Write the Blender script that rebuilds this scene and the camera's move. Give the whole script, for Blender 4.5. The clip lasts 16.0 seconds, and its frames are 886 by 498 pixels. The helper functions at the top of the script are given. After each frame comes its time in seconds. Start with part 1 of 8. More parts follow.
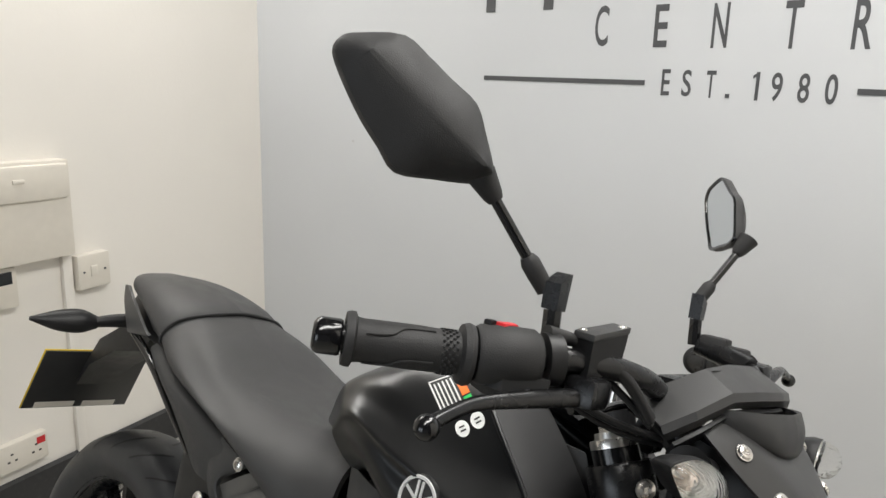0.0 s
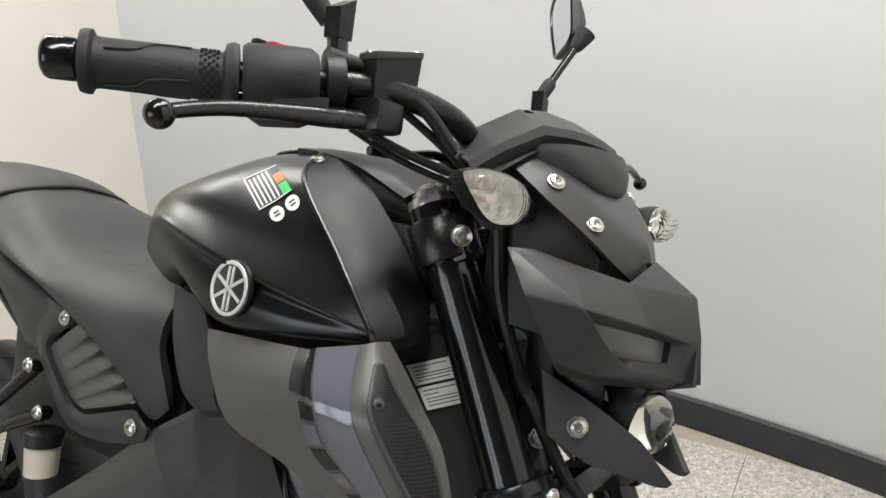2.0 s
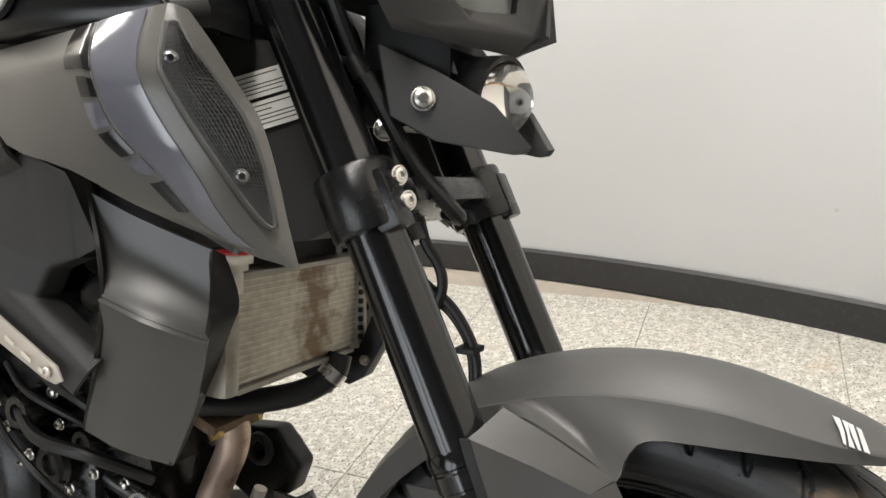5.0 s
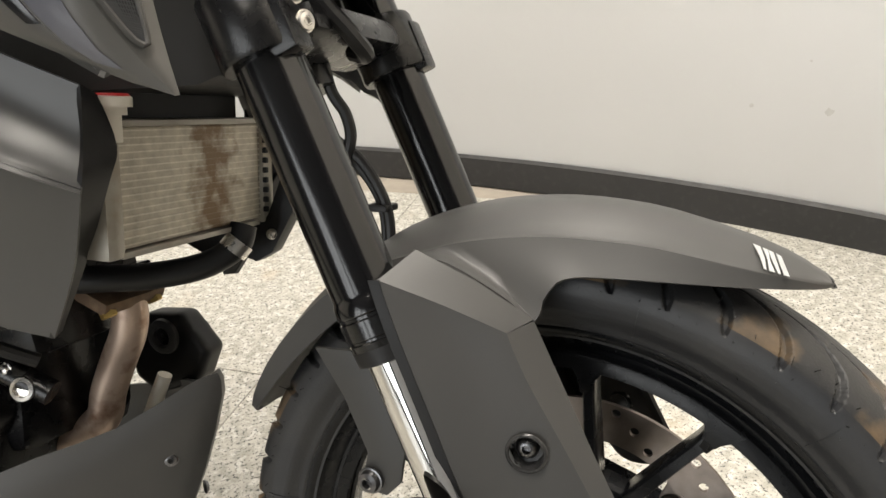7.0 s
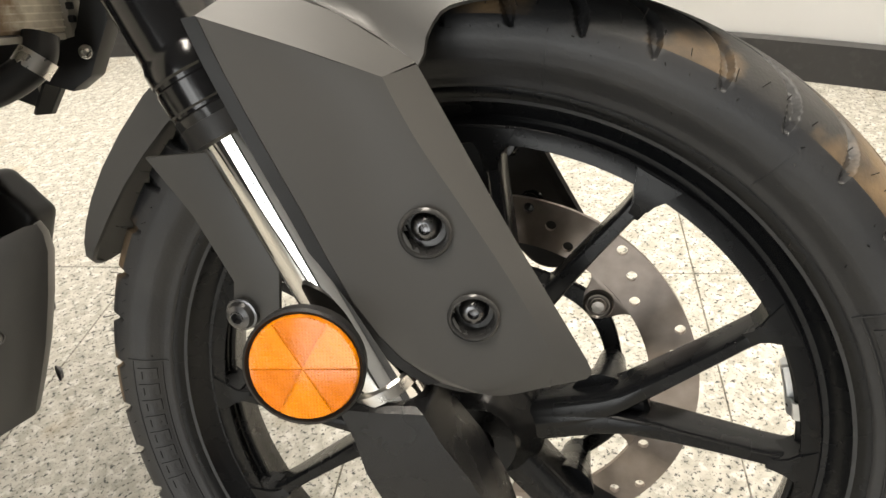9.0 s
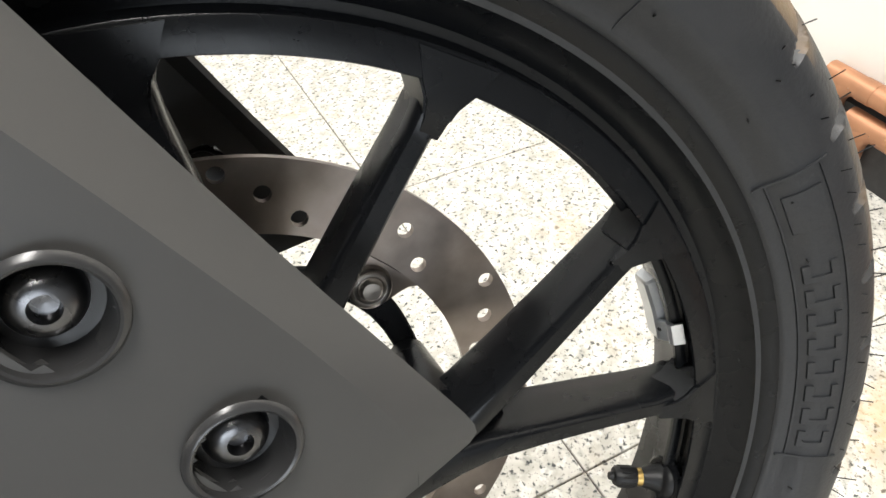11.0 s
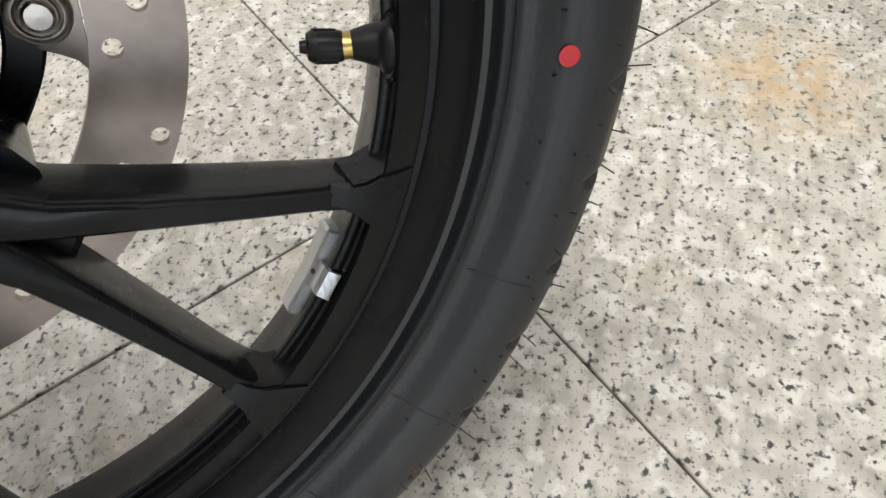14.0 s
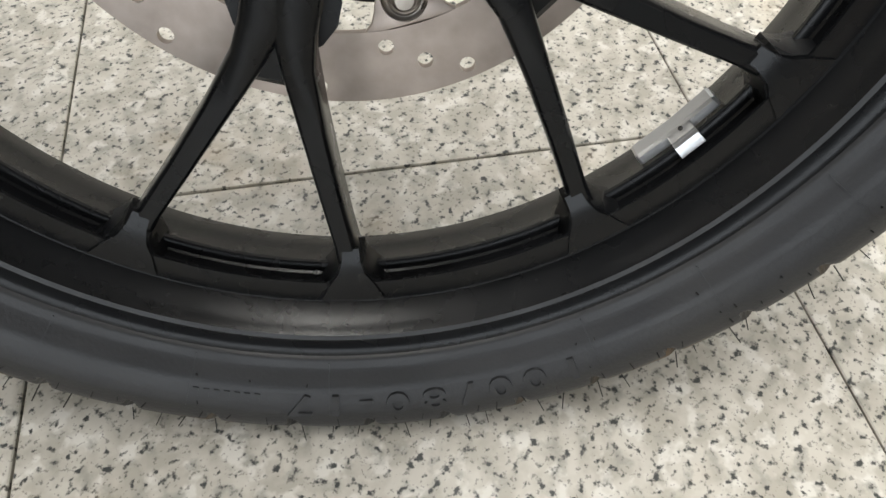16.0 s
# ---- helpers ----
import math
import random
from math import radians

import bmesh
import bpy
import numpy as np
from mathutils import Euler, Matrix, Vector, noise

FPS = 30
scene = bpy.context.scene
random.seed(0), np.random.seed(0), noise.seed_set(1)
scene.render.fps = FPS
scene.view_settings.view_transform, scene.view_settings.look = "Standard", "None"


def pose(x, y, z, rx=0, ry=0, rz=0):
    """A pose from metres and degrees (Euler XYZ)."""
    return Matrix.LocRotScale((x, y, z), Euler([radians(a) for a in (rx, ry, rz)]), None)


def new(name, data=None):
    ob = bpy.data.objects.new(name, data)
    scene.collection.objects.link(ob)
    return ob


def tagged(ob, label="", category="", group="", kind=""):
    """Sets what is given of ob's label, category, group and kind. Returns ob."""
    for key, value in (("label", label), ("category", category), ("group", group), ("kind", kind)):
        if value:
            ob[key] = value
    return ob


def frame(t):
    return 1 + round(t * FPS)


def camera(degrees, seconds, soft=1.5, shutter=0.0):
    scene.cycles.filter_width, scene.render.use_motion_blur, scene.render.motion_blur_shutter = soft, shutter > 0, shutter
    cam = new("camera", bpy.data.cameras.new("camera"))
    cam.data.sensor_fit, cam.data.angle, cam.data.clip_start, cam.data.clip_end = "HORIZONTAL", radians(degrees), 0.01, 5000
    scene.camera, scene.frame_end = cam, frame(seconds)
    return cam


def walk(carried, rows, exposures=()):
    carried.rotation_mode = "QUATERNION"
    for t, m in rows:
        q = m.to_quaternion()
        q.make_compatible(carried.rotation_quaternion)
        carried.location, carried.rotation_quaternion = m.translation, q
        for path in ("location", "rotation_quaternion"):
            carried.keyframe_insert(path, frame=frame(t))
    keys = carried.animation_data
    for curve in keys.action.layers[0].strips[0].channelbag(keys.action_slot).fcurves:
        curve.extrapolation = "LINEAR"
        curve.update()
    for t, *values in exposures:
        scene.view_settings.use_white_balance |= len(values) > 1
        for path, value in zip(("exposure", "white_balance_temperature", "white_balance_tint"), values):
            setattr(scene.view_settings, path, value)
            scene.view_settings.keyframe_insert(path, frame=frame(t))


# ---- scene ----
from mathutils import bvhtree

cam = camera(64.61, 16.0)
# seconds, eye x y z, turn about x y z in degrees
PATH = [
    (0.0, 0.0, -0.0, 1.3124, 77.657, -1.643, 0.359),
    (0.5, 0.0222, 0.0068, 1.2728, 76.918, 0.713, -1.599),
    (1.0, 0.0476, 0.0038, 1.2255, 76.52, 1.957, -3.462),
    (1.5, 0.09, 0.005, 1.1746, 75.694, 2.074, -5.171),
    (2.0, 0.111, -0.0009, 1.1225, 73.746, 2.022, -7.03),
    (2.5, 0.1324, -0.0069, 1.0994, 72.115, 2.803, -8.542),
    (3.0, 0.1434, -0.0022, 1.0313, 71.585, 3.138, -8.909),
    (3.5, 0.1474, -0.0034, 0.966, 71.018, 3.46, -9.357),
    (3.7, 0.1472, -0.0072, 0.9426, 71.039, 3.839, -9.955),
    (5.8, 0.1735, 0.0068, 0.8529, 67.753, 4.774, -18.056),
    (6.0, 0.1738, 0.0087, 0.8417, 67.244, 4.602, -18.667),
    (6.5, 0.1719, 0.0115, 0.8266, 65.282, 4.415, -19.891),
    (7.0, 0.1732, 0.012, 0.8032, 63.037, 3.586, -21.051),
    (7.5, 0.1749, 0.0217, 0.7704, 60.306, 2.885, -22.302),
    (8.0, 0.177, 0.0276, 0.7377, 57.361, 2.638, -23.924),
    (8.2, 0.1799, 0.0293, 0.7243, 56.177, 2.761, -24.507),
    (10.3, 0.2412, 0.2157, 0.6032, 49.769, 3.823, -55.633),
    (10.5, 0.2495, 0.2433, 0.5902, 48.571, 2.042, -60.25),
    (11.0, 0.2799, 0.2177, 0.5718, 47.483, 1.433, -65.945),
    (11.5, 0.3054, 0.1802, 0.5455, 45.716, 2.257, -69.581),
    (12.0, 0.3201, 0.1622, 0.4985, 42.431, 4.676, -72.303),
    (12.5, 0.3269, 0.1512, 0.4488, 38.607, 5.871, -74.172),
    (13.0, 0.3285, 0.1344, 0.4309, 36.759, 5.726, -75.93),
    (13.5, 0.3237, 0.122, 0.403, 35.362, 5.217, -76.668),
    (14.0, 0.3192, 0.1169, 0.3814, 34.908, 3.299, -74.526),
    (14.5, 0.2865, 0.1272, 0.3606, 35.108, 0.122, -68.235),
    (15.0, 0.2555, 0.1395, 0.3508, 33.895, -1.952, -59.06),
    (15.5, 0.2316, 0.1515, 0.3541, 34.417, -2.355, -52.845),
    (16.0, 0.2092, 0.1634, 0.3649, 35.287, -1.814, -49.583),
]
walk(cam, [(t, pose(x, y, z, rx, ry, rz)) for t, x, y, z, rx, ry, rz in PATH],
     [(0.0, -0.62, 6500, 10), (1.5, -0.45, 6500, 10), (3.0, -0.28, 6700, 10), (6.0, 0.0, 6750, 11), (8.0, 0.04, 7350, 11), (10.5, 0.54, 6900, 10), (11.3, 0.24, 6400, 10), (12.5, -0.24, 6400, 10), (14.0, -0.30, 6500, 10), (16.0, -0.10, 6600, 10)])

# ---- world and lamps ----
world = bpy.data.worlds.new("World")
scene.world = world
world.use_nodes = True
world.node_tree.nodes["Background"].inputs[0].default_value = (0.95, 0.97, 1.0, 1)
world.node_tree.nodes["Background"].inputs[1].default_value = 0.05
scene.view_settings.exposure = 0.0
CEIL = 2.6
# the last lamp, unseen, is added to brighten the white wall's corner
LAMPS = [(-0.15, -0.15, 30.0), (0.60, 0.45, 29.0), (0.80, 1.30, 28.0), (-0.95, 1.95, 28.0)]
for k, (lx, ly, watt) in enumerate(LAMPS):
    ld = bpy.data.lights.new("ceiling_lamp", "AREA")
    ld.shape, ld.size, ld.size_y, ld.energy, ld.color = "RECTANGLE", 1.15, 0.22, watt, (1.0, 0.985, 0.95)
    lo = new("ceiling_lamp", ld)
    lo.matrix_world = pose(lx, ly, CEIL - 0.075, 0, 0, 50)

# daylight in the opening of the wide window behind the camera
day = bpy.data.lights.new("window_daylight", "AREA")
day.shape, day.size, day.size_y, day.energy, day.color = "RECTANGLE", 2.6, 2.0, 100.0, (0.86, 0.93, 1.0)
day_ob = new("window_daylight", day)


# ---- materials ----
def mat(name, base, rough=0.5, metal=0.0, vary=0.15, scale=40.0, bump=0.0, bscale=400.0, coat=0.0, dirt=None, rvary=0.1, spec=0.5):
    """A plain surface with soft variation at two scales, fine relief and uneven gloss."""
    m = bpy.data.materials.new(name)
    m.use_nodes = True
    nt = m.node_tree
    n, l = nt.nodes, nt.links
    b = n["Principled BSDF"]
    b.inputs["Metallic"].default_value = metal
    b.inputs["Specular IOR Level"].default_value = spec
    b.inputs["Coat Weight"].default_value = coat
    b.inputs["Coat Roughness"].default_value = 0.08
    co = n.new("ShaderNodeTexCoord")
    n1, n2 = n.new("ShaderNodeTexNoise"), n.new("ShaderNodeTexNoise")
    for q, s, d in ((n1, scale, 5), (n2, scale * 0.15, 3)):
        q.inputs["Scale"].default_value, q.inputs["Detail"].default_value = s, d
        l.new(co.outputs["Object"], q.inputs["Vector"])
    add = n.new("ShaderNodeMath")
    add.operation = "ADD"
    l.new(n1.outputs["Fac"], add.inputs[0]), l.new(n2.outputs["Fac"], add.inputs[1])
    ramp = n.new("ShaderNodeMapRange")
    ramp.inputs["From Min"].default_value, ramp.inputs["From Max"].default_value = 0.6, 1.4
    ramp.inputs["To Min"].default_value, ramp.inputs["To Max"].default_value = 1 - vary, 1 + vary
    l.new(add.outputs[0], ramp.inputs["Value"])
    mul = n.new("ShaderNodeVectorMath")
    mul.operation = "SCALE"
    mul.inputs[0].default_value = base
    l.new(ramp.outputs["Result"], mul.inputs["Scale"])
    if dirt:
        colour, amount, dscale = dirt
        n3 = n.new("ShaderNodeTexNoise")
        n3.inputs["Scale"].default_value, n3.inputs["Detail"].default_value = dscale, 6
        l.new(co.outputs["Object"], n3.inputs["Vector"])
        r3 = n.new("ShaderNodeMapRange")
        r3.inputs["From Min"].default_value, r3.inputs["From Max"].default_value = 0.52, 0.72
        r3.inputs["To Max"].default_value = amount
        l.new(n3.outputs["Fac"], r3.inputs["Value"])
        mix = n.new("ShaderNodeMix")
        mix.data_type = "RGBA"
        l.new(r3.outputs["Result"], mix.inputs["Factor"])
        l.new(mul.outputs["Vector"], mix.inputs[6])
        mix.inputs[7].default_value = (*colour, 1)
        l.new(mix.outputs[2], b.inputs["Base Color"])
    else:
        l.new(mul.outputs["Vector"], b.inputs["Base Color"])
    rr = n.new("ShaderNodeMapRange")
    rr.inputs["From Min"].default_value, rr.inputs["From Max"].default_value = 0.3, 0.7
    rr.inputs["To Min"].default_value, rr.inputs["To Max"].default_value = max(0.02, rough - rvary * rough), min(1, rough + rvary * rough)
    l.new(n1.outputs["Fac"], rr.inputs["Value"])
    l.new(rr.outputs["Result"], b.inputs["Roughness"])
    if bump:
        n4, bp = n.new("ShaderNodeTexNoise"), n.new("ShaderNodeBump")
        n4.inputs["Scale"].default_value, n4.inputs["Detail"].default_value = bscale, 3
        l.new(co.outputs["Object"], n4.inputs["Vector"])
        bp.inputs["Strength"].default_value, bp.inputs["Distance"].default_value = bump, 0.001
        l.new(n4.outputs["Fac"], bp.inputs["Height"])
        l.new(bp.outputs["Normal"], b.inputs["Normal"])
    return m


def granite():
    """Pale granite: off-white ground, grey grains, black specks and warm stains."""
    m = bpy.data.materials.new("granite")
    m.use_nodes = True
    nt = m.node_tree
    n, l = nt.nodes, nt.links
    b = n["Principled BSDF"]
    co = n.new("ShaderNodeNewGeometry")
    vec = co.outputs["Position"]

    def tex(kind, scale, detail=3.0):
        q = n.new(kind)
        q.inputs["Scale"].default_value = scale
        if "Detail" in q.inputs:
            q.inputs["Detail"].default_value = detail
        l.new(vec, q.inputs["Vector"])
        return q

    def step(src, lo, hi, top=1.0):
        q = n.new("ShaderNodeMapRange")
        q.inputs["From Min"].default_value, q.inputs["From Max"].default_value, q.inputs["To Max"].default_value = lo, hi, top
        l.new(src, q.inputs["Value"])
        return q.outputs["Result"]

    def mix(fac, a, c):
        q = n.new("ShaderNodeMix")
        q.data_type = "RGBA"
        l.new(fac, q.inputs["Factor"])
        if isinstance(a, tuple):
            q.inputs[6].default_value = (*a, 1)
        else:
            l.new(a, q.inputs[6])
        q.inputs[7].default_value = (*c, 1)
        return q.outputs[2]

    c = mix(step(tex("ShaderNodeTexNoise", 48).outputs["Fac"], 0.42, 0.60), (0.54, 0.522, 0.472), (0.40, 0.382, 0.334))
    c = mix(step(tex("ShaderNodeTexNoise", 60, 3).outputs["Fac"], 0.54, 0.62, 0.80), c, (0.67, 0.66, 0.62))
    c = mix(step(tex("ShaderNodeTexNoise", 95, 4).outputs["Fac"], 0.53, 0.66, 0.75), c, (0.29, 0.285, 0.254))
    v = tex("ShaderNodeTexNoise", 190, 5.5)
    c = mix(step(v.outputs["Fac"], 0.570, 0.650, 0.97), c, (0.025, 0.030, 0.031))
    c = mix(step(tex("ShaderNodeTexNoise", 330, 2).outputs["Fac"], 0.61, 0.67, 0.6), c, (0.10, 0.096, 0.09))
    c = mix(step(tex("ShaderNodeTexNoise", 9, 4).outputs["Fac"], 0.60, 0.76, 0.5), c, (0.46, 0.36, 0.24))
    # a rusty stain on one tile
    near = n.new("ShaderNodeVectorMath")
    near.operation = "DISTANCE"
    near.inputs[1].default_value = (0.778, -0.004, 0.0)
    l.new(vec, near.inputs[0])
    rust = n.new("ShaderNodeMath")
    rust.operation = "MULTIPLY"
    l.new(step(near.outputs["Value"], 0.085, 0.02), rust.inputs[0])
    l.new(step(tex("ShaderNodeTexNoise", 45, 4).outputs["Fac"], 0.36, 0.56, 0.75), rust.inputs[1])
    c = mix(rust.outputs[0], c, (0.50, 0.36, 0.20))
    l.new(c, b.inputs["Base Color"])
    b.inputs["Roughness"].default_value = 0.38
    bp = n.new("ShaderNodeBump")
    bp.inputs["Strength"].default_value, bp.inputs["Distance"].default_value = 0.08, 0.001
    l.new(v.outputs["Fac"], bp.inputs["Height"])
    l.new(bp.outputs["Normal"], b.inputs["Normal"])
    return m


def glass(name, colour, rough=0.03):
    m = mat(name, colour, rough, vary=0.02)
    m.node_tree.nodes["Principled BSDF"].inputs["Transmission Weight"].default_value = 1.0
    m.node_tree.nodes["Principled BSDF"].inputs["IOR"].default_value = 1.45
    return m


def stained(name, base, metal, rough):
    """Dull metal with a brown mud stain down the middle of the radiator."""
    m = mat(name, base, rough, metal=metal, vary=0.3, scale=110, bump=0.4, bscale=500)
    n, l = m.node_tree.nodes, m.node_tree.links
    b = n["Principled BSDF"]
    old = b.inputs["Base Color"].links[0].from_socket
    co, sep, off, ab, nz, ad, fac, mx = (n.new("ShaderNode" + k) for k in ("TexCoord", "SeparateXYZ", "Math", "Math", "TexNoise", "Math", "MapRange", "Mix"))
    l.new(co.outputs["Object"], sep.inputs[0])
    off.inputs[1].default_value = -0.022
    l.new(sep.outputs["Y"], off.inputs[0])
    ab.operation = "ABSOLUTE"
    l.new(off.outputs[0], ab.inputs[0])
    nz.inputs["Scale"].default_value, nz.inputs["Detail"].default_value = 60.0, 9.0
    l.new(co.outputs["Object"], nz.inputs["Vector"])
    ad.operation = "MULTIPLY_ADD"
    ad.inputs[1].default_value = 0.10
    l.new(nz.outputs["Fac"], ad.inputs[0])
    l.new(ab.outputs[0], ad.inputs[2])
    fac.inputs["From Min"].default_value, fac.inputs["From Max"].default_value = 0.086, 0.058
    fac.inputs["To Max"].default_value = 0.85
    l.new(ad.outputs[0], fac.inputs["Value"])
    mx.data_type = "RGBA"
    l.new(fac.outputs["Result"], mx.inputs["Factor"])
    l.new(old, mx.inputs[6])
    mx.inputs[7].default_value = (0.17, 0.095, 0.040, 1)
    l.new(mx.outputs[2], b.inputs["Base Color"])
    return m


GRANITE = granite()
RAD_FINS, RAD_TUBE = stained("radiator_fins_stained", (0.52, 0.48, 0.40), 0.3, 0.55), stained("radiator_tubes_stained", (0.66, 0.62, 0.54), 0.4, 0.45)
GROUT = mat("grout", (0.36, 0.32, 0.27), 0.9, bump=0.3)
WALL_GREY = mat("wall_grey_paint", (0.50, 0.51, 0.52), 0.75, vary=0.03, scale=3, bump=0.25, bscale=120)
WALL_WHITE = mat("wall_white_paint", (0.74, 0.71, 0.66), 0.8, vary=0.03, scale=3, bump=0.3, bscale=90)
BASE_BLACK = mat("skirting_black", (0.022, 0.022, 0.023), 0.55, bump=0.2, bscale=60, dirt=((0.3, 0.29, 0.27), 0.04, 60))
CEIL_GREY = mat("ceiling_grey", (0.13, 0.13, 0.128), 0.9, vary=0.06, scale=4)
CEIL_WHITE = mat("lamp_housing_white", (0.7, 0.7, 0.68), 0.6, vary=0.03)
PAINT_BLACK = mat("satin_black_paint", (0.0045, 0.0046, 0.0048), 0.29, vary=0.1, scale=6, rvary=0.05)
SATIN = mat("satin_black_panel", (0.050, 0.0495, 0.049), 0.36, vary=0.03, scale=8, rvary=0.03, spec=0.6)
SCOOP = mat("matt_graphite_paint", (0.080, 0.0775, 0.073), 0.32, vary=0.04, scale=8, rvary=0.05, spec=0.5)
MASK = mat("matt_black_fairing", (0.031, 0.031, 0.0312), 0.40, vary=0.06, scale=8, rvary=0.06, spec=0.42)
PLASTIC = mat("textured_black_plastic", (0.033, 0.033, 0.0332), 0.50, vary=0.08, bump=0.25, bscale=1600, spec=0.34)
MATT_GREY = mat("matt_grey_black_paint", (0.050, 0.0495, 0.0485), 0.45, vary=0.05, scale=8, rvary=0.06, spec=0.45)
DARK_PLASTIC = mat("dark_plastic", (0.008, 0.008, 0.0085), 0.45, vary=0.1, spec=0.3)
SEAT = mat("seat_vinyl", (0.038, 0.0378, 0.0380), 0.47, vary=0.08, bump=0.4, bscale=1100, spec=0.42)
RUBBER = mat("tyre_rubber", (0.0195, 0.0205, 0.0230), 0.44, vary=0.15, scale=30, bump=0.2, bscale=500, dirt=((0.06, 0.056, 0.05), 0.25, 9), spec=0.45)
TREAD = mat("dusty_tread_rubber", (0.022, 0.0225, 0.0235), 0.50, vary=0.2, scale=40, bump=0.3, bscale=500, dirt=((0.19, 0.125, 0.066), 1.0, 17), spec=0.42)
GRIP = mat("grip_rubber", (0.017, 0.0168, 0.017), 0.6, bump=0.3, bscale=900, spec=0.35)
HOSE = mat("hose_rubber", (0.008, 0.008, 0.0085), 0.45, vary=0.1, spec=0.35)
WHEEL = mat("wheel_black_paint", (0.0055, 0.006, 0.007), 0.27, vary=0.1, rvary=0.12, bump=0.05, bscale=900, spec=0.24)
BRIGHT_BOLT = mat("polished_bolt", (0.13, 0.13, 0.135), 0.28, metal=1.0, vary=0.15, scale=90)
FORK = mat("fork_black_anodised", (0.004, 0.004, 0.0045), 0.16, vary=0.05, rvary=0.05)
CAST = mat("black_cast_aluminium", (0.0055, 0.0055, 0.006), 0.27, vary=0.1, bump=0.15, bscale=700, spec=0.4)
CHROME = mat("chrome", (0.78, 0.77, 0.75), 0.06, metal=1.0, vary=0.02)
STEEL = mat("bolt_steel", (0.62, 0.60, 0.57), 0.28, metal=1.0, vary=0.1, scale=80)
DARKBOLT = mat("dark_bolt", (0.16, 0.16, 0.165), 0.3, metal=0.9)
DISC = mat("brake_disc_steel", (0.30, 0.255, 0.225), 0.36, metal=1.0, vary=0.35, scale=60)
BUTTON = mat("button_steel", (0.36, 0.33, 0.30), 0.30, metal=1.0, vary=0.2, scale=90)
ALU = mat("radiator_aluminium", (0.36, 0.34, 0.30), 0.5, metal=0.5, vary=0.25, scale=25, dirt=((0.18, 0.12, 0.065), 0.75, 18))
PIPE = mat("exhaust_steel", (0.50, 0.38, 0.30), 0.40, metal=0.5, vary=0.15, dirt=((0.20, 0.09, 0.045), 0.8, 45))
RUST = mat("rusty_iron", (0.13, 0.080, 0.048), 0.75, metal=0.2, vary=0.35, scale=70, bump=0.5, bscale=300, dirt=((0.25, 0.17, 0.10), 0.6, 60))
SLIDER = mat("brushed_plate", (0.60, 0.55, 0.50), 0.45, metal=0.6, vary=0.08)
COPPER = mat("old_copper", (0.42, 0.205, 0.110), 0.40, metal=0.45, vary=0.3, scale=25, dirt=((0.30, 0.17, 0.085), 0.8, 14))
WELL = mat("satin_well", (0.028, 0.028, 0.0285), 0.24, vary=0.05, scale=8, spec=0.5)
BADGE = mat("badge_silver", (0.74, 0.74, 0.73), 0.35, metal=0.25, vary=0.05)
SILVER = mat("lead_weight_silver", (0.66, 0.67, 0.68), 0.32, metal=0.8, vary=0.1, bump=0.2)
BLADE_GREY = mat("graphite_stripe", (0.105, 0.108, 0.130), 0.10, vary=0.05, coat=0.5)
STRIPE_DARK = mat("gloss_dark_stripe", (0.012, 0.012, 0.013), 0.15)
STICKER_BLACK = mat("sticker_black", (0.02, 0.02, 0.02), 0.35)
WHITE = mat("white_print", (0.72, 0.72, 0.70), 0.45, vary=0.04)
LABEL_W = mat("label_white", (0.84, 0.84, 0.81), 0.4, vary=0.04)
PRINT = mat("dark_print", (0.035, 0.034, 0.033), 0.5)
ORANGE_P = mat("orange_print", (0.85, 0.17, 0.02), 0.4)
GREEN_P = mat("green_print", (0.03, 0.55, 0.12), 0.4)
YELLOW = mat("yellow_reflective", (0.75, 0.52, 0.03), 0.4)
RED = mat("red_plastic", (0.55, 0.02, 0.025), 0.4)


def faceted(name):
    """Bright reflector pressed into small facets."""
    m = mat(name, (0.86, 0.85, 0.83), 0.32, metal=0.55, vary=0.05)
    n, l = m.node_tree.nodes, m.node_tree.links
    vo, bp, co = n.new("ShaderNodeTexVoronoi"), n.new("ShaderNodeBump"), n.new("ShaderNodeTexCoord")
    vo.inputs["Scale"].default_value, vo.inputs["Randomness"].default_value = 170.0, 0.15
    l.new(co.outputs["Object"], vo.inputs["Vector"])
    bp.inputs["Strength"].default_value, bp.inputs["Distance"].default_value = 0.9, 0.003
    l.new(vo.outputs["Distance"], bp.inputs["Height"])
    l.new(bp.outputs["Normal"], n["Principled BSDF"].inputs["Normal"])
    return m


def ribbed(name):
    """Clear thin moulded lens with fine upright ribs."""
    m = glass(name, (0.97, 0.965, 0.95), 0.05)
    m.node_tree.nodes["Principled BSDF"].inputs["IOR"].default_value = 1.12
    m.node_tree.nodes["Principled BSDF"].inputs["Coat Weight"].default_value = 0.6
    n, l = m.node_tree.nodes, m.node_tree.links
    wv, bp, co = n.new("ShaderNodeTexWave"), n.new("ShaderNodeBump"), n.new("ShaderNodeTexCoord")
    wv.bands_direction = "Y"
    wv.inputs["Scale"].default_value = 75.0
    l.new(co.outputs["Object"], wv.inputs["Vector"])
    bp.inputs["Strength"].default_value, bp.inputs["Distance"].default_value = 0.5, 0.001
    l.new(wv.outputs["Fac"], bp.inputs["Height"])
    l.new(bp.outputs["Normal"], n["Principled BSDF"].inputs["Normal"])
    return m


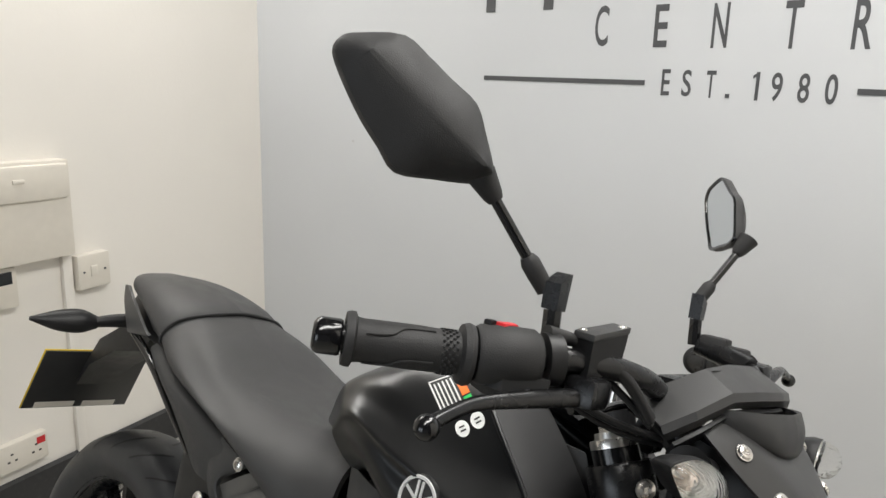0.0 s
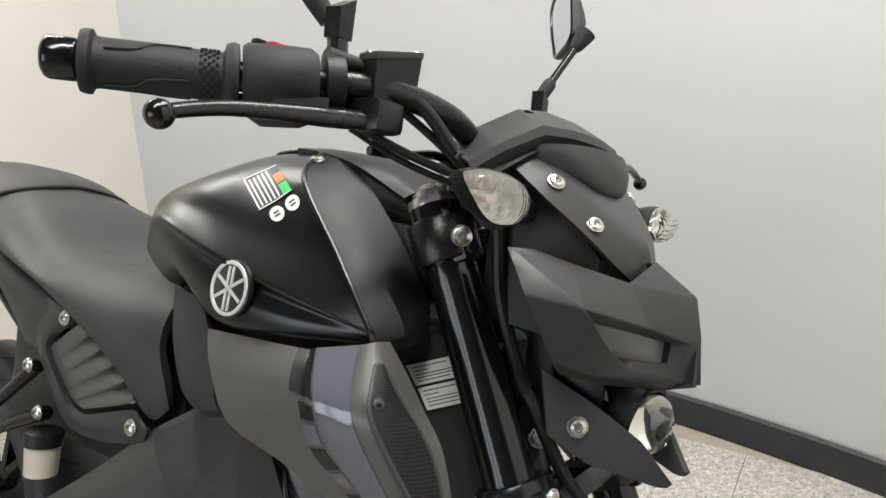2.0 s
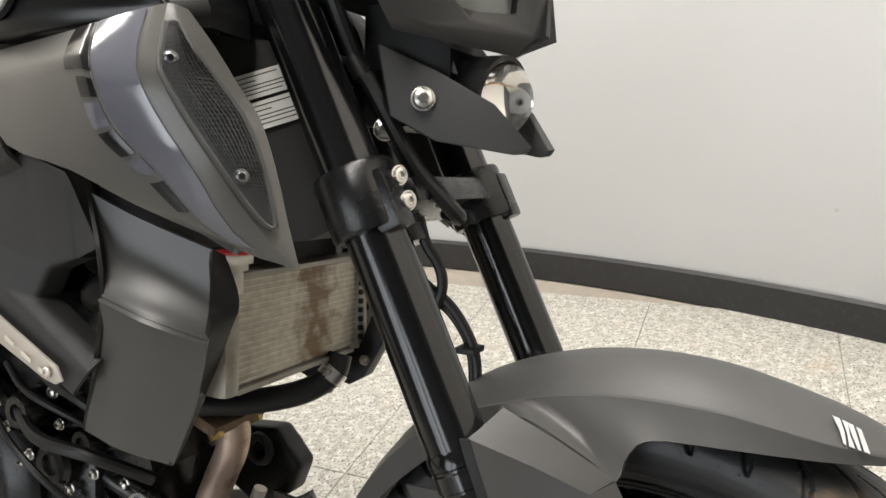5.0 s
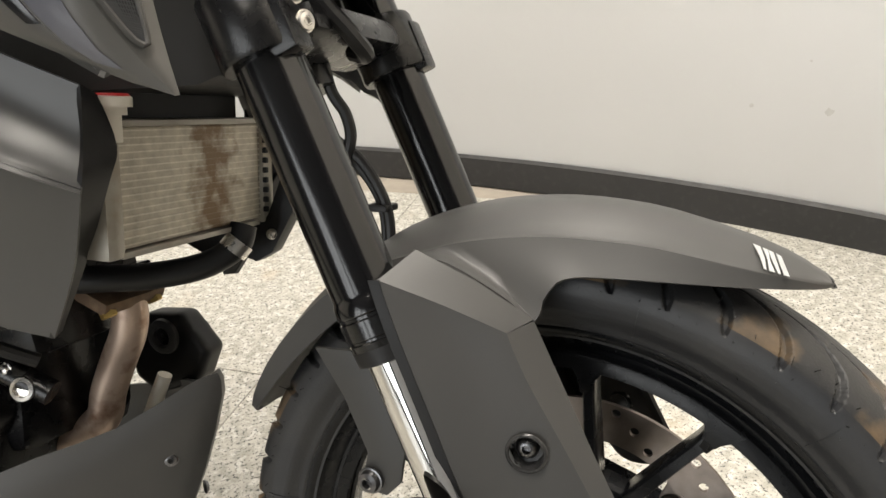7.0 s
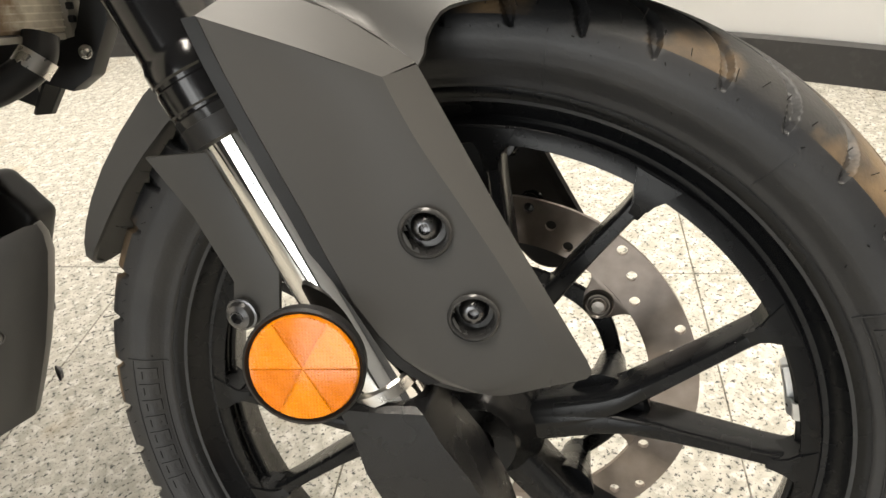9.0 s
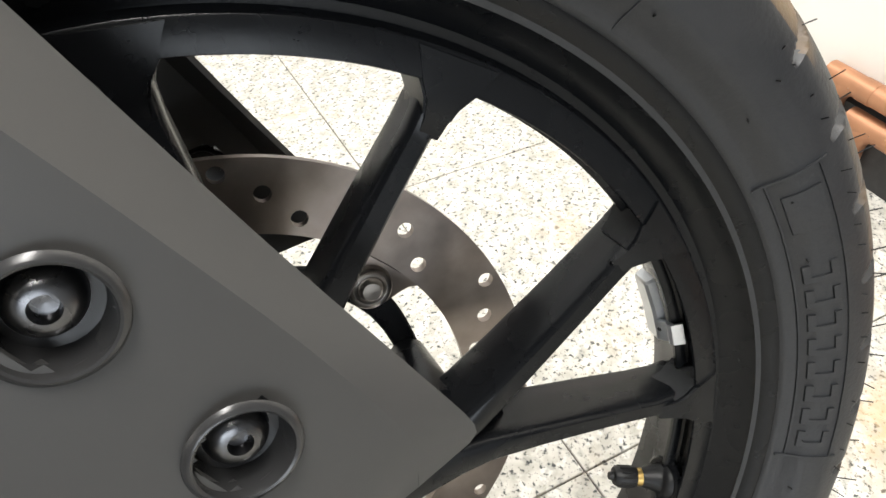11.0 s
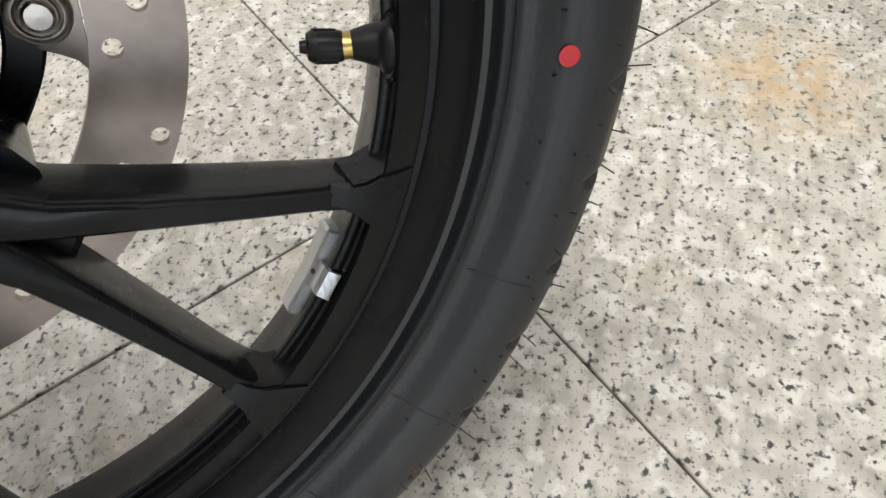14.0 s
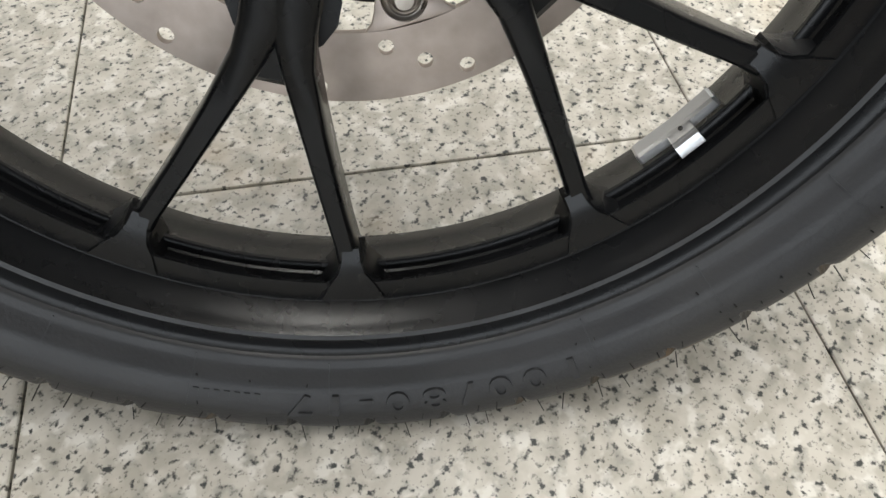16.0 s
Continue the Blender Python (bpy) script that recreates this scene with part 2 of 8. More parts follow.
FACETED = faceted("faceted_reflector")
RIBBED = ribbed("ribbed_lens")
SMOKE = mat("headlight_strip", (0.17, 0.18, 0.17), 0.25, vary=0.1, coat=0.5)
MIRROR = mat("mirror_glass", (0.75, 0.78, 0.80), 0.02, metal=1.0, vary=0.0)
BEIGE = mat("aged_white_plastic", (0.66, 0.62, 0.55), 0.45, vary=0.04)
SIGN = mat("sign_dark_grey", (0.055, 0.056, 0.058), 0.5, vary=0.05)
SCREEN = mat("dark_screen", (0.02, 0.022, 0.024), 0.15)
SCUFF = mat("wall_scuff", (0.43, 0.43, 0.43), 0.8)
DARK_WALL = mat("unseen_end_dark", (0.05, 0.05, 0.052), 0.7, vary=0.05, scale=3, bump=0.2, bscale=100)
FLUID = mat("fluid_bottle", (0.62, 0.55, 0.47), 0.4)
CREAM_MAT = mat("lamp_diffuser", (0.8, 0.8, 0.8), 0.6)
CREAM_MAT.node_tree.nodes["Principled BSDF"].inputs["Emission Color"].default_value = (1, 0.95, 0.88, 1)
CREAM_MAT.node_tree.nodes["Principled BSDF"].inputs["Emission Strength"].default_value = 4.0


# ---- building helpers ----
def V(f, r, u):
    """A place on the motorcycle: metres forward of the front axle, to its right, and up."""
    return Vector((f, -r, u))


def finish(bm, angle=35):
    bmesh.ops.remove_doubles(bm, verts=bm.verts, dist=1e-6)
    bmesh.ops.recalc_face_normals(bm, faces=bm.faces)
    me = bpy.data.meshes.new("mesh")
    bm.to_mesh(me)
    bm.free()
    me.polygons.foreach_set("use_smooth", [True] * len(me.polygons))
    me.set_sharp_from_angle(angle=radians(angle))
    return me


def part(name, bm, material, parent=None, label="", angle=35):
    me = finish(bm, angle) if isinstance(bm, bmesh.types.BMesh) else bm
    if not me.materials:
        me.materials.append(material)
    ob = new(name, me)
    if parent:
        ob.parent = parent
    return tagged(ob, label)


def thing(name, label, category, m=None, group="", kind=""):
    ob = new(name)
    ob.empty_display_size = 0.05
    if m is not None:
        ob.matrix_world = m
    return tagged(ob, label, category, group, kind)


def spline(pts, n, closed=False):
    """Catmull-Rom through the points, n steps a span."""
    pts = [Vector(p) for p in pts]
    if n <= 1:
        return pts
    out, k = [], len(pts)
    spans = k if closed else k - 1
    for i in range(spans):
        p1, p2 = pts[i], pts[(i + 1) % k]
        p0 = pts[i - 1] if (closed or i > 0) else p1 * 2 - p2
        p3 = pts[(i + 2) % k] if (closed or i + 2 < k) else p2 * 2 - p1
        for j in range(n):
            t = j / n
            out.append(0.5 * ((2 * p1) + (p2 - p0) * t + (2 * p0 - 5 * p1 + 4 * p2 - p3) * t * t + (3 * p1 - p0 - 3 * p2 + p3) * t ** 3))
    if not closed:
        out.append(pts[-1])
    return out


def sheet(rows, thick, nu=5, nv=5, bm=None):
    """A curved panel: rows of places, smoothed both ways (n = 1 keeps folds sharp), with thickness behind it."""
    bm = bm or bmesh.new()
    rows = [spline(r, nu) for r in rows]
    cols = [spline(c, nv) for c in zip(*rows)]
    grid = list(zip(*cols))
    h, w = len(grid), len(grid[0])

    def normal(i, j):
        a = grid[min(i + 1, h - 1)][j] - grid[max(i - 1, 0)][j]
        b = grid[i][min(j + 1, w - 1)] - grid[i][max(j - 1, 0)]
        c = a.cross(b)
        return c.normalized() if c.length > 1e-12 else Vector((0, 1, 0))

    top = [[bm.verts.new(grid[i][j]) for j in range(w)] for i in range(h)]
    mid = sum((p for r in grid for p in r), Vector()) / (h * w)
    inward = Vector((-0.03, -mid.y, -0.06))
    lean = sum((normal(i, j) for i in range(h) for j in range(w)), Vector()).dot(inward)
    thick = abs(thick) * (1 if lean > 0 else -1)
    low = [[bm.verts.new(grid[i][j] + normal(i, j) * thick) for j in range(w)] for i in range(h)]
    for i in range(h - 1):
        for j in range(w - 1):
            bm.faces.new((top[i][j], top[i][j + 1], top[i + 1][j + 1], top[i + 1][j]))
            bm.faces.new((low[i][j], low[i + 1][j], low[i + 1][j + 1], low[i][j + 1]))
    edge = [(0, j) for j in range(w)] + [(i, w - 1) for i in range(1, h)] + [(h - 1, j) for j in range(w - 2, -1, -1)] + [(i, 0) for i in range(h - 2, 0, -1)]
    for a, b in zip(edge, edge[1:] + edge[:1]):
        bm.faces.new((top[a[0]][a[1]], low[a[0]][a[1]], low[b[0]][b[1]], top[b[0]][b[1]]))
    return bm


def shell(places, faces, thick, bevel, outward):
    """A folded panel: named places, faces that name them, creases rounded, with thickness behind it."""
    bm = bmesh.new()
    v = {k: bm.verts.new(p) for k, p in places.items()}
    made = [bm.faces.new([v[k] for k in f.split()]) for f in faces]
    bmesh.ops.recalc_face_normals(bm, faces=made)
    bm.normal_update()
    if sum((f.normal.dot(outward) * f.calc_area() for f in bm.faces), 0.0) < 0:
        bmesh.ops.reverse_faces(bm, faces=bm.faces[:])
    bmesh.ops.bevel(bm, geom=[e for e in bm.edges if len(e.link_faces) == 2], offset=bevel, segments=3, profile=0.5, affect="EDGES", clamp_overlap=True)
    bmesh.ops.triangulate(bm, faces=[f for f in bm.faces if len(f.verts) > 4])
    bm.normal_update()
    bmesh.ops.solidify(bm, geom=bm.faces[:], thickness=thick)
    return bm


def loft(sections, closed=True, caps=True, bm=None):
    """Skin between rings of places that have the same count."""
    bm = bm or bmesh.new()
    rings = [[bm.verts.new(p) for p in s] for s in sections]
    k = len(rings[0])
    for a, b in zip(rings, rings[1:]):
        for i in range(k if closed else k - 1):
            bm.faces.new((a[i], a[(i + 1) % k], b[(i + 1) % k], b[i]))
    if caps:
        bm.faces.new(rings[0][::-1]), bm.faces.new(rings[-1])
    return bm


def tube(path, radius, seg=14, smooth=6, bm=None, flat=1.0):
    """A round bar or hose along a path; radius may be a list, one for each place."""
    path = [Vector(p) for p in path]
    if isinstance(radius, (int, float)):
        radius = [radius] * len(path)
    packed = spline([Vector((*p, 0)) if False else p for p in path], smooth)
    rad = [v.x for v in spline([Vector((r, 0, 0)) for r in radius], smooth)]
    rings, side = [], None
    for i, p in enumerate(packed):
        d = (packed[min(i + 1, len(packed) - 1)] - packed[max(i - 1, 0)]).normalized()
        if side is None:
            side = d.orthogonal().normalized()
        side = (side - d * side.dot(d)).normalized()
        up = d.cross(side)
        rings.append([p + (side * math.cos(a) + up * math.sin(a) * flat) * rad[i] for a in (2 * math.pi * q / seg for q in range(seg))])
    return loft(rings, bm=bm)


def lathe(profile, centre, axis, seg=48, bm=None, closed=False):
    """Turn a profile of (along, radius) round an axis."""
    axis = Vector(axis).normalized()
    s = axis.orthogonal().normalized()
    t = axis.cross(s)
    centre = Vector(centre)
    rings = [[centre + axis * a + (s * math.cos(w) + t * math.sin(w)) * max(r, 1e-5) for w in (2 * math.pi * i / seg for i in range(seg))] for a, r in profile]
    if closed:
        rings.append(rings[0])
    return loft(rings, caps=False, bm=bm)


def plate(outline, depth, bevel=0.0, bm=None, seg=2):
    """A flat or slightly bent outline of places, given thickness along the vector depth, its edges rounded."""
    own = bmesh.new()
    a = [own.verts.new(p) for p in outline]
    face = own.faces.new(a)
    got = bmesh.ops.extrude_face_region(own, geom=[face])
    bmesh.ops.translate(own, verts=[v for v in got["geom"] if isinstance(v, bmesh.types.BMVert)], vec=depth)
    if bevel:
        bmesh.ops.bevel(own, geom=own.edges[:], offset=bevel, segments=seg, profile=0.6, affect="EDGES", clamp_overlap=True)
    if bm is None:
        return own
    tmp = bpy.data.meshes.new("t")
    own.to_mesh(tmp)
    own.free()
    bm.from_mesh(tmp)
    bpy.data.meshes.remove(tmp)
    return bm


def box(centre, size, bevel=0.003, m=None, bm=None, seg=2):
    own = bmesh.new()
    bmesh.ops.create_cube(own, size=1.0)
    bmesh.ops.scale(own, vec=size, verts=own.verts)
    if bevel:
        bmesh.ops.bevel(own, geom=own.edges[:], offset=min(bevel, min(size) * 0.45), segments=seg, profile=0.6, affect="EDGES", clamp_overlap=True)
    if m is not None:
        bmesh.ops.transform(own, matrix=m, verts=own.verts)
    bmesh.ops.translate(own, vec=centre, verts=own.verts)
    if bm is None:
        return own
    tmp = bpy.data.meshes.new("t")
    own.to_mesh(tmp)
    own.free()
    bm.from_mesh(tmp)
    bpy.data.meshes.remove(tmp)
    return bm


def bolt_mesh(centre, axis, radius, height=0.006, hexed=True):
    """A domed screw head with a hexagonal socket."""
    c, a = Vector(centre), Vector(axis).normalized()
    bm = lathe([(0, radius * 1.15), (height * 0.25, radius * 1.15), (height * 0.3, radius), (height * 0.8, radius * 0.85), (height, radius * 0.5)], c, a, 20)
    if hexed:
        lathe([(height * 1.04, radius * 0.5), (height * 1.04, radius * 0.42), (height * 0.4, radius * 0.4), (height * 0.4, 0.0)], c, a, 6, bm=bm)
    return bm


def bolt(centre, axis, radius, parent, height=0.006, material=None, name="bolt"):
    return part(name, bolt_mesh(centre, axis, radius, height), material or STEEL, parent)

# ---- the room ----
ARC_X, ARC_Y, ARC_R = -2.1143, -1.0959, 4.264   # the grey wall bends gently round this centre
CORNER_W = (-0.775, 2.953)                       # grey wall meets the white one
CORNER_E = (1.765, 0.66)


def on_arc(s, z, out=0.0):
    """A place on the grey wall: s metres along it, z up, out metres proud of it into the room."""
    a = -s / ARC_R
    return Vector((ARC_X + (ARC_R - out) * math.cos(a), ARC_Y + (ARC_R - out) * math.sin(a), z))


def wall_strip(inner, outer, z0, z1):
    """A wall between two lines in plan, that share their count of places."""
    a = [Vector((*p[:2], 0)) for p in inner]
    b = [Vector((*p[:2], 0)) for p in outer]
    rings = [[Vector((p.x, p.y, z0)), Vector((q.x, q.y, z0)), Vector((q.x, q.y, z1)), Vector((p.x, p.y, z1))] for p, q in zip(a, b)]
    return loft(rings)


S0, S1 = -5.40, -1.812
arc_s = [S0 + (S1 - S0) * i / 40 for i in range(41)]
tagged(part("wall_north", wall_strip([on_arc(s, 0) for s in arc_s], [on_arc(s, 0, -0.12) for s in arc_s], 0, CEIL), WALL_GREY), "pale grey painted wall with a gentle bend", "wall", kind="structure")
tagged(part("baseboard_north", sheet([[on_arc(s, 0.0, 0.012) for s in arc_s], [on_arc(s, 0.086, 0.012) for s in arc_s], [on_arc(s, 0.091, 0.004) for s in arc_s]], 0.004, 1, 1), BASE_BLACK), "scuffed black painted skirting of the grey wall", "skirting", kind="structure")


def straight(p, q, room, name, material, label, skirting, skirt_label="black painted skirting board"):
    """A straight wall from p to q; room is +1 where the room lies to the right of p to q, else -1."""
    p, q = Vector((*p, 0)), Vector((*q, 0))
    d = (q - p).normalized()
    n = Vector((d.y, -d.x, 0)) * room
    tagged(part(name, wall_strip([p, q], [p - n * 0.12, q - n * 0.12], 0, CEIL), material), label, "wall", kind="structure")
    if skirting:
        up = Vector((0, 0, skirting))
        tagged(part("baseboard", sheet([[p + n * 0.012, q + n * 0.012], [p + n * 0.012 + up, q + n * 0.012 + up], [p + n * 0.003 + up * 1.06, q + n * 0.003 + up * 1.06]], 0.004, 1, 1), BASE_BLACK), skirt_label, "skirting", kind="structure")
    return p, d, n


WEST_END, SOUTH = (-2.05, 0.40), (0.75, -0.44)
west_p, west_d, west_n = straight(WEST_END, CORNER_W, 1, "wall_west", WALL_WHITE, "off-white painted wall with electrical boxes", 0.125)
ce = Vector((*CORNER_E, 0))
east_len = (Vector((*SOUTH, 0)) - ce).length
east_d = (Vector((*SOUTH, 0)) - ce) / east_len
east_n = Vector((east_d.y, -east_d.x, 0))


def on_east(s, z, out=0.0):
    return ce + east_d * s + east_n * out + Vector((0, 0, z))


tagged(part("wall_east", loft([[on_east(s, 0), on_east(s, 0, -0.12), on_east(s, CEIL, -0.12), on_east(s, CEIL)] for s in (0, east_len)]), WALL_WHITE), "off-white painted wall behind copper pipes", "wall", kind="structure")
tagged(part("baseboard", sheet([[on_east(0, 0, 0.012), on_east(east_len, 0, 0.012)], [on_east(0, 0.09, 0.012), on_east(east_len, 0.09, 0.012)], [on_east(0, 0.096, 0.003), on_east(east_len, 0.096, 0.003)]], 0.004, 1, 1), BASE_BLACK), "black painted skirting board behind copper pipes", "skirting", kind="structure")
# unseen room end behind the camera, darkened for dark reflections, with a wide window
SWA, SWB = (-4.5, -1.0), (-2.2, -3.5)
W0, W1, WZ0, WZ1 = 0.40, 3.00, 0.20, 2.25
sw0 = Vector((*SWA, 0))
sw_d = (Vector((*SWB, 0)) - sw0).normalized()
sw_n = Vector((-sw_d.y, sw_d.x, 0))
sw_len = (Vector((*SWB, 0)) - sw0).length


def on_sw(s, z, out=0.0):
    return sw0 + sw_d * s + sw_n * out + Vector((0, 0, z))


bm = bmesh.new()
for a, b, z0, z1 in ((0, W0, 0, CEIL), (W1, sw_len, 0, CEIL), (W0, W1, 0, WZ0), (W0, W1, WZ1, CEIL)):
    loft([[on_sw(s, z0), on_sw(s, z0, -0.12), on_sw(s, z1, -0.12), on_sw(s, z1)] for s in (a, b)], bm=bm)
tagged(part("wall_southwest", bm, DARK_WALL), "unseen dark wall added behind the camera, with a wide window", "wall", kind="structure")
# unseen walls; the south one is pale to brighten the bike's front
for p, q in ((WEST_END, (-4.5, 0.40)), ((-4.5, 0.40), SWA), (SWB, (0.75, -3.5)), ((0.75, -3.5), SOUTH)):
    straight(p, q, -1, "wall_end", WALL_GREY if p == SWB else DARK_WALL, "unseen plain wall added to close the room", 0)
win = thing("window_1", "wide daylit window with dark frame in the end wall", "window", kind="structure")
for a, b, z0, z1 in ((W0, W0 + 0.05, WZ0, WZ1), (W1 - 0.05, W1, WZ0, WZ1), (W0 + 0.05, W1 - 0.05, WZ0, WZ0 + 0.05), (W0 + 0.05, W1 - 0.05, WZ1 - 0.05, WZ1), (1.00, 1.12, WZ0 + 0.05, WZ1 - 0.05), (1.85, 2.15, WZ0 + 0.05, WZ1 - 0.05)):
    part("window_frame", loft([[on_sw(s, z0, -0.02), on_sw(s, z0, -0.08), on_sw(s, z1, -0.08), on_sw(s, z1, -0.02)] for s in (a, b)]), DARK_WALL, win)
mid = on_sw((W0 + W1) / 2, (WZ0 + WZ1) / 2, -0.10)
day_ob.matrix_world = Matrix.Translation(mid) @ (-sw_n).to_track_quat("Z", "Y").to_matrix().to_4x4()

# the unseen ceiling is dark so that black panels reflect little of it
ceil = part("ceiling", box((-1.3, -0.2, CEIL + 0.05), (7.4, 7.6, 0.1), 0), CEIL_GREY)
tagged(ceil, "unseen grey ceiling, kept dark for the reflections", "ceiling", kind="structure")
for lx, ly, watt in LAMPS:
    lm = thing("ceiling_light", "unseen long white ceiling light with a bright diffuser", "ceiling light", pose(lx, ly, CEIL, 0, 0, 50), "ceiling lights")
    part("housing", box((0, 0, -0.03), (1.24, 0.28, 0.056), 0.006), CEIL_WHITE, lm)
    part("diffuser", box((0, 0, -0.062), (1.16, 0.22, 0.006), 0.002), CREAM_MAT, lm, "glowing opal diffuser")

# ---- lettering on the grey wall ----
def arc_text(body, s, z, height, wide, name="letter"):
    """One character, standing on z at s, bent to the wall."""
    cu = bpy.data.curves.new("t", "FONT")
    cu.body, cu.size, cu.extrude, cu.offset, cu.resolution_u = body, 1.0, 0.0, 0.012, 4
    tmp = bpy.data.objects.new("t", cu)
    me = bpy.data.meshes.new_from_object(tmp)
    bpy.data.objects.remove(tmp)
    xs, ys = [v.co.x for v in me.vertices], [v.co.y for v in me.vertices]
    x0, x1, y0, y1 = min(xs), max(xs), min(ys), max(ys)
    bm = bmesh.new()
    bm.from_mesh(me)
    for v in bm.verts:
        v.co = on_arc(s + (v.co.x - x0) / (x1 - x0) * wide, z + (v.co.y - y0) / (y1 - y0) * height, 0.0012)
    for e in bmesh.ops.extrude_face_region(bm, geom=bm.faces[:])["geom"]:
        if isinstance(e, bmesh.types.BMVert):
            d = Vector((ARC_X, ARC_Y, e.co.z)) - e.co
            e.co -= d.normalized() * 0.0010
    return bm


def arc_bar(s0, s1, z0, z1, slope=0.0):
    ss = [s0 + (s1 - s0) * i / 8 for i in range(9)]
    return sheet([[on_arc(s, z0 + slope * (s - s0), 0.0012) for s in ss], [on_arc(s, z1 + slope * (s - s0), 0.0012) for s in ss]], 0.001, 1, 1)


sign = thing("wall_lettering", "dark grey cut vinyl lettering on the grey wall", "sign", kind="")
for ch, s, w in (("C", -3.936, 0.045), ("E", -3.742, 0.042), ("N", -3.568, 0.045), ("T", -3.375, 0.045), ("R", -3.207, 0.045)):
    part("letter", arc_text(ch, s, 1.477 - 0.0335 * (s + 3.904), 0.122, w), SIGN, sign)
for ch, s, w in (("E", -3.704, 0.026), ("S", -3.641, 0.028), ("T", -3.569, 0.027), ("9", -3.388, 0.029), ("8", -3.319, 0.029), ("0", -3.252, 0.030)):
    part("letter", arc_text(ch, s, 1.332 - 0.031 * (s + 3.689), 0.076, w), SIGN, sign)
part("letter", sheet([[on_arc(s, z, 0.0012) for s, z in q] for q in (((-3.4295, 1.324), (-3.4205, 1.324)), ((-3.4295, 1.378), (-3.4205, 1.378)), ((-3.4300, 1.388), (-3.4205, 1.388)), ((-3.4300, 1.4), (-3.4205, 1.4)))], 0.001, 1, 1), SIGN, sign)
part("letter_flag", arc_bar(-3.4385, -3.4300, 1.382, 1.391, 0.6), SIGN, sign)
part("full_stop", arc_bar(-3.511, -3.499, 1.329, 1.340), SIGN, sign)
part("rule", arc_bar(-4.338, -3.757, 1.371, 1.386, -0.017), SIGN, sign)
part("rule", arc_bar(-3.176, -2.60, 1.344, 1.359, -0.03), SIGN, sign)
for s in (-4.339, -4.123):
    part("letter_foot", arc_bar(s, s + 0.035, 1.596, 1.72), SIGN, sign, "foot of a larger letter above")

# scuffs on the grey wall
for k, (s_, z_, w_) in enumerate(((-4.898, 1.127, 0.008), (-2.532, 0.307, 0.007), (-2.365, 0.311, 0.012), (-2.42, 0.42, 0.004))):
    bm = bmesh.new()
    pts = [on_arc(s_ + w_ * (0.6 + 0.4 * ((q * 7 + k) % 5) / 4) * math.cos(q * math.pi / 5), z_ + w_ * (0.5 + 0.4 * ((q * 3 + k) % 4) / 3) * math.sin(q * math.pi / 5), 0.0012) for q in range(10)]
    bm.faces.new([bm.verts.new(p) for p in pts])
    tagged(part("wall_scuff", bm, SCUFF), "small grey scuff on the painted grey wall", "scuff", kind="structure")

# ---- boxes on the white wall ----
west_m = Matrix(((-west_d.x, west_n.x, 0, CORNER_W[0]), (-west_d.y, west_n.y, 0, CORNER_W[1]), (0, 0, 1, 0), (0, 0, 0, 1)))


def on_west(back, out, z):
    return Vector((back, out, z))


def west_box(back0, back1, z0, z1, depth, bevel, bm=None):
    return box(on_west((back0 + back1) / 2, depth / 2, (z0 + z1) / 2), (abs(back1 - back0), depth, z1 - z0), bevel, bm=bm)


unit = thing("consumer_unit", "aged white electrical cabinet on the white wall", "electrical box", west_m)
part("body", west_box(0.915, 1.30, 0.80, 1.095, 0.055, 0.008), BEIGE, unit)
part("cover", west_box(0.925, 1.29, 0.98, 1.085, 0.068, 0.012), BEIGE, unit, "hinged cover above the breaker row")
part("latch", west_box(1.065, 1.10, 1.035, 1.047, 0.072, 0.003), BEIGE, unit, "small moulded latch")
spur = thing("fused_outlet", "square white outlet box on the white wall", "socket", west_m)
part("body", west_box(0.785, 0.90, 0.675, 0.787, 0.036, 0.006), BEIGE, spur)
part("fuse_cover", west_box(0.832, 0.856, 0.712, 0.748, 0.039, 0.002), BEIGE, spur)
for b in (0.805, 0.880):
    part("screw", lathe([(0, 0.004), (0.001, 0.004), (0.001, 0)], on_west(b, 0.0365, 0.731), (0, 1, 0), 12), DARKBOLT, spur)
therm = thing("room_thermostat", "small white wall controller with a dark display", "thermostat", west_m)
part("body", west_box(1.09, 1.21, 0.674, 0.793, 0.03, 0.006), BEIGE, therm)
part("display", west_box(1.105, 1.19, 0.745, 0.782, 0.0315, 0.001), SCREEN, therm, "dark display")
plug = thing("double_socket", "white double socket with a small red label above the skirting", "socket", west_m)
part("face", west_box(1.047, 1.20, 0.175, 0.262, 0.03, 0.006), BEIGE, plug)
part("label", west_box(1.055, 1.082, 0.228, 0.250, 0.0305, 0.0), RED, plug, "red warning label")
for b in (1.085, 1.16):
    for db, dz in ((0, 0.016), (-0.011, -0.006), (0.011, -0.006)):
        part("pin_slot", west_box(b + db - 0.004, b + db + 0.004, 0.214 + dz - 0.003, 0.214 + dz + 0.003, 0.0306, 0), PRINT, plug)
tagged(part("trim_trunking", west_box(0.905, 0.937, 0.13, 0.80, 0.018, 0.003), WALL_WHITE), "painted cable trunking down the white wall", "trunking", kind="structure").matrix_world = west_m

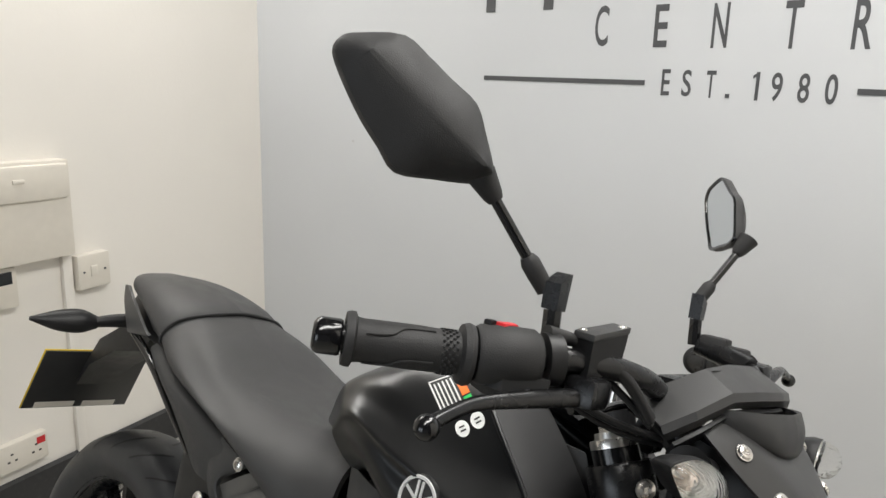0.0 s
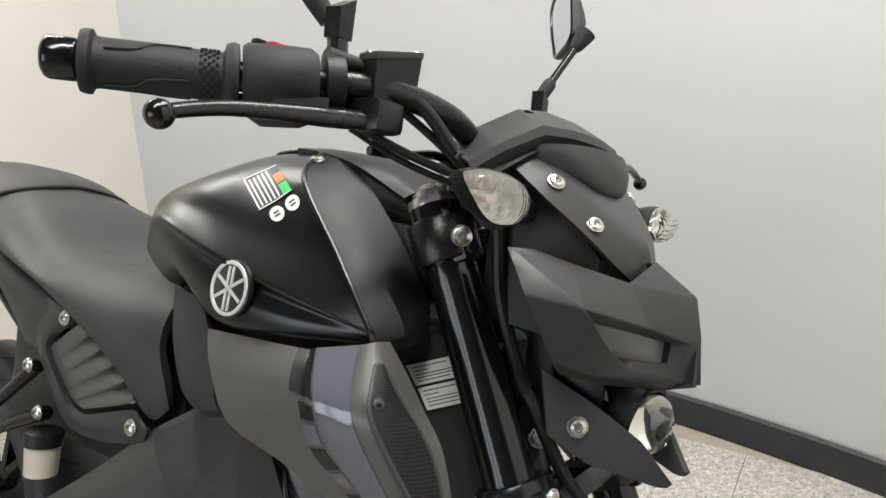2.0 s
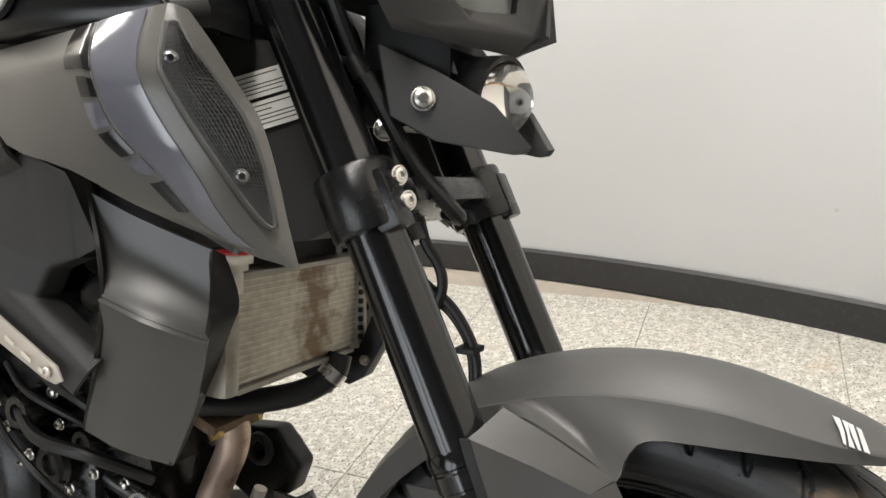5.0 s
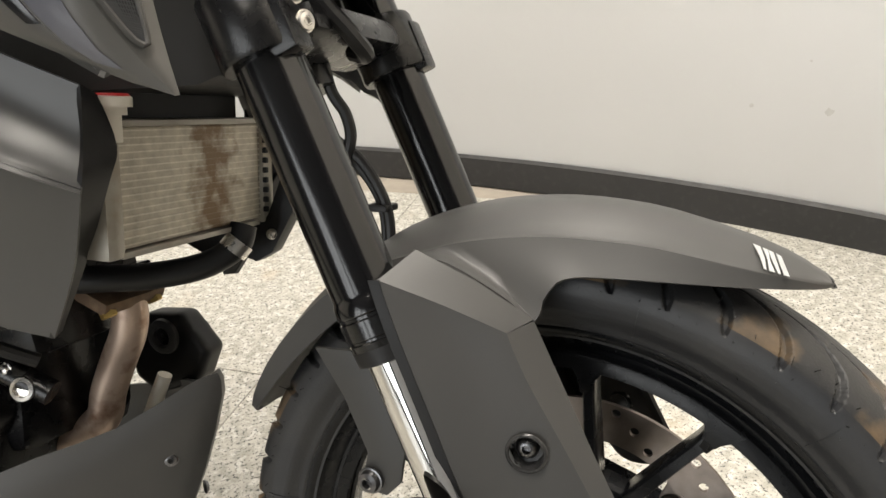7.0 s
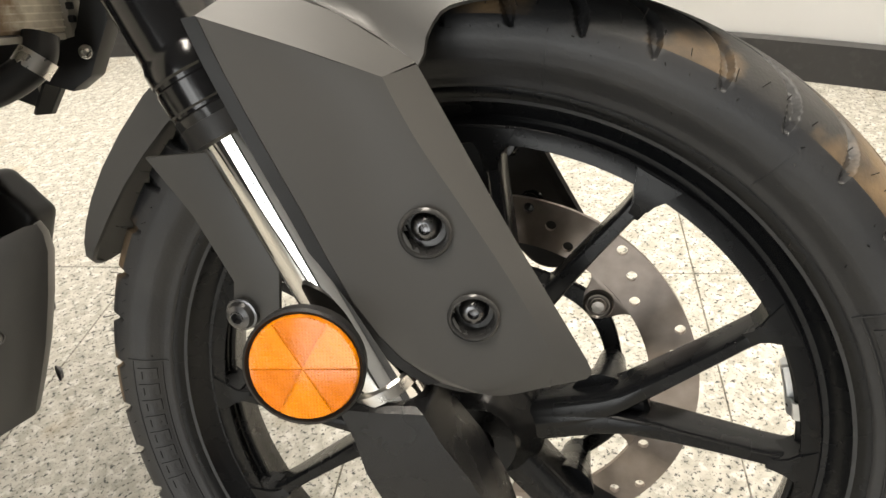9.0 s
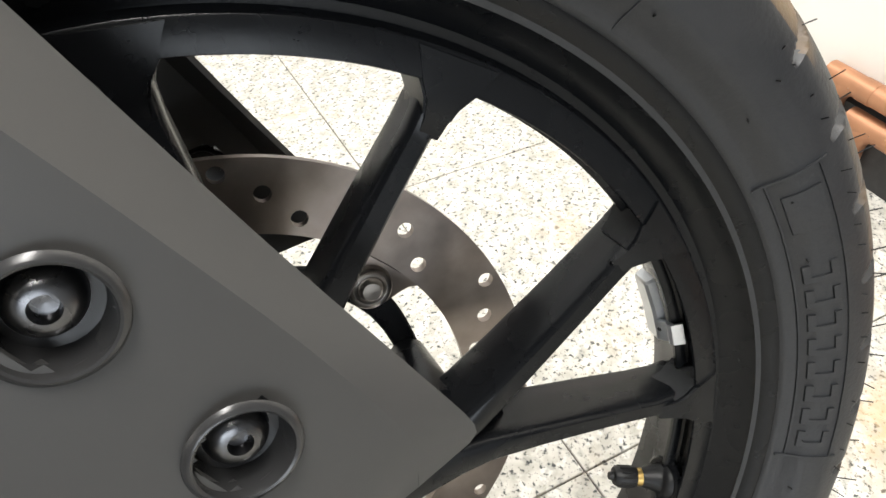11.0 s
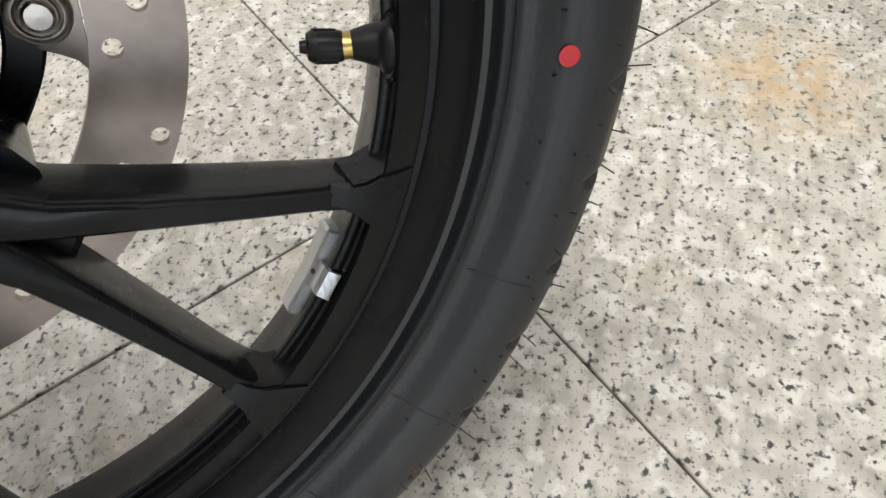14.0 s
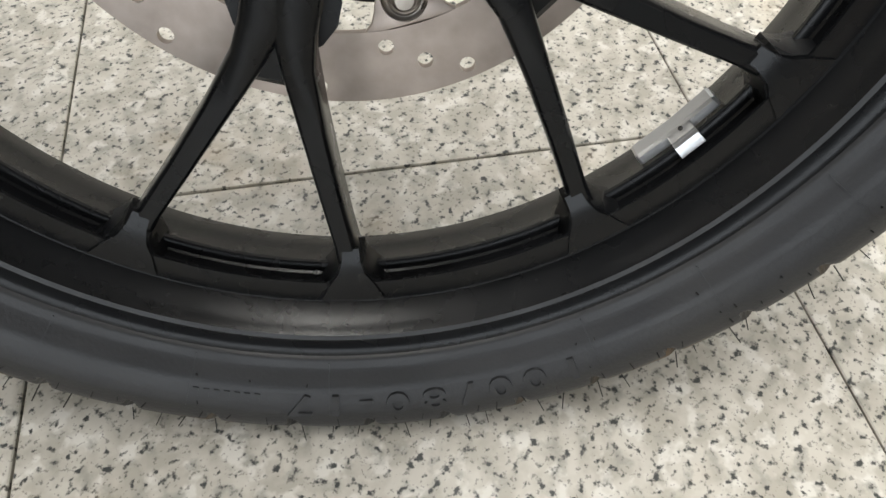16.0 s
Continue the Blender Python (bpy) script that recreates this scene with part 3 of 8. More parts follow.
# ---- copper pipes by the white wall ----
for k, (bx, by, h) in enumerate(((1.182, 0.055, 0.078), (1.218, 0.092, 0.118))):
    up = Vector((bx, by, h - 0.030))
    bend = [up + east_d * (0.030 * (1 - math.cos(q * math.pi / 12))) + Vector((0, 0, 0.030 * math.sin(q * math.pi / 12))) for q in range(7)]
    path = [Vector((bx, by, -0.004)), Vector((bx, by, h * 0.4))] + bend + [bend[-1] + east_d * 0.06, bend[-1] + east_d * 1.3]
    pipe = part("copper_pipe", tube(path, 0.0145, 18, 6), COPPER)
    tagged(pipe, "dull orange copper pipe bending along the wall", "pipe", group="copper pipes")
    cp = Vector((bx, by, h)) + east_d * 0.032
    part("elbow", tube([cp, cp + east_d * 0.022], 0.0153, 18, 1), COPPER, pipe)

# ---- the motorcycle ----
bike = thing("motorcycle", "matt black naked motorcycle leaning on its side stand", "motorcycle", pose(0.3738, 0.3515, 0.2811, -16.218, 0, -39.97))


def polar(r, deg, right=0.0):
    return V(r * math.cos(radians(deg)), right, r * math.sin(radians(deg)))


AX = V(0, 1, 0)
PAIRS = [13.4 + 60 * k for k in range(6)]


# the fork is turned a little to the right, so wheel and mudguard sit askew to the frame
TURNED = Matrix.Translation((0.0024, 0.0091, -0.0022)) @ Matrix.Rotation(radians(-5.559), 4, "Z") @ Matrix.Rotation(radians(0.516), 4, "X")


def front_wheel():
    # rim: turned section, from the right flange over the well, ledge and barrel to the left flange
    prof = [(0.0340, 0.2335), (0.0362, 0.2360), (0.0374, 0.2385), (0.0376, 0.2402), (0.0368, 0.2415), (0.0350, 0.2415), (0.0335, 0.2390), (0.0280, 0.2345), (0.0150, 0.2260), (-0.0200, 0.2260), (-0.0330, 0.2390), (-0.0350, 0.2415), (-0.0368, 0.2415), (-0.0376, 0.2400),
            (-0.0360, 0.2350), (-0.0310, 0.2260), (-0.0245, 0.2165), (-0.0200, 0.2114), (-0.0050, 0.2066), (0.0060, 0.2056), (0.0072, 0.2050), (0.0084, 0.2038), (0.0105, 0.2036), (0.0114, 0.2048), (0.0120, 0.2080), (0.0130, 0.2090), (0.0205, 0.2090), (0.0218, 0.2080), (0.0226, 0.2050), (0.0236, 0.2041), (0.0246, 0.2045),
            (0.0246, 0.2150), (0.0242, 0.2158), (0.0205, 0.2166), (0.0190, 0.2180), (0.0196, 0.2212), (0.0240, 0.2262), (0.0290, 0.2302), (0.0328, 0.2322)]
    rim = part("front_wheel", lathe(prof, (0, 0, 0), AX, 180, closed=True), WHEEL, bike, "gloss black cast front wheel with forked spokes", 28)
    rim.matrix_basis = TURNED
    # tyre, its tread cut by curved grooves
    wall = [(0.033, 0.2310), (0.0360, 0.2395), (0.0385, 0.2405), (0.0396, 0.2425), (0.0404, 0.2455), (0.0409, 0.2462), (0.0422, 0.2485), (0.0428, 0.2490), (0.0452, 0.2530), (0.0456, 0.2534), (0.0474, 0.2570)]
    crown = [(0.0474, 0.2570), (0.0494, 0.2640), (0.0500, 0.2710), (0.0480, 0.2810), (0.0405, 0.2895), (0.029, 0.2950), (0.0145, 0.2980), (0.0, 0.2990)]

    def side_x(r):
        """How far out the side wall stands at a radius."""
        line = wall[3:] + crown[1:4]
        for (x0, r0), (x1, r1) in zip(line, line[1:]):
            if r0 <= r <= r1:
                return x0 + (x1 - x0) * (r - r0) / (r1 - r0)
        return 0.049

    def crown_r(x):
        a = abs(x)
        for (x1, r1), (x0, r0) in zip(crown[2:], crown[3:]):
            if x0 <= a <= x1:
                return r0 + (r1 - r0) * (a - x0) / (x1 - x0)
        return 0.271

    def tyre_at(x, deg, lift=0.0):
        return polar(crown_r(x) + lift, deg, x)

    LINE = [(0.007, 1.5, 0.0), (0.010, -1.5, 0.62), (0.016, -5.0, 0.75), (0.024, -7.6, 0.80), (0.034, -9.6, 0.85), (0.044, -10.8, 0.85), (0.052, -11.3, 0.75), (0.0570, -11.5, 0.50), (0.0600, -11.6, 0.0)]

    def cut(a, right, deg):
        """How deep the tread is cut there, 0 to 1; a is the way from the crown's middle."""
        for (x0, d0, w0), (x1, d1, w1) in zip(LINE, LINE[1:]):
            if x0 <= a <= x1:
                t = (a - x0) / (x1 - x0)
                d = (deg - (d0 + (d1 - d0) * t) - (0 if right else 4.0) + 4.0) % 8.0 - 4.0
                w = w0 + (w1 - w0) * t
                return max(0.0, min(1.0, (w - abs(d)) / 0.45)) if w > 0.05 else 0.0
        return 0.0

    tp = wall[:-1] + [(p.x, p.y) for p in spline([Vector((a, r, 0)) for a, r in crown], 14)]
    tp = tp + [(-a, r) for a, r in tp[-2::-1]] + [(-0.03, 0.234), (0.03, 0.234)]
    SEGS = 1440
    world_m = bike.matrix_world @ TURNED
    back_m = world_m.inverted()

    def grounded(p):
        """The loaded tyre flattens where it stands on the floor."""
        w = world_m @ p
        if w.z < 0.0015:
            w.z = 0.0015
            return back_m @ w
        return p

    rings = []
    for q in range(SEGS):
        deg = 360.0 * q / SEGS
        ring = []
        for i, (a, r) in enumerate(tp):
            way = abs(a) if abs(a) < 0.0405 and r > 0.2885 else 0.0405 + (0.2895 - r) * 1.2
            if r > 0.2720:
                (x0, r0), (x1, r1) = tp[i - 1], tp[i + 1]
                n = Vector((r1 - r0, x0 - x1)).normalized() * (0.0044 * cut(way, a > 0, deg))
                n = n if n.y < 0 else -n
                a, r = a + n.x, r + n.y
            ring.append(grounded(polar(r, deg, a)))
        rings.append(ring)
    tyre = part("tyre", loft(rings + rings[:1], caps=False), RUBBER, rim, "dusty black road tyre with curved grooves", 40)
    tyre.data.materials.append(TREAD)
    for face in tyre.data.polygons:
        if math.hypot(face.center.x, face.center.z) > 0.2800:
            face.material_index = 1
    wm = bmesh.new()
    for i in range(260):
        side, q = 1 if i % 5 else -1, random.random()
        edge = i % 2
        deg = i * 360 / 260 + random.uniform(-0.6, 0.6)
        c = tyre_at(side * (0.040 + 0.008 * q), deg) if edge else polar(0.2735, deg, side * 0.0497)
        d = (c - V(0, 0, 0)).normalized() * (1.0 if edge else 0.5) + V(random.uniform(-0.5, 0.5), side * 0.6, random.uniform(-0.5, 0.5))
        if (world_m @ c).z > 0.01:
            tube([c, c + d.normalized() * (random.uniform(0.004, 0.009) if edge else random.uniform(0.0015, 0.004))], 0.00030, 4, 1, bm=wm)
    for i in range(46):
        deg = random.uniform(0, 360)
        c = polar(0.2525, deg, side_x(0.2525)) if i % 2 else polar(0.2660, deg, side_x(0.2660))
        tube([c, c + V(random.uniform(-0.6, 0.6), 1, random.uniform(-0.6, 0.6)).normalized() * random.uniform(0.001, 0.0025)], 0.0004, 4, 1, bm=wm)
    tagged(part("rubber_hairs", wm, HOSE, tyre), kind="stuff")
    # side wall marks
    part("paint_dot", lathe([(0, 0.0037), (0.0004, 0.0037), (0.0004, 0)], polar(0.2560, -16.8, side_x(0.2560) + 0.0006), V(0, 1, 0) - polar(0.28, -16.8), 20), RED, tyre, "round red paint dot")

    def raised(name, deg0, deg1, r0, r1, lift=0.0010, steps=4):
        """A low moulded bar on the side wall."""
        rs = [r0 + (r1 - r0) * k / steps for k in range(steps + 1)]
        da = deg1 - deg0
        part(name, loft([[polar(r, deg0 + d, side_x(r) + dx) for d, dx in ((0, -0.0006), (da, -0.0006), (da, lift), (0, lift))] for r in rs]), RUBBER, tyre)

    # raised block lettering as plain bars within a frame
    for a0, a1 in ((-9.0, 27.5), (171.0, 207.5)):
        for r0 in (0.2465, 0.2660):
            part("frame_line", loft([[polar(r0 + dr, a0 + (a1 - a0) * k / 24, side_x(r0 + dr) + dx) for dr, dx in ((0, -0.0005), (0.0007, -0.0005), (0.0007, 0.0009), (0, 0.0009))] for k in range(25)]), RUBBER, tyre)
        for aa in (a0, a1):
            raised("frame_line", aa, aa + 0.22, 0.2425, 0.2700, 0.0011, 8)
        for k in range(8):
            am = a0 + 1.6 + k * 3.15
            raised("raised_mark", am, am + 0.62, 0.2500, 0.2630)
            raised("raised_mark", am + 0.62, am + 2.1, 0.2500, 0.2528)
            raised("raised_mark", am + 0.62, am + 2.1, 0.2602, 0.2630)
        raised("raised_mark", a1 - 6.5, a1 - 2.0, 0.2500, 0.2640, 0.0008)
    for aa in (-37.3, -52.7, -66.4, -95.7, -125.0, -110.3, 50.0, 80.0, 120.0):
        raised("mould_line", aa, aa + 0.13, 0.2430, 0.2700, 0.0006, 8)
    for k in range(7):
        raised("small_mark", -103.5 - 1.05 * k, -102.9 - 1.05 * k, 0.2580, 0.2625, 0.0006)
    for ch, ang in zip("100/80-17", [-69.0, -73.2, -77.0, -80.6, -84.2, -88.2, -91.6, -94.9, -98.2]):
        cu = bpy.data.curves.new("t", "FONT")
        cu.body, cu.size, cu.offset, cu.resolution_u = ch, 0.0165, 0.0003, 3
        tmp = bpy.data.objects.new("t", cu)
        me = bpy.data.meshes.new_from_object(tmp)
        bpy.data.objects.remove(tmp)
        bm = bmesh.new()
        bm.from_mesh(me)
        xm = sum(v.co.x for v in bm.verts) / len(bm.verts)
        for v in bm.verts:
            v.co = polar(0.2575 + v.co.y * 1.05, ang - math.degrees((v.co.x - xm) * 1.45 / 0.262), side_x(0.2575 + v.co.y) + 0.0014)
        for e in bmesh.ops.extrude_face_region(bm, geom=bm.faces[:])["geom"]:
            if isinstance(e, bmesh.types.BMVert):
                e.co += V(0, -0.002, 0)
        part("raised_size_mark", bm, RUBBER, tyre)
    # spokes: six stems that fork in two
    for p in PAIRS:
        bm = bmesh.new()
        for side in (1, -1):
            path = [(0.036, p + side * 3.0, 0.0130), (0.066, p + side * 3.3, 0.0108), (0.086, p + side * 3.9, 0.0088), (0.102, p + side * 5.6, 0.0068), (0.128, p + side * 8.8, 0.0058), (0.158, p + side * 11.4, 0.0053), (0.184, p + side * 13.1, 0.0051), (0.197, p + side * 13.7, 0.0058), (0.2075, p + side * 14.0, 0.0085)]
            rings = []
            for r, a, hw in path:
                c = polar(r, a, 0)
                t = polar(1, a + 90 + side * (20 if 0.095 < r < 0.19 else 8 if r > 0.19 else 0), 0)
                k = (0.2075 - r) / 0.17
                front, back = 0.0222 + 0.003 * k, -0.0060 - 0.008 * k
                rings.append([c + t * (hw * x) + V(0, y, 0) for x, y in ((-0.62, front), (0.62, front), (0.84, front - 0.0012), (0.96, front - 0.0035), (1.0, front - 0.008), (0.84, 0.004), (0.80, back + 0.004), (0.55, back), (-0.55, back), (-0.80, back + 0.004), (-0.84, 0.004), (-1.0, front - 0.008), (-0.96, front - 0.0035), (-0.84, front - 0.0012))])
            loft(rings, bm=bm)
        # web in the fork, set back so that a pocket shows between the prongs
        loft([[polar(r, p - w, x), polar(r, p + w, x), polar(r, p + w, -0.010), polar(r, p - w, -0.010)] for r, w, x in ((0.050, 4.0, 0.0225), (0.088, 4.0, 0.0215), (0.095, 4.6, 0.0120), (0.1120, 6.4, 0.0110), (0.1150, 6.6, 0.0080))], bm=bm)
        part("spoke", bm, WHEEL, rim, angle=40)
        # flared feet where the spokes meet the ledge of the rim
        for side in (1, -1):
            e = p + side * 14.0
            part("spoke_pad", loft([[polar(r, e - w, 0.0246 + d), polar(r, e + w, 0.0246 + d), polar(r, e + w, 0.0200), polar(r, e - w, 0.0200)] for r, w, d in ((0.1860, 1.15, -0.0025), (0.1920, 1.25, -0.0004), (0.1985, 1.75, 0.0011), (0.2050, 2.9, 0.0012), (0.2100, 3.45, 0.0011), (0.2147, 4.0, 0.0009), (0.2152, 4.0, -0.001))]), WHEEL, rim, angle=25)
            part("spoke_foot", loft([[polar(r, e - w, 0.0236), polar(r, e + w, 0.0236), polar(r, e + w * 1.15, 0.004), polar(r, e - w * 1.15, 0.004)] for r, w in ((0.1935, 1.6), (0.1985, 2.0), (0.2035, 2.9), (0.2095, 4.0))]), WHEEL, rim, angle=50)
    part("hub", lathe([(-0.060, 0.012), (-0.060, 0.034), (-0.050, 0.038), (-0.046, 0.036), (-0.02, 0.036), (0.0, 0.044), (0.018, 0.044), (0.024, 0.040), (0.032, 0.030), (0.042, 0.027), (0.042, 0.012)], (0, 0, 0), AX, 48), WHEEL, rim)
    part("axle", lathe([(-0.12, 0.008), (0.118, 0.008), (0.118, 0.013), (0.126, 0.013), (0.126, 0.0)], (0, 0, 0), AX, 24), DARKBOLT, rim, "dark steel axle")
    # brake disc, left of the wheel
    ro, ri, x0, x1 = 0.1497, 0.1145, -0.0513, -0.0558
    bm = bmesh.new()
    n = 180
    holes = [(rr, da + k * 30.0) for k in range(12) for rr, da in ((0.1426, 21.5), (0.1332, 13.7), (0.1228, 6.0))]
    for rad_c, cen, cnt in [(ro, (0, 0), n), (ri, (0, 0), n)] + [(0.0040, (r * math.cos(radians(a)), r * math.sin(radians(a))), 14) for r, a in holes]:
        ringv = [bm.verts.new(V(cen[0] + rad_c * math.cos(2 * math.pi * i / cnt), x0, cen[1] + rad_c * math.sin(2 * math.pi * i / cnt))) for i in range(cnt)]
        for p, q in zip(ringv, ringv[1:] + ringv[:1]):
            bm.edges.new((p, q))
    bmesh.ops.triangle_fill(bm, edges=bm.edges[:], use_beauty=True)
    for e in bmesh.ops.extrude_face_region(bm, geom=bm.faces[:])["geom"]:
        if isinstance(e, bmesh.types.BMVert):
            e.co += V(0, x1 - x0, 0)
    band = part("brake_disc", bm, DISC, rim, "brown-grey drilled steel brake disc", 30)
    for k in range(6):
        a = 43.0 + 60 * k
        lug = plate([polar(0.1165, a - 12), polar(0.1165, a + 12), polar(0.111, a + 9.5), polar(0.106, a + 8.6), polar(0.0985, a + 7.6), polar(0.093, a + 5), polar(0.0915, a), polar(0.093, a - 5), polar(0.0985, a - 7.6), polar(0.106, a - 8.6), polar(0.111, a - 9.5)], V(0, -0.004, 0), 0.0006)
        bmesh.ops.translate(lug, vec=V(0, -0.0516, 0), verts=lug.verts)
        part("disc_lug", lug, DISC, band)
        part("disc_button", lathe([(-0.0516, 0.0112), (-0.0486, 0.0110), (-0.0480, 0.0104), (-0.0488, 0.0096), (-0.0492, 0.0084), (-0.0478, 0.0080), (-0.0474, 0.0070), (-0.0480, 0.0062), (-0.0460, 0.0056), (-0.0450, 0.0044), (-0.0448, 0.0)], polar(0.1005, a), AX, 32), BUTTON, band, "ringed steel disc button")
    # cast ring behind the disc buttons, on posts from the spokes
    steps = 144
    rings = []
    for k in range(steps):
        a = 360.0 * k / steps
        w = 0.5 + 0.5 * math.cos(radians(6 * (a - 43.0)))
        rm, h = 0.0900 + 0.0050 * w, 0.0060 + 0.0012 * w
        rings.append([polar(rm + dr * h, a, x) for dr, x in ((-1, -0.0565), (1, -0.0565), (1, -0.0530), (0.8, -0.0518), (-0.8, -0.0518), (-1, -0.0530))])
    part("disc_carrier", loft(rings + rings[:1], caps=False), WHEEL, rim, "black cast disc carrier ring")
    for p in PAIRS:
        part("carrier_post", loft([[polar(rm, p, 0) + polar(h * ca * 1.0, p) + polar(w * sa, p + 90) + V(0, x, 0) for ca, sa in ((math.cos(q * math.pi / 7), math.sin(q * math.pi / 7)) for q in range(14))] for x, rm, h, w in ((0.004, 0.082, 0.022, 0.022), (-0.010, 0.083, 0.019, 0.019), (-0.025, 0.0865, 0.0135, 0.0150), (-0.053, 0.0880, 0.0100, 0.0120))]), WHEEL, rim, angle=50)
    ring = bmesh.new()
    lathe([(-0.060, 0.0400), (-0.060, 0.0440), (-0.0625, 0.0440), (-0.0625, 0.0400)], (0, 0, 0), AX, 96, closed=True, bm=ring)
    lathe([(-0.060, 0.0530), (-0.060, 0.0560), (-0.0625, 0.0560), (-0.0625, 0.0530)], (0, 0, 0), AX, 96, closed=True, bm=ring)
    for k in range(44):
        a = k * 360 / 44
        loft([[polar(r, a - 1.7, -0.060), polar(r, a + 1.7, -0.060), polar(r, a + 1.7, -0.0625), polar(r, a - 1.7, -0.0625)] for r in (0.0435, 0.0535)], bm=ring)
    part("speed_sensor_ring", ring, DARK_PLASTIC, rim, "slotted black sensor ring")
    # valve and balance weights
    va = -17.6
    valve = part("valve", tube([polar(0.2105, va, 0.0115), polar(0.2060, va, 0.0100), polar(0.2035, va, 0.0090), polar(0.1995, va, 0.0078), polar(0.1945, va - 0.1, 0.0064)], [0.0112, 0.0104, 0.0080, 0.0066, 0.0050], 20, 4), HOSE, rim, "black rubber tyre valve")
    part("valve_seat", lathe([(0, 0.0128), (0.002, 0.0126), (0.003, 0.0112), (0.003, 0.009)], polar(0.2075, va, 0.0104), polar(-1, va), 28), WHEEL, valve)
    part("valve_collar", tube([polar(0.1945, va - 0.1, 0.0064), polar(0.1915, va - 0.2, 0.0055)], 0.0047, 14, 1), BRASS, valve, "brass collar")
    part("valve_cap", tube([polar(0.1918, va - 0.2, 0.0056), polar(0.1895, va - 0.25, 0.0048), polar(0.1815, va - 0.3, 0.0026), polar(0.1800, va - 0.35, 0.0022), polar(0.1796, va - 0.35, 0.0021), polar(0.1775, va - 0.35, 0.0016)], [0.0050, 0.0057, 0.0055, 0.0046, 0.0024, 0.0020], 12, 1), HOSE, valve)
    for k in range(12):
        a = k * math.pi / 6
        q0, q1 = polar(0.1893, va - 0.25, 0.0048), polar(0.1822, va - 0.3, 0.0028)
        s, t = polar(1, va + 90), V(0, 1, 0)
        part("cap_rib", tube([q + (s * math.cos(a) + t * math.sin(a)) * 0.0055 for q in (q0, q1)], 0.0006, 5, 1), HOSE, valve)
    for wa, half, ca in ((12.2, 5.2, 9.2), (-45.6, 6.0, -45.3)):
        w = part("balance_weight", loft([[polar(r, wa + d, x) for r, x in ((0.2052, -0.0075 + g), (0.2010 + g, -0.0070 + g), (0.1996 + g, -0.0050), (0.1994 + g, 0.0030), (0.2005 + g, 0.0046 - g), (0.2046, 0.0050 - g))] for d, g in ((-half, 0.0010), (-half + 0.35, 0.0), (0, 0.0), (half - 0.35, 0.0), (half, 0.0010))]), SILVER, rim, "silver balance weight clipped to the rim", 30)
        part("weight_clip", loft([[polar(r, ca + d, x) for r, x in ((0.2012, 0.0044), (0.1996, 0.0052), (0.2006, 0.0072), (0.2018, 0.0086), (0.2012, 0.0108), (0.2020, 0.0128), (0.2052, 0.0142), (0.2068, 0.0150), (0.2076, 0.0140), (0.2040, 0.0124), (0.2034, 0.0100), (0.2034, 0.0078))] for d in (-1.7, 1.7)]), SILVER, w, "bent steel clip", 30)
        part("clip_hole", lathe([(0, 0.0012), (0.0003, 0.0)], polar(0.1995, ca + 0.3, 0.0060), polar(-1, ca + 0.3) + V(0, 0.5, 0), 10), PRINT, w)


def prismatic(name, base):
    """Amber plastic with a close grid of prisms moulded in it."""
    m = mat(name, base, 0.25, vary=0.05, coat=0.6)
    n, l = m.node_tree.nodes, m.node_tree.links
    vo, bp, co = n.new("ShaderNodeTexVoronoi"), n.new("ShaderNodeBump"), n.new("ShaderNodeTexCoord")
    vo.inputs["Scale"].default_value, vo.inputs["Randomness"].default_value = 620.0, 0.1
    l.new(co.outputs["Object"], vo.inputs["Vector"])
    bp.inputs["Strength"].default_value, bp.inputs["Distance"].default_value = 0.9, 0.001
    l.new(vo.outputs["Distance"], bp.inputs["Height"])
    l.new(bp.outputs["Normal"], n["Principled BSDF"].inputs["Normal"])
    return m


AMBER, AMBER_B = prismatic("amber_reflector", (0.86, 0.26, 0.003)), prismatic("amber_reflector_deep", (0.74, 0.19, 0.002))
BRASS = mat("brass", (0.55, 0.38, 0.13), 0.35, metal=0.9)
front_wheel()

# ---- front fork ----
FK = Vector((-0.483, 0, 1.0)).normalized()      # up along the fork legs


def leg(s, right):
    """A place s metres up the fork leg from the axle line."""
    return V(0.0023 - 0.042 * right, right + 0.0027, 0.0) + FK * s


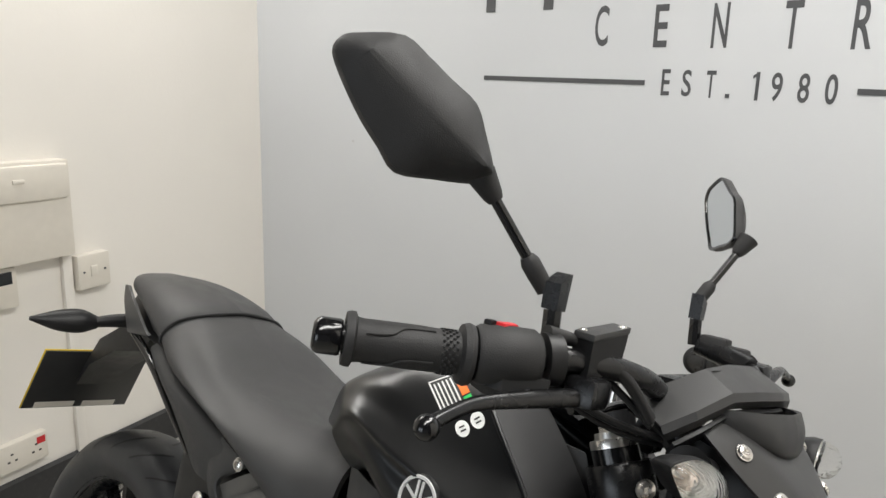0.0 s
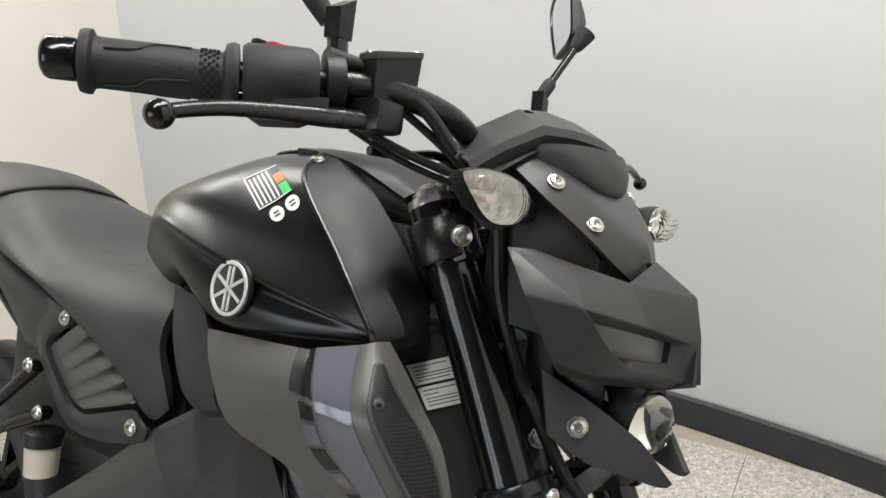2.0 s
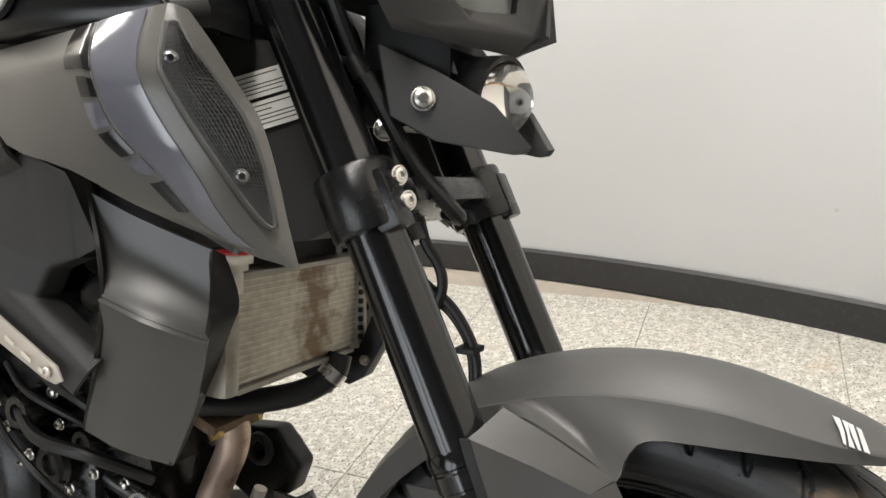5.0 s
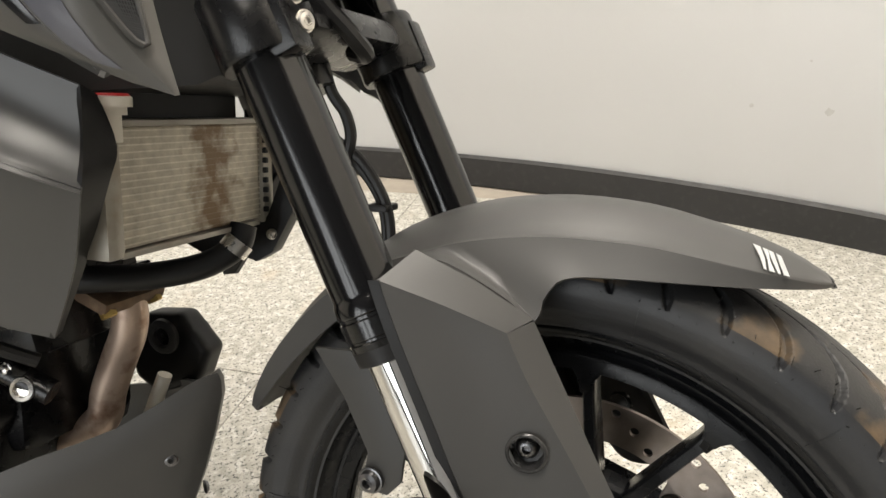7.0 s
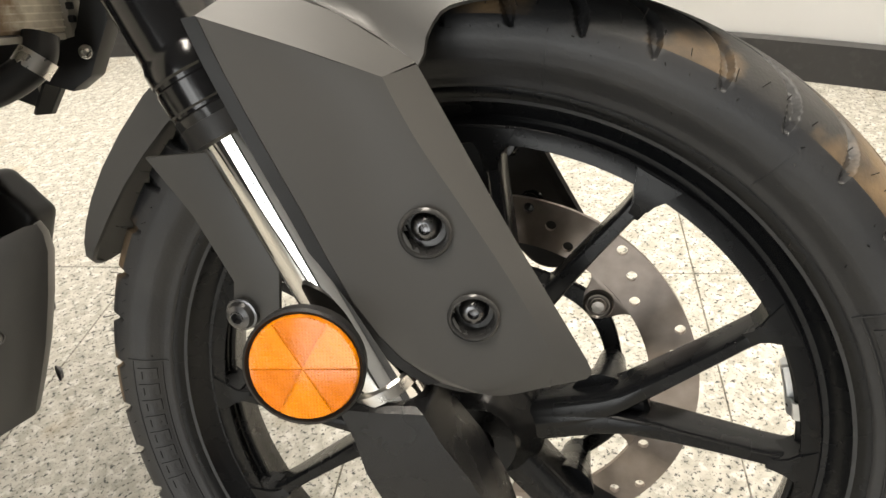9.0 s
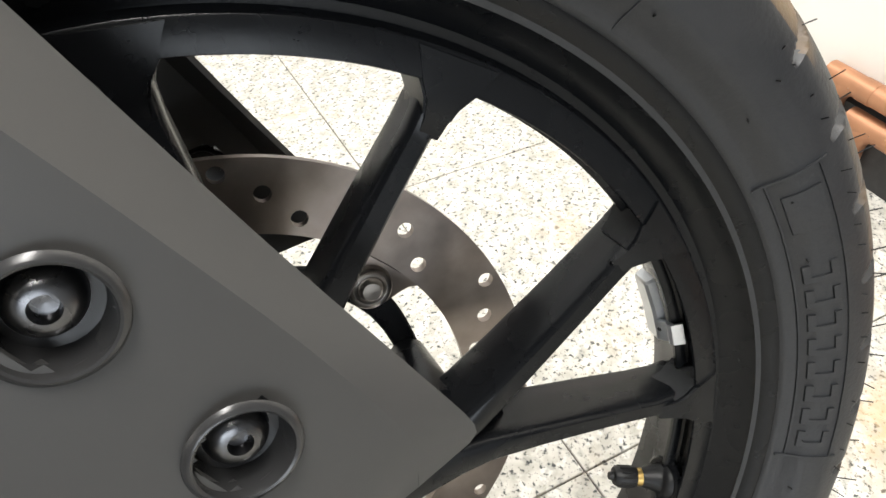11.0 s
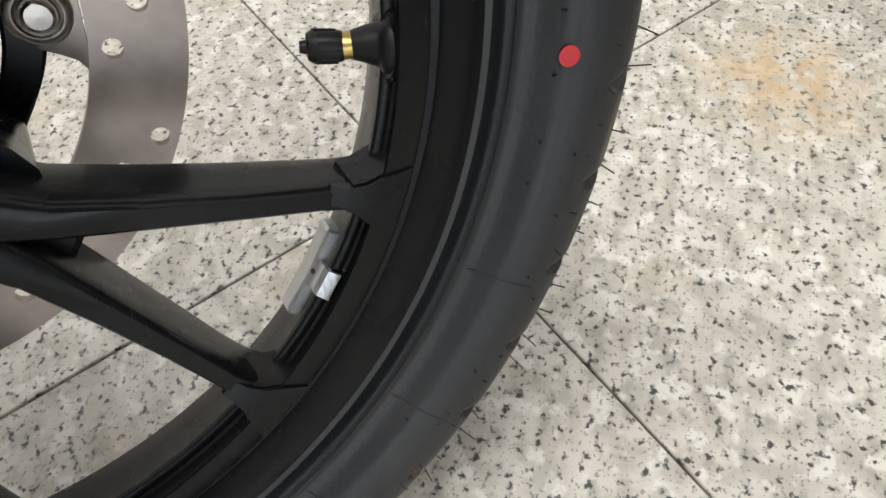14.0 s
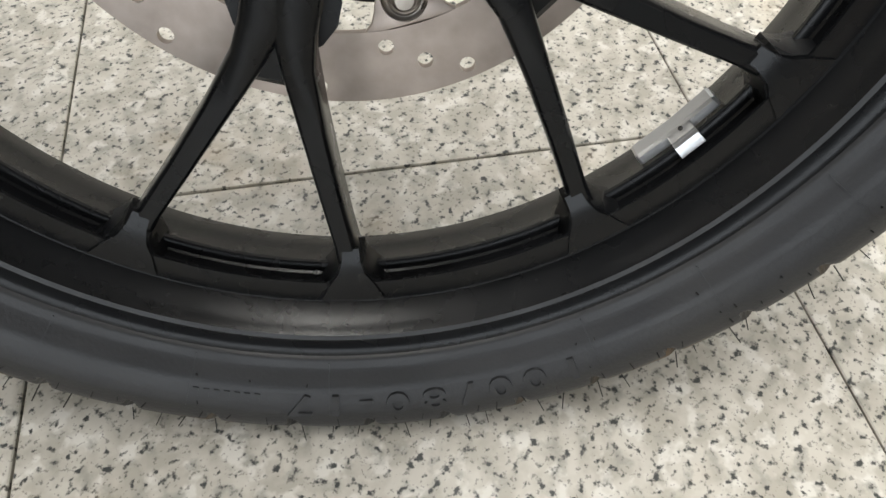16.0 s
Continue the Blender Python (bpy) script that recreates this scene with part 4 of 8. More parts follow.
for side, nm in ((1, "right"), (-1, "left")):
    r = 0.100 * side
    tube_p = part("fork_leg", lathe([(0.262, 0.018), (0.262, 0.0247), (0.2665, 0.0256), (0.2675, 0.0248), (0.2690, 0.0248), (0.2700, 0.0256), (0.2820, 0.0256), (0.2830, 0.0247), (0.2850, 0.0247), (0.2862, 0.0257), (0.2940, 0.0255), (0.2962, 0.0243), (0.2990, 0.0240), (0.45, 0.0240), (0.52, 0.0236), (0.688, 0.0232), (0.692, 0.0243), (0.712, 0.0243), (0.770, 0.0240)], leg(0, r), FK, 64), FORK, bike, "gloss black upside-down fork leg")
    part("dust_seal", lathe([(0.250, 0.0195), (0.2515, 0.0243), (0.262, 0.0250), (0.264, 0.020)], leg(0, r), FK, 48), HOSE, tube_p)
    part("stanchion", lathe([(0.075, 0.0190), (0.255, 0.0190)], leg(0, r), FK, 64), CHROME, tube_p, "polished chrome stanchion")
    part("collar", lathe([(0.0905, 0.0190), (0.0910, 0.0222), (0.0975, 0.0222), (0.0985, 0.0190)], leg(0, r), FK, 48), STEEL, tube_p, "pale steel collar at the foot of the stanchion")
    part("fork_cap", lathe([(0.770, 0.024), (0.774, 0.0243), (0.778, 0.0235), (0.779, 0.018), (0.785, 0.0175), (0.786, 0.0)], leg(0, r), FK, 36), STEEL, tube_p, "silver fork cap")
    part("cap_nut", lathe([(0.784, 0.0125), (0.791, 0.0125), (0.792, 0.0)], leg(0, r), FK, 6), STEEL, tube_p, angle=20)
    lower = part("axle_clamp", loft([[leg(s, r) + V(f, side * x, 0) for f, x in ((-w, -d), (0, -d * 1.05), (w, -d), (w * 1.12, 0), (w, d), (0, d * 1.05), (-w, d), (-w * 1.12, 0))] for s, w, d in ((-0.035, 0.012, 0.016), (-0.025, 0.024, 0.022), (0.01, 0.030, 0.024), (0.045, 0.029, 0.025), (0.070, 0.0240, 0.0240), (0.088, 0.0235, 0.0235), (0.091, 0.020, 0.020))]), CAST, bike, "black cast axle clamp at the foot of the fork")
    bolt(leg(-0.01, r) + V(0.03, side * 0.012, 0), V(1, 0.1 * side, 0), 0.005, lower)


def clamp(s0, s1, rad, front, name, label):
    """A fork clamp: two split rings joined by a bridge."""
    bm = bmesh.new()
    for side in (1, -1):
        lathe([(s0, 0.0230), (s0, rad), (s0 + 0.003, rad + 0.0015), (s1 - 0.003, rad + 0.0015), (s1, rad), (s1, 0.0230)], leg(0, 0.1 * side), FK, 40, closed=True, bm=bm)
        c = leg((s0 + s1) / 2, 0.1 * side) + V(front - 0.012, 0.006 * side, 0)
        box(c, (0.034, 0.026, (s1 - s0) * 0.92), 0.004, Matrix.Rotation(radians(-25.5), 4, "Y"), bm=bm)
    box(leg((s0 + s1) / 2, 0), (0.060, 0.15, (s1 - s0) * 0.5), 0.01, Matrix.Rotation(radians(-25.5), 4, "Y"), bm=bm)
    return part(name, bm, CAST, bike, label)


top_yoke = clamp(0.714, 0.755, 0.0318, 0.026, "top_yoke", "black cast upper fork clamp")
low_yoke = clamp(0.4635, 0.5135, 0.0305, 0.030, "lower_yoke", "black cast lower fork clamp with pinch bolts")
for f, u in ((-0.1857, 0.4613), (-0.1776, 0.4430)):
    for side in (1, -1):
        bolt(V(f, side * 0.101, u), V(0.9, 0.35 * side, 0.1), 0.0066, low_yoke, 0.0035)
bolt(V(-0.290, 0.126, 0.671), V(0.7, 0.7, 0.1), 0.0085, top_yoke, 0.005)
part("steering_stem", tube([leg(0.44, 0) + V(-0.045, 0, 0), leg(0.76, 0) + V(-0.045, 0, 0)], 0.026, 20, 1), CAST, low_yoke)

# ---- front mudguard ----
# angle, radius of the crown, half width, radius of the crease and of the lower edge, half width at that edge
GUARD_FRONT = [(60.4, 0.3296, 0.004, 0.3293, 0.3290, 0.004, 60.4), (61.2, 0.3315, 0.016, 0.3295, 0.3270, 0.017, 61.2), (64, 0.3338, 0.034, 0.3265, 0.3205, 0.036, 64), (70, 0.3335, 0.049, 0.3195, 0.3075, 0.054, 70), (80, 0.3325, 0.057, 0.3135, 0.2935, 0.067, 80), (86, 0.3325, 0.060, 0.3110, 0.2890, 0.0705, 85.5), (92, 0.3325, 0.0605, 0.3098, 0.2868, 0.0735, 88.7), (98, 0.3325, 0.062, 0.3092, 0.2825, 0.0775, 90.8), (103, 0.3325, 0.064, 0.309, 0.2710, 0.0830, 92.2), (106.5, 0.3322, 0.0655, 0.309, 0.2580, 0.0885, 93.0)]
GUARD_REAR = [(107.6, 0.3322, 0.0655, 0.3088, 0.2735, 0.0960, 96.4), (108.6, 0.3321, 0.066, 0.3087, 0.2905, 0.1040, 100.3), (109.5, 0.3321, 0.066, 0.3086, 0.3015, 0.1060, 103.2), (110.3, 0.3320, 0.066, 0.3086, 0.3055, 0.1000, 106), (111.2, 0.3320, 0.066, 0.3086, 0.303, 0.084, 109.4), (112.4, 0.3318, 0.066, 0.309, 0.294, 0.070, 111.5), (115, 0.3316, 0.066, 0.310, 0.286, 0.067, 114.5), (120, 0.3308, 0.064, 0.312, 0.288, 0.066, 120), (130, 0.3285, 0.062, 0.312, 0.290, 0.064, 130), (142, 0.3255, 0.059, 0.311, 0.292, 0.061, 142), (151, 0.322, 0.055, 0.311, 0.297, 0.057, 151), (157, 0.319, 0.046, 0.312, 0.306, 0.048, 157), (160, 0.318, 0.024, 0.316, 0.314, 0.025, 160)]
GUARD = GUARD_FRONT + GUARD_REAR
bm = bmesh.new()
rows = []
for a, top, hw, fold, edge, he, ae in GUARD:
    half = [(he, edge, ae), (hw + (he - hw) * 0.5, fold - (fold - edge) * 0.5, a + (ae - a) * 0.5), (hw + (he - hw) * 0.04 + 0.0005, fold - (fold - edge) * 0.04, a + (ae - a) * 0.04), (hw, fold + 0.0004, a), (hw * 0.93, fold + 0.0018, a), (hw * 0.55, top - 0.36 * (top - fold), a)]
    rows.append([polar(r, b, -x) for x, r, b in half] + [polar(top, a, 0)] + [polar(r, b, x) for x, r, b in half[::-1]])
fender = part("front_mudguard", sheet(rows, -0.003, 2, 2, bm=bm), MATT_GREY, bike, "matt grey-black plastic front mudguard", 50)
fender.matrix_basis = TURNED
for side in (1, -1):
    # fork shield hanging beside the leg
    def pts(*q):
        return [V(f, side * r, u) for f, r, u in q]

    front = pts((-0.0140, 0.0890, 0.2580), (-0.0060, 0.0885, 0.2430), (0.0070, 0.0885, 0.2190), (0.0340, 0.0885, 0.1690), (0.0640, 0.0885, 0.1170), (0.0770, 0.0880, 0.0930), (0.0750, 0.0865, 0.0850))
    crease = pts((-0.0245, 0.1120, 0.2545), (-0.0190, 0.1115, 0.2420), (-0.0078, 0.1095, 0.2200), (0.0128, 0.1055, 0.1860), (0.0375, 0.1005, 0.1430), (0.0560, 0.0965, 0.1040), (0.0560, 0.0930, 0.0820))
    middle = pts((-0.0640, 0.1255, 0.2710), (-0.0590, 0.1240, 0.2560), (-0.0470, 0.1215, 0.2330), (-0.0270, 0.1180, 0.1830), (-0.0040, 0.1130, 0.1330), (0.0170, 0.1075, 0.0900), (0.0260, 0.1010, 0.0770))
    back = pts((-0.1065, 0.1300, 0.2815), (-0.1010, 0.1290, 0.2650), (-0.0905, 0.1270, 0.2380), (-0.0680, 0.1215, 0.1840), (-0.0480, 0.1165, 0.1360), (-0.0250, 0.1125, 0.1040), (-0.0060, 0.1080, 0.0890))
    back = [p + V(0.0046, 0.0125 * side, 0.0047) for p in back]
    lip = [p + V(-0.001, -0.040 * side, 0.001) for p in back]
    bm = sheet([list(q) for q in zip(back, middle, crease)], 0.003, 18, 16)
    wells = [V(f, side * r, u) for f, r, u in ((-0.0067, 0.1145, 0.1762), (0.0165, 0.1100, 0.1282))]
    bmesh.ops.delete(bm, geom=[v for v in bm.verts if min(math.hypot(v.co.x - w.x, v.co.z - w.z) for w in wells) < 0.0096], context="VERTS")
    sheet([list(q) for q in zip(lip, back)], 0.002, 1, 3, bm=bm)
    sheet([list(q) for q in zip(crease, front)], 0.003, 1, 3, bm=bm)
    sheet([[lip[0], back[0], middle[0], crease[0]], pts((-0.0980, 0.1000, 0.2990), (-0.0920, 0.1090, 0.3010), (-0.0480, 0.1085, 0.2850), (-0.0140, 0.0890, 0.2590))], 0.003, 1, 1, bm=bm)
    part("fork_shield", bm, MATT_GREY, fender, "matt grey-black fork shield with a folded edge", 35)
    # dark strip added along the back edge to cover bright chrome reflections
    part("shield_return", sheet([[p + V(0.001, 0.0004 * side, 0), p + V(-0.003, 0.0012 * side, -0.0005), p + V(-0.0062, 0.0018 * side, -0.001)] for p in back], 0.0015, 4, 2), DARK_PLASTIC, fender, "dark strip added behind the shield edge to cover the chrome", 50)
    for f, r, u in ((-0.0067, 0.1145, 0.1762), (0.0165, 0.1100, 0.1282)):
        ax = V(0.16, side, -0.02)
        part("bolt_recess", lathe([(-0.0008, 0.0142), (0.0004, 0.0133), (0.0007, 0.0124), (0.0004, 0.0118), (-0.0008, 0.0114), (-0.0070, 0.0110), (-0.0092, 0.0102), (-0.0098, 0.0)], V(f, side * r, u), ax, 56), WELL, fender, "round bolt well in the fork shield", 40)
        part("shield_bolt", lathe([(-0.0098, 0.0080), (-0.0072, 0.0080), (-0.0050, 0.0074), (-0.0030, 0.0060), (-0.0022, 0.0044), (-0.0020, 0.0031), (-0.0030, 0.0028), (-0.0052, 0.0026), (-0.0054, 0.0)], V(f - 0.0002, side * r, u + 0.0018), ax, 40), BRIGHT_BOLT, fender, "dark polished dome-headed bolt")
    # rear stay of the mudguard behind the leg
    st = [V(-0.196, side * 0.078, 0.204), V(-0.145, side * 0.078, 0.209), V(-0.124, side * 0.078, 0.172), V(-0.113, side * 0.078, 0.137), V(-0.117, side * 0.078, 0.106), V(-0.129, side * 0.078, 0.092), V(-0.144, side * 0.078, 0.093), V(-0.150, side * 0.078, 0.107), V(-0.147, side * 0.078, 0.125), V(-0.169, side * 0.078, 0.168)]
    part("mudguard_stay", plate(st, V(0, -side * 0.004, 0), 0.0015), MATT_GREY, fender)
    bolt(V(-0.142, side * 0.080, 0.104), V(0, side, 0), 0.0095, fender, 0.008, DARKBOLT)
def crown_at(f, r):
    """A place on the mudguard's crown beside the tip, at f forward and r to the right."""
    for (a0, t0, h0, c0, *_), (a1, t1, h1, c1, *_) in zip(GUARD[1:], GUARD[2:]):
        for q in range(20):
            w = q / 20
            a, t, h, c = a0 + (a1 - a0) * w, t0 + (t1 - t0) * w, h0 + (h1 - h0) * w, c0 + (c1 - c0) * w
            k = min(abs(r) / h, 1.0)
            rad = t - 0.30 * (t - c) * k / 0.55 if k < 0.55 else t - (t - c) * (0.30 + 0.70 * (k - 0.55) / 0.45)
            if rad * math.cos(radians(a)) <= f:
                return polar(rad, a, r)
    return polar(0.33, 70, r)


for k in range(4):
    f0 = 0.1125 + 0.0042 * k
    q = [crown_at(f, r) + V(0.0012, 0.0007, 0.0016) for f, r in ((f0, 0.024), (f0 + 0.0028, 0.024), (f0 + 0.0058, 0.034), (f0 + 0.0086, 0.044), (f0 + 0.0058, 0.044), (f0 + 0.003, 0.034))]
    part("maker_mark", plate(q, V(0.0002, 0.0002, 0.0004), 0), SILVER, fender, "small silver maker's mark")
refl = part("side_reflector", lathe([(-0.006, 0.012), (-0.004, 0.031), (0.004, 0.0315), (0.005, 0.030), (0.003, 0.0285), (0.003, 0.0)], V(-0.073, 0.140, 0.114), V(0.12, 1, 0.1), 40), DARK_PLASTIC, bike, "round amber side reflector")
part("amber_lens", lathe([(0.0035, 0.0283), (0.0048, 0.0275), (0.0052, 0.0)], V(-0.073, 0.140, 0.114), V(0.12, 1, 0.1), 40), AMBER, refl, "amber prismatic lens")
RN = V(0.12, 1, 0.1).normalized()
RX = (V(1, 0, 0) - RN * RN.dot(V(1, 0, 0))).normalized()
RY = RN.cross(RX)
for k in range(6):
    lay = [V(-0.073, 0.140, 0.114) + RN * 0.0053]
    for q in range(7):
        a = radians(60 * k + 1.2 + 57.6 * q / 6)
        lay.append(lay[0] + (RX * math.cos(a) + RY * math.sin(a)) * 0.0272)
    lay[0] = lay[0] + (RX * math.cos(radians(60 * k + 30)) + RY * math.sin(radians(60 * k + 30))) * 0.0007
    part("lens_sector", plate(lay, RN * 0.0006, 0), (AMBER, AMBER_B)[k % 2], refl, "prismatic amber sector")

# ---- body panels ----
def mirror(rows):
    return [[Vector((p.x, -p.y, p.z)) for p in r] for r in rows]


def both(rows, thick, nu, nv, bm):
    sheet(rows, thick, nu, nv, bm=bm)
    sheet(mirror(rows), -thick, nu, nv, bm=bm)
    return bm


# fuel tank: upper faces down to the crease, hollow faces under it
TANK_UP = [[V(-0.740, 0.0, 0.638), V(-0.670, 0.0, 0.701), V(-0.590, 0.0, 0.734), V(-0.500, 0.0, 0.741)],
           [V(-0.722, 0.070, 0.646), V(-0.655, 0.070, 0.700), V(-0.580, 0.078, 0.732), V(-0.490, 0.096, 0.736)],
           [V(-0.684, 0.128, 0.662), V(-0.618, 0.130, 0.703), V(-0.550, 0.130, 0.717), V(-0.466, 0.144, 0.707)],
           [V(-0.656, 0.166, 0.668), V(-0.590, 0.167, 0.690), V(-0.510, 0.162, 0.678), V(-0.433, 0.154, 0.674)],
           [V(-0.630, 0.188, 0.659), V(-0.563, 0.186, 0.658), V(-0.479, 0.178, 0.641), V(-0.395, 0.161, 0.636)],
           [V(-0.606, 0.205, 0.651), V(-0.525, 0.209, 0.630), V(-0.435, 0.200, 0.606), V(-0.337, 0.179, 0.583)]]
TANK_LOW = [TANK_UP[-1],
            [V(-0.598, 0.204, 0.640), V(-0.516, 0.204, 0.613), V(-0.428, 0.194, 0.594), V(-0.337, 0.178, 0.579)],
            [V(-0.585, 0.203, 0.618), V(-0.508, 0.208, 0.590), V(-0.425, 0.198, 0.578), V(-0.337, 0.176, 0.574)],
            [V(-0.570, 0.196, 0.596), V(-0.510, 0.201, 0.563), V(-0.430, 0.193, 0.561), V(-0.338, 0.172, 0.568)],
            [V(-0.565, 0.170, 0.590), V(-0.505, 0.175, 0.556), V(-0.430, 0.170, 0.556), V(-0.345, 0.155, 0.566)]]
TANK_BACK = [V(-0.780, 0.0, 0.596), V(-0.764, 0.062, 0.600), V(-0.722, 0.116, 0.606), V(-0.692, 0.148, 0.612), V(-0.668, 0.170, 0.616), V(-0.648, 0.184, 0.618), V(-0.644, 0.184, 0.610), V(-0.630, 0.182, 0.596), V(-0.612, 0.176, 0.582), V(-0.602, 0.156, 0.578)]
TANK_ROWS = [[q] + row for q, row in zip(TANK_BACK, TANK_UP + TANK_LOW[1:])]
bm = both(TANK_ROWS, 0.004, 7, 6, bmesh.new())
tank = part("fuel_tank", bm, PAINT_BLACK, bike, "satin black sculpted fuel tank", 50)


def on_rows(rows, a, b):
    """A place on a panel: a along its rows (0 to 1), b across them."""
    cols = [spline(r, 12) for r in rows]
    q = [c[min(int(a * (len(c) - 1)), len(c) - 1)] for c in cols]
    line = spline(q, 12)
    return line[min(int(b * (len(line) - 1)), len(line) - 1)]


# bright edge of the tank front and the dark trim inside it
EDGE = [V(-0.490, 0.097, 0.737), V(-0.466, 0.145, 0.707), V(-0.398, 0.163, 0.640), V(-0.338, 0.179, 0.580), V(-0.337, 0.171, 0.564)]
for side in (1, -1):
    e = EDGE if side > 0 else [Vector((p.x, -p.y, p.z)) for p in EDGE]
    part("tank_edge_bead", tube(e, 0.0028, 8, 8), PAINT_BLACK, tank)
    inner = [EDGE, [V(-0.470, 0.096, 0.734), V(-0.440, 0.118, 0.704), V(-0.384, 0.138, 0.650), V(-0.326, 0.150, 0.590), V(-0.322, 0.146, 0.566)],
             [V(-0.452, 0.084, 0.728), V(-0.414, 0.088, 0.694), V(-0.372, 0.092, 0.650), V(-0.340, 0.090, 0.600), V(-0.336, 0.086, 0.568)],
             [V(-0.470, 0.060, 0.722), V(-0.430, 0.062, 0.690), V(-0.392, 0.064, 0.640), V(-0.365, 0.062, 0.590), V(-0.362, 0.060, 0.560)]]
    part("tank_trim", sheet(inner if side > 0 else mirror(inner), 0.003 * side, 6, 1), DARK_PLASTIC, tank, "dark folded trim at the tank front", 30)
top_cover = [[V(-0.545, 0.0, 0.748), V(-0.50, 0.0, 0.748), V(-0.44, 0.0, 0.740), V(-0.385, 0.0, 0.715)], [V(-0.545, 0.05, 0.7465), V(-0.50, 0.06, 0.746), V(-0.44, 0.066, 0.735), V(-0.388, 0.058, 0.708)], [V(-0.535, 0.088, 0.7425), V(-0.49, 0.096, 0.7385), V(-0.445, 0.092, 0.728), V(-0.395, 0.072, 0.700)]]
part("tank_top_cover", both(top_cover, 0.006, 4, 4, bmesh.new()), DARK_PLASTIC, tank, "dark plastic cover on the tank top", 50)
for r in (0.112, -0.112):
    bolt(V(-0.482, r, 0.729), V(0.2, r * 4, 1), 0.0065, tank, 0.004)
filler = part("filler_cap", lathe([(0, 0.034), (0.004, 0.034), (0.006, 0.031), (0.006, 0.0)], V(-0.61, 0, 0.738), V(-0.15, 0, 1), 40), CAST, tank)

# round badge on each tank side, its device as plain bars
for side in (1, -1):
    bc, bn = V(-0.4835, 0.2075 * side, 0.5960), V(-0.06, side, 0.10).normalized()
    bx = V(1, 0, 0) - bn * bn.dot(V(1, 0, 0))
    bx.normalize()
    by = bn.cross(bx) * (1 if side < 0 else 1)
    badge = part("tank_badge", lathe([(-0.004, 0.0275), (0.0005, 0.0275), (0.0015, 0.0262), (0.0018, 0.025), (0.0018, 0.0)], bc, bn, 40), STICKER_BLACK, tank, "round black and silver badge")
    part("badge_ring", lathe([(0.0018, 0.0262), (0.0030, 0.0258), (0.0030, 0.0228), (0.0018, 0.0222)], bc, bn, 40, closed=True), BADGE, badge, "silver ring")
    for k in range(3):
        a = radians(90 + 60 * k)
        d, n = bx * math.cos(a) + by * math.sin(a), bx * -math.sin(a) + by * math.cos(a)
        for o in ((0.0,) if k else (-0.003, 0.003)):
            q = [bc + bn * 0.0018 + d * l + n * (w + o) for l, w in ((-0.021, -0.0016), (0.021, -0.0016), (0.021, 0.0016), (-0.021, 0.0016))]
            part("badge_bar", plate(q, bn * 0.0010, 0), BADGE, badge)

# licence sticker on the tank
TANK_TREE = bvhtree.BVHTree.FromPolygons([v.co for v in tank.data.vertices], [tuple(p.vertices) for p in tank.data.polygons])


def drop_on(p, way):
    """Where a straight line from p along way first meets the tank."""
    return TANK_TREE.ray_cast(p, way)[0] or p


SA, SB, SC, SD = V(-0.5495, 0.1465, 0.6950), V(-0.5225, 0.1255, 0.7160), V(-0.4770, 0.1410, 0.6850), V(-0.5020, 0.1635, 0.6660)   # its four corners on the tank side
STK_N = V(0.22, 0.68, 0.70).normalized()


def on_stk(x, y):
    p = SA.lerp(SB, x).lerp(SD.lerp(SC, x), y) if 0 <= y <= 1 else SD.lerp(SC, x) + (SD.lerp(SC, x) - SA.lerp(SB, x)) * (y - 1)
    return drop_on(p + STK_N * 0.05, -STK_N) + STK_N * 0.0006


stk = part("warning_sticker", sheet([[on_stk(x / 4, y / 4) for x in range(5)] for y in range(5)], 0.0004, 1, 1), STICKER_BLACK, tank, "black warning sticker with white bars, orange and green fields")


def stk_rect(x0, y0, x1, y1, m, name):
    part(name, sheet([[on_stk(x0 + (x1 - x0) * i / 2, y0 + (y1 - y0) * j / 4) + STK_N * 0.0006 for i in range(3)] for j in range(5)], 0.0003, 1, 1), m, stk)


for k in range(5):
    stk_rect(0.14 + 0.12 * k, 0.10, 0.185 + 0.12 * k, 0.93, WHITE, "print_bar")
stk_rect(0.03, 0.05, 0.075, 0.95, WHITE, "print_bar")
stk_rect(0.03, 0.01, 0.97, 0.035, WHITE, "border")
stk_rect(0.03, 0.965, 0.97, 0.99, WHITE, "border")
stk_rect(0.74, 0.07, 0.95, 0.30, BLADE_GREY, "book_sign")
stk_rect(0.74, 0.33, 0.96, 0.63, ORANGE_P, "orange_field")
stk_rect(0.74, 0.67, 0.96, 0.97, GREEN_P, "green_field")
for x, y in ((0.38, 1.26), (0.84, 1.24)):
    ringp = [[on_stk(x + 0.19 * k * math.cos(q * math.pi / 12), y + 0.17 * k * math.sin(q * math.pi / 12)) + STK_N * 0.0004 for q in range(24)] for k in (1.0, 0.55, 0.05)]
    am = part("approval_mark", loft(ringp, caps=False), WHITE, tank, "round white approval mark", 60)
    for dy in (-0.05, 0.03):
        part("print_bar", plate([on_stk(x + dx, y + dy + d) + STK_N * 0.0008 for dx, d in ((-0.08, 0), (0.08, 0), (0.08, 0.035), (-0.08, 0.035))], STK_N * 0.0002, 0), PRINT, am)

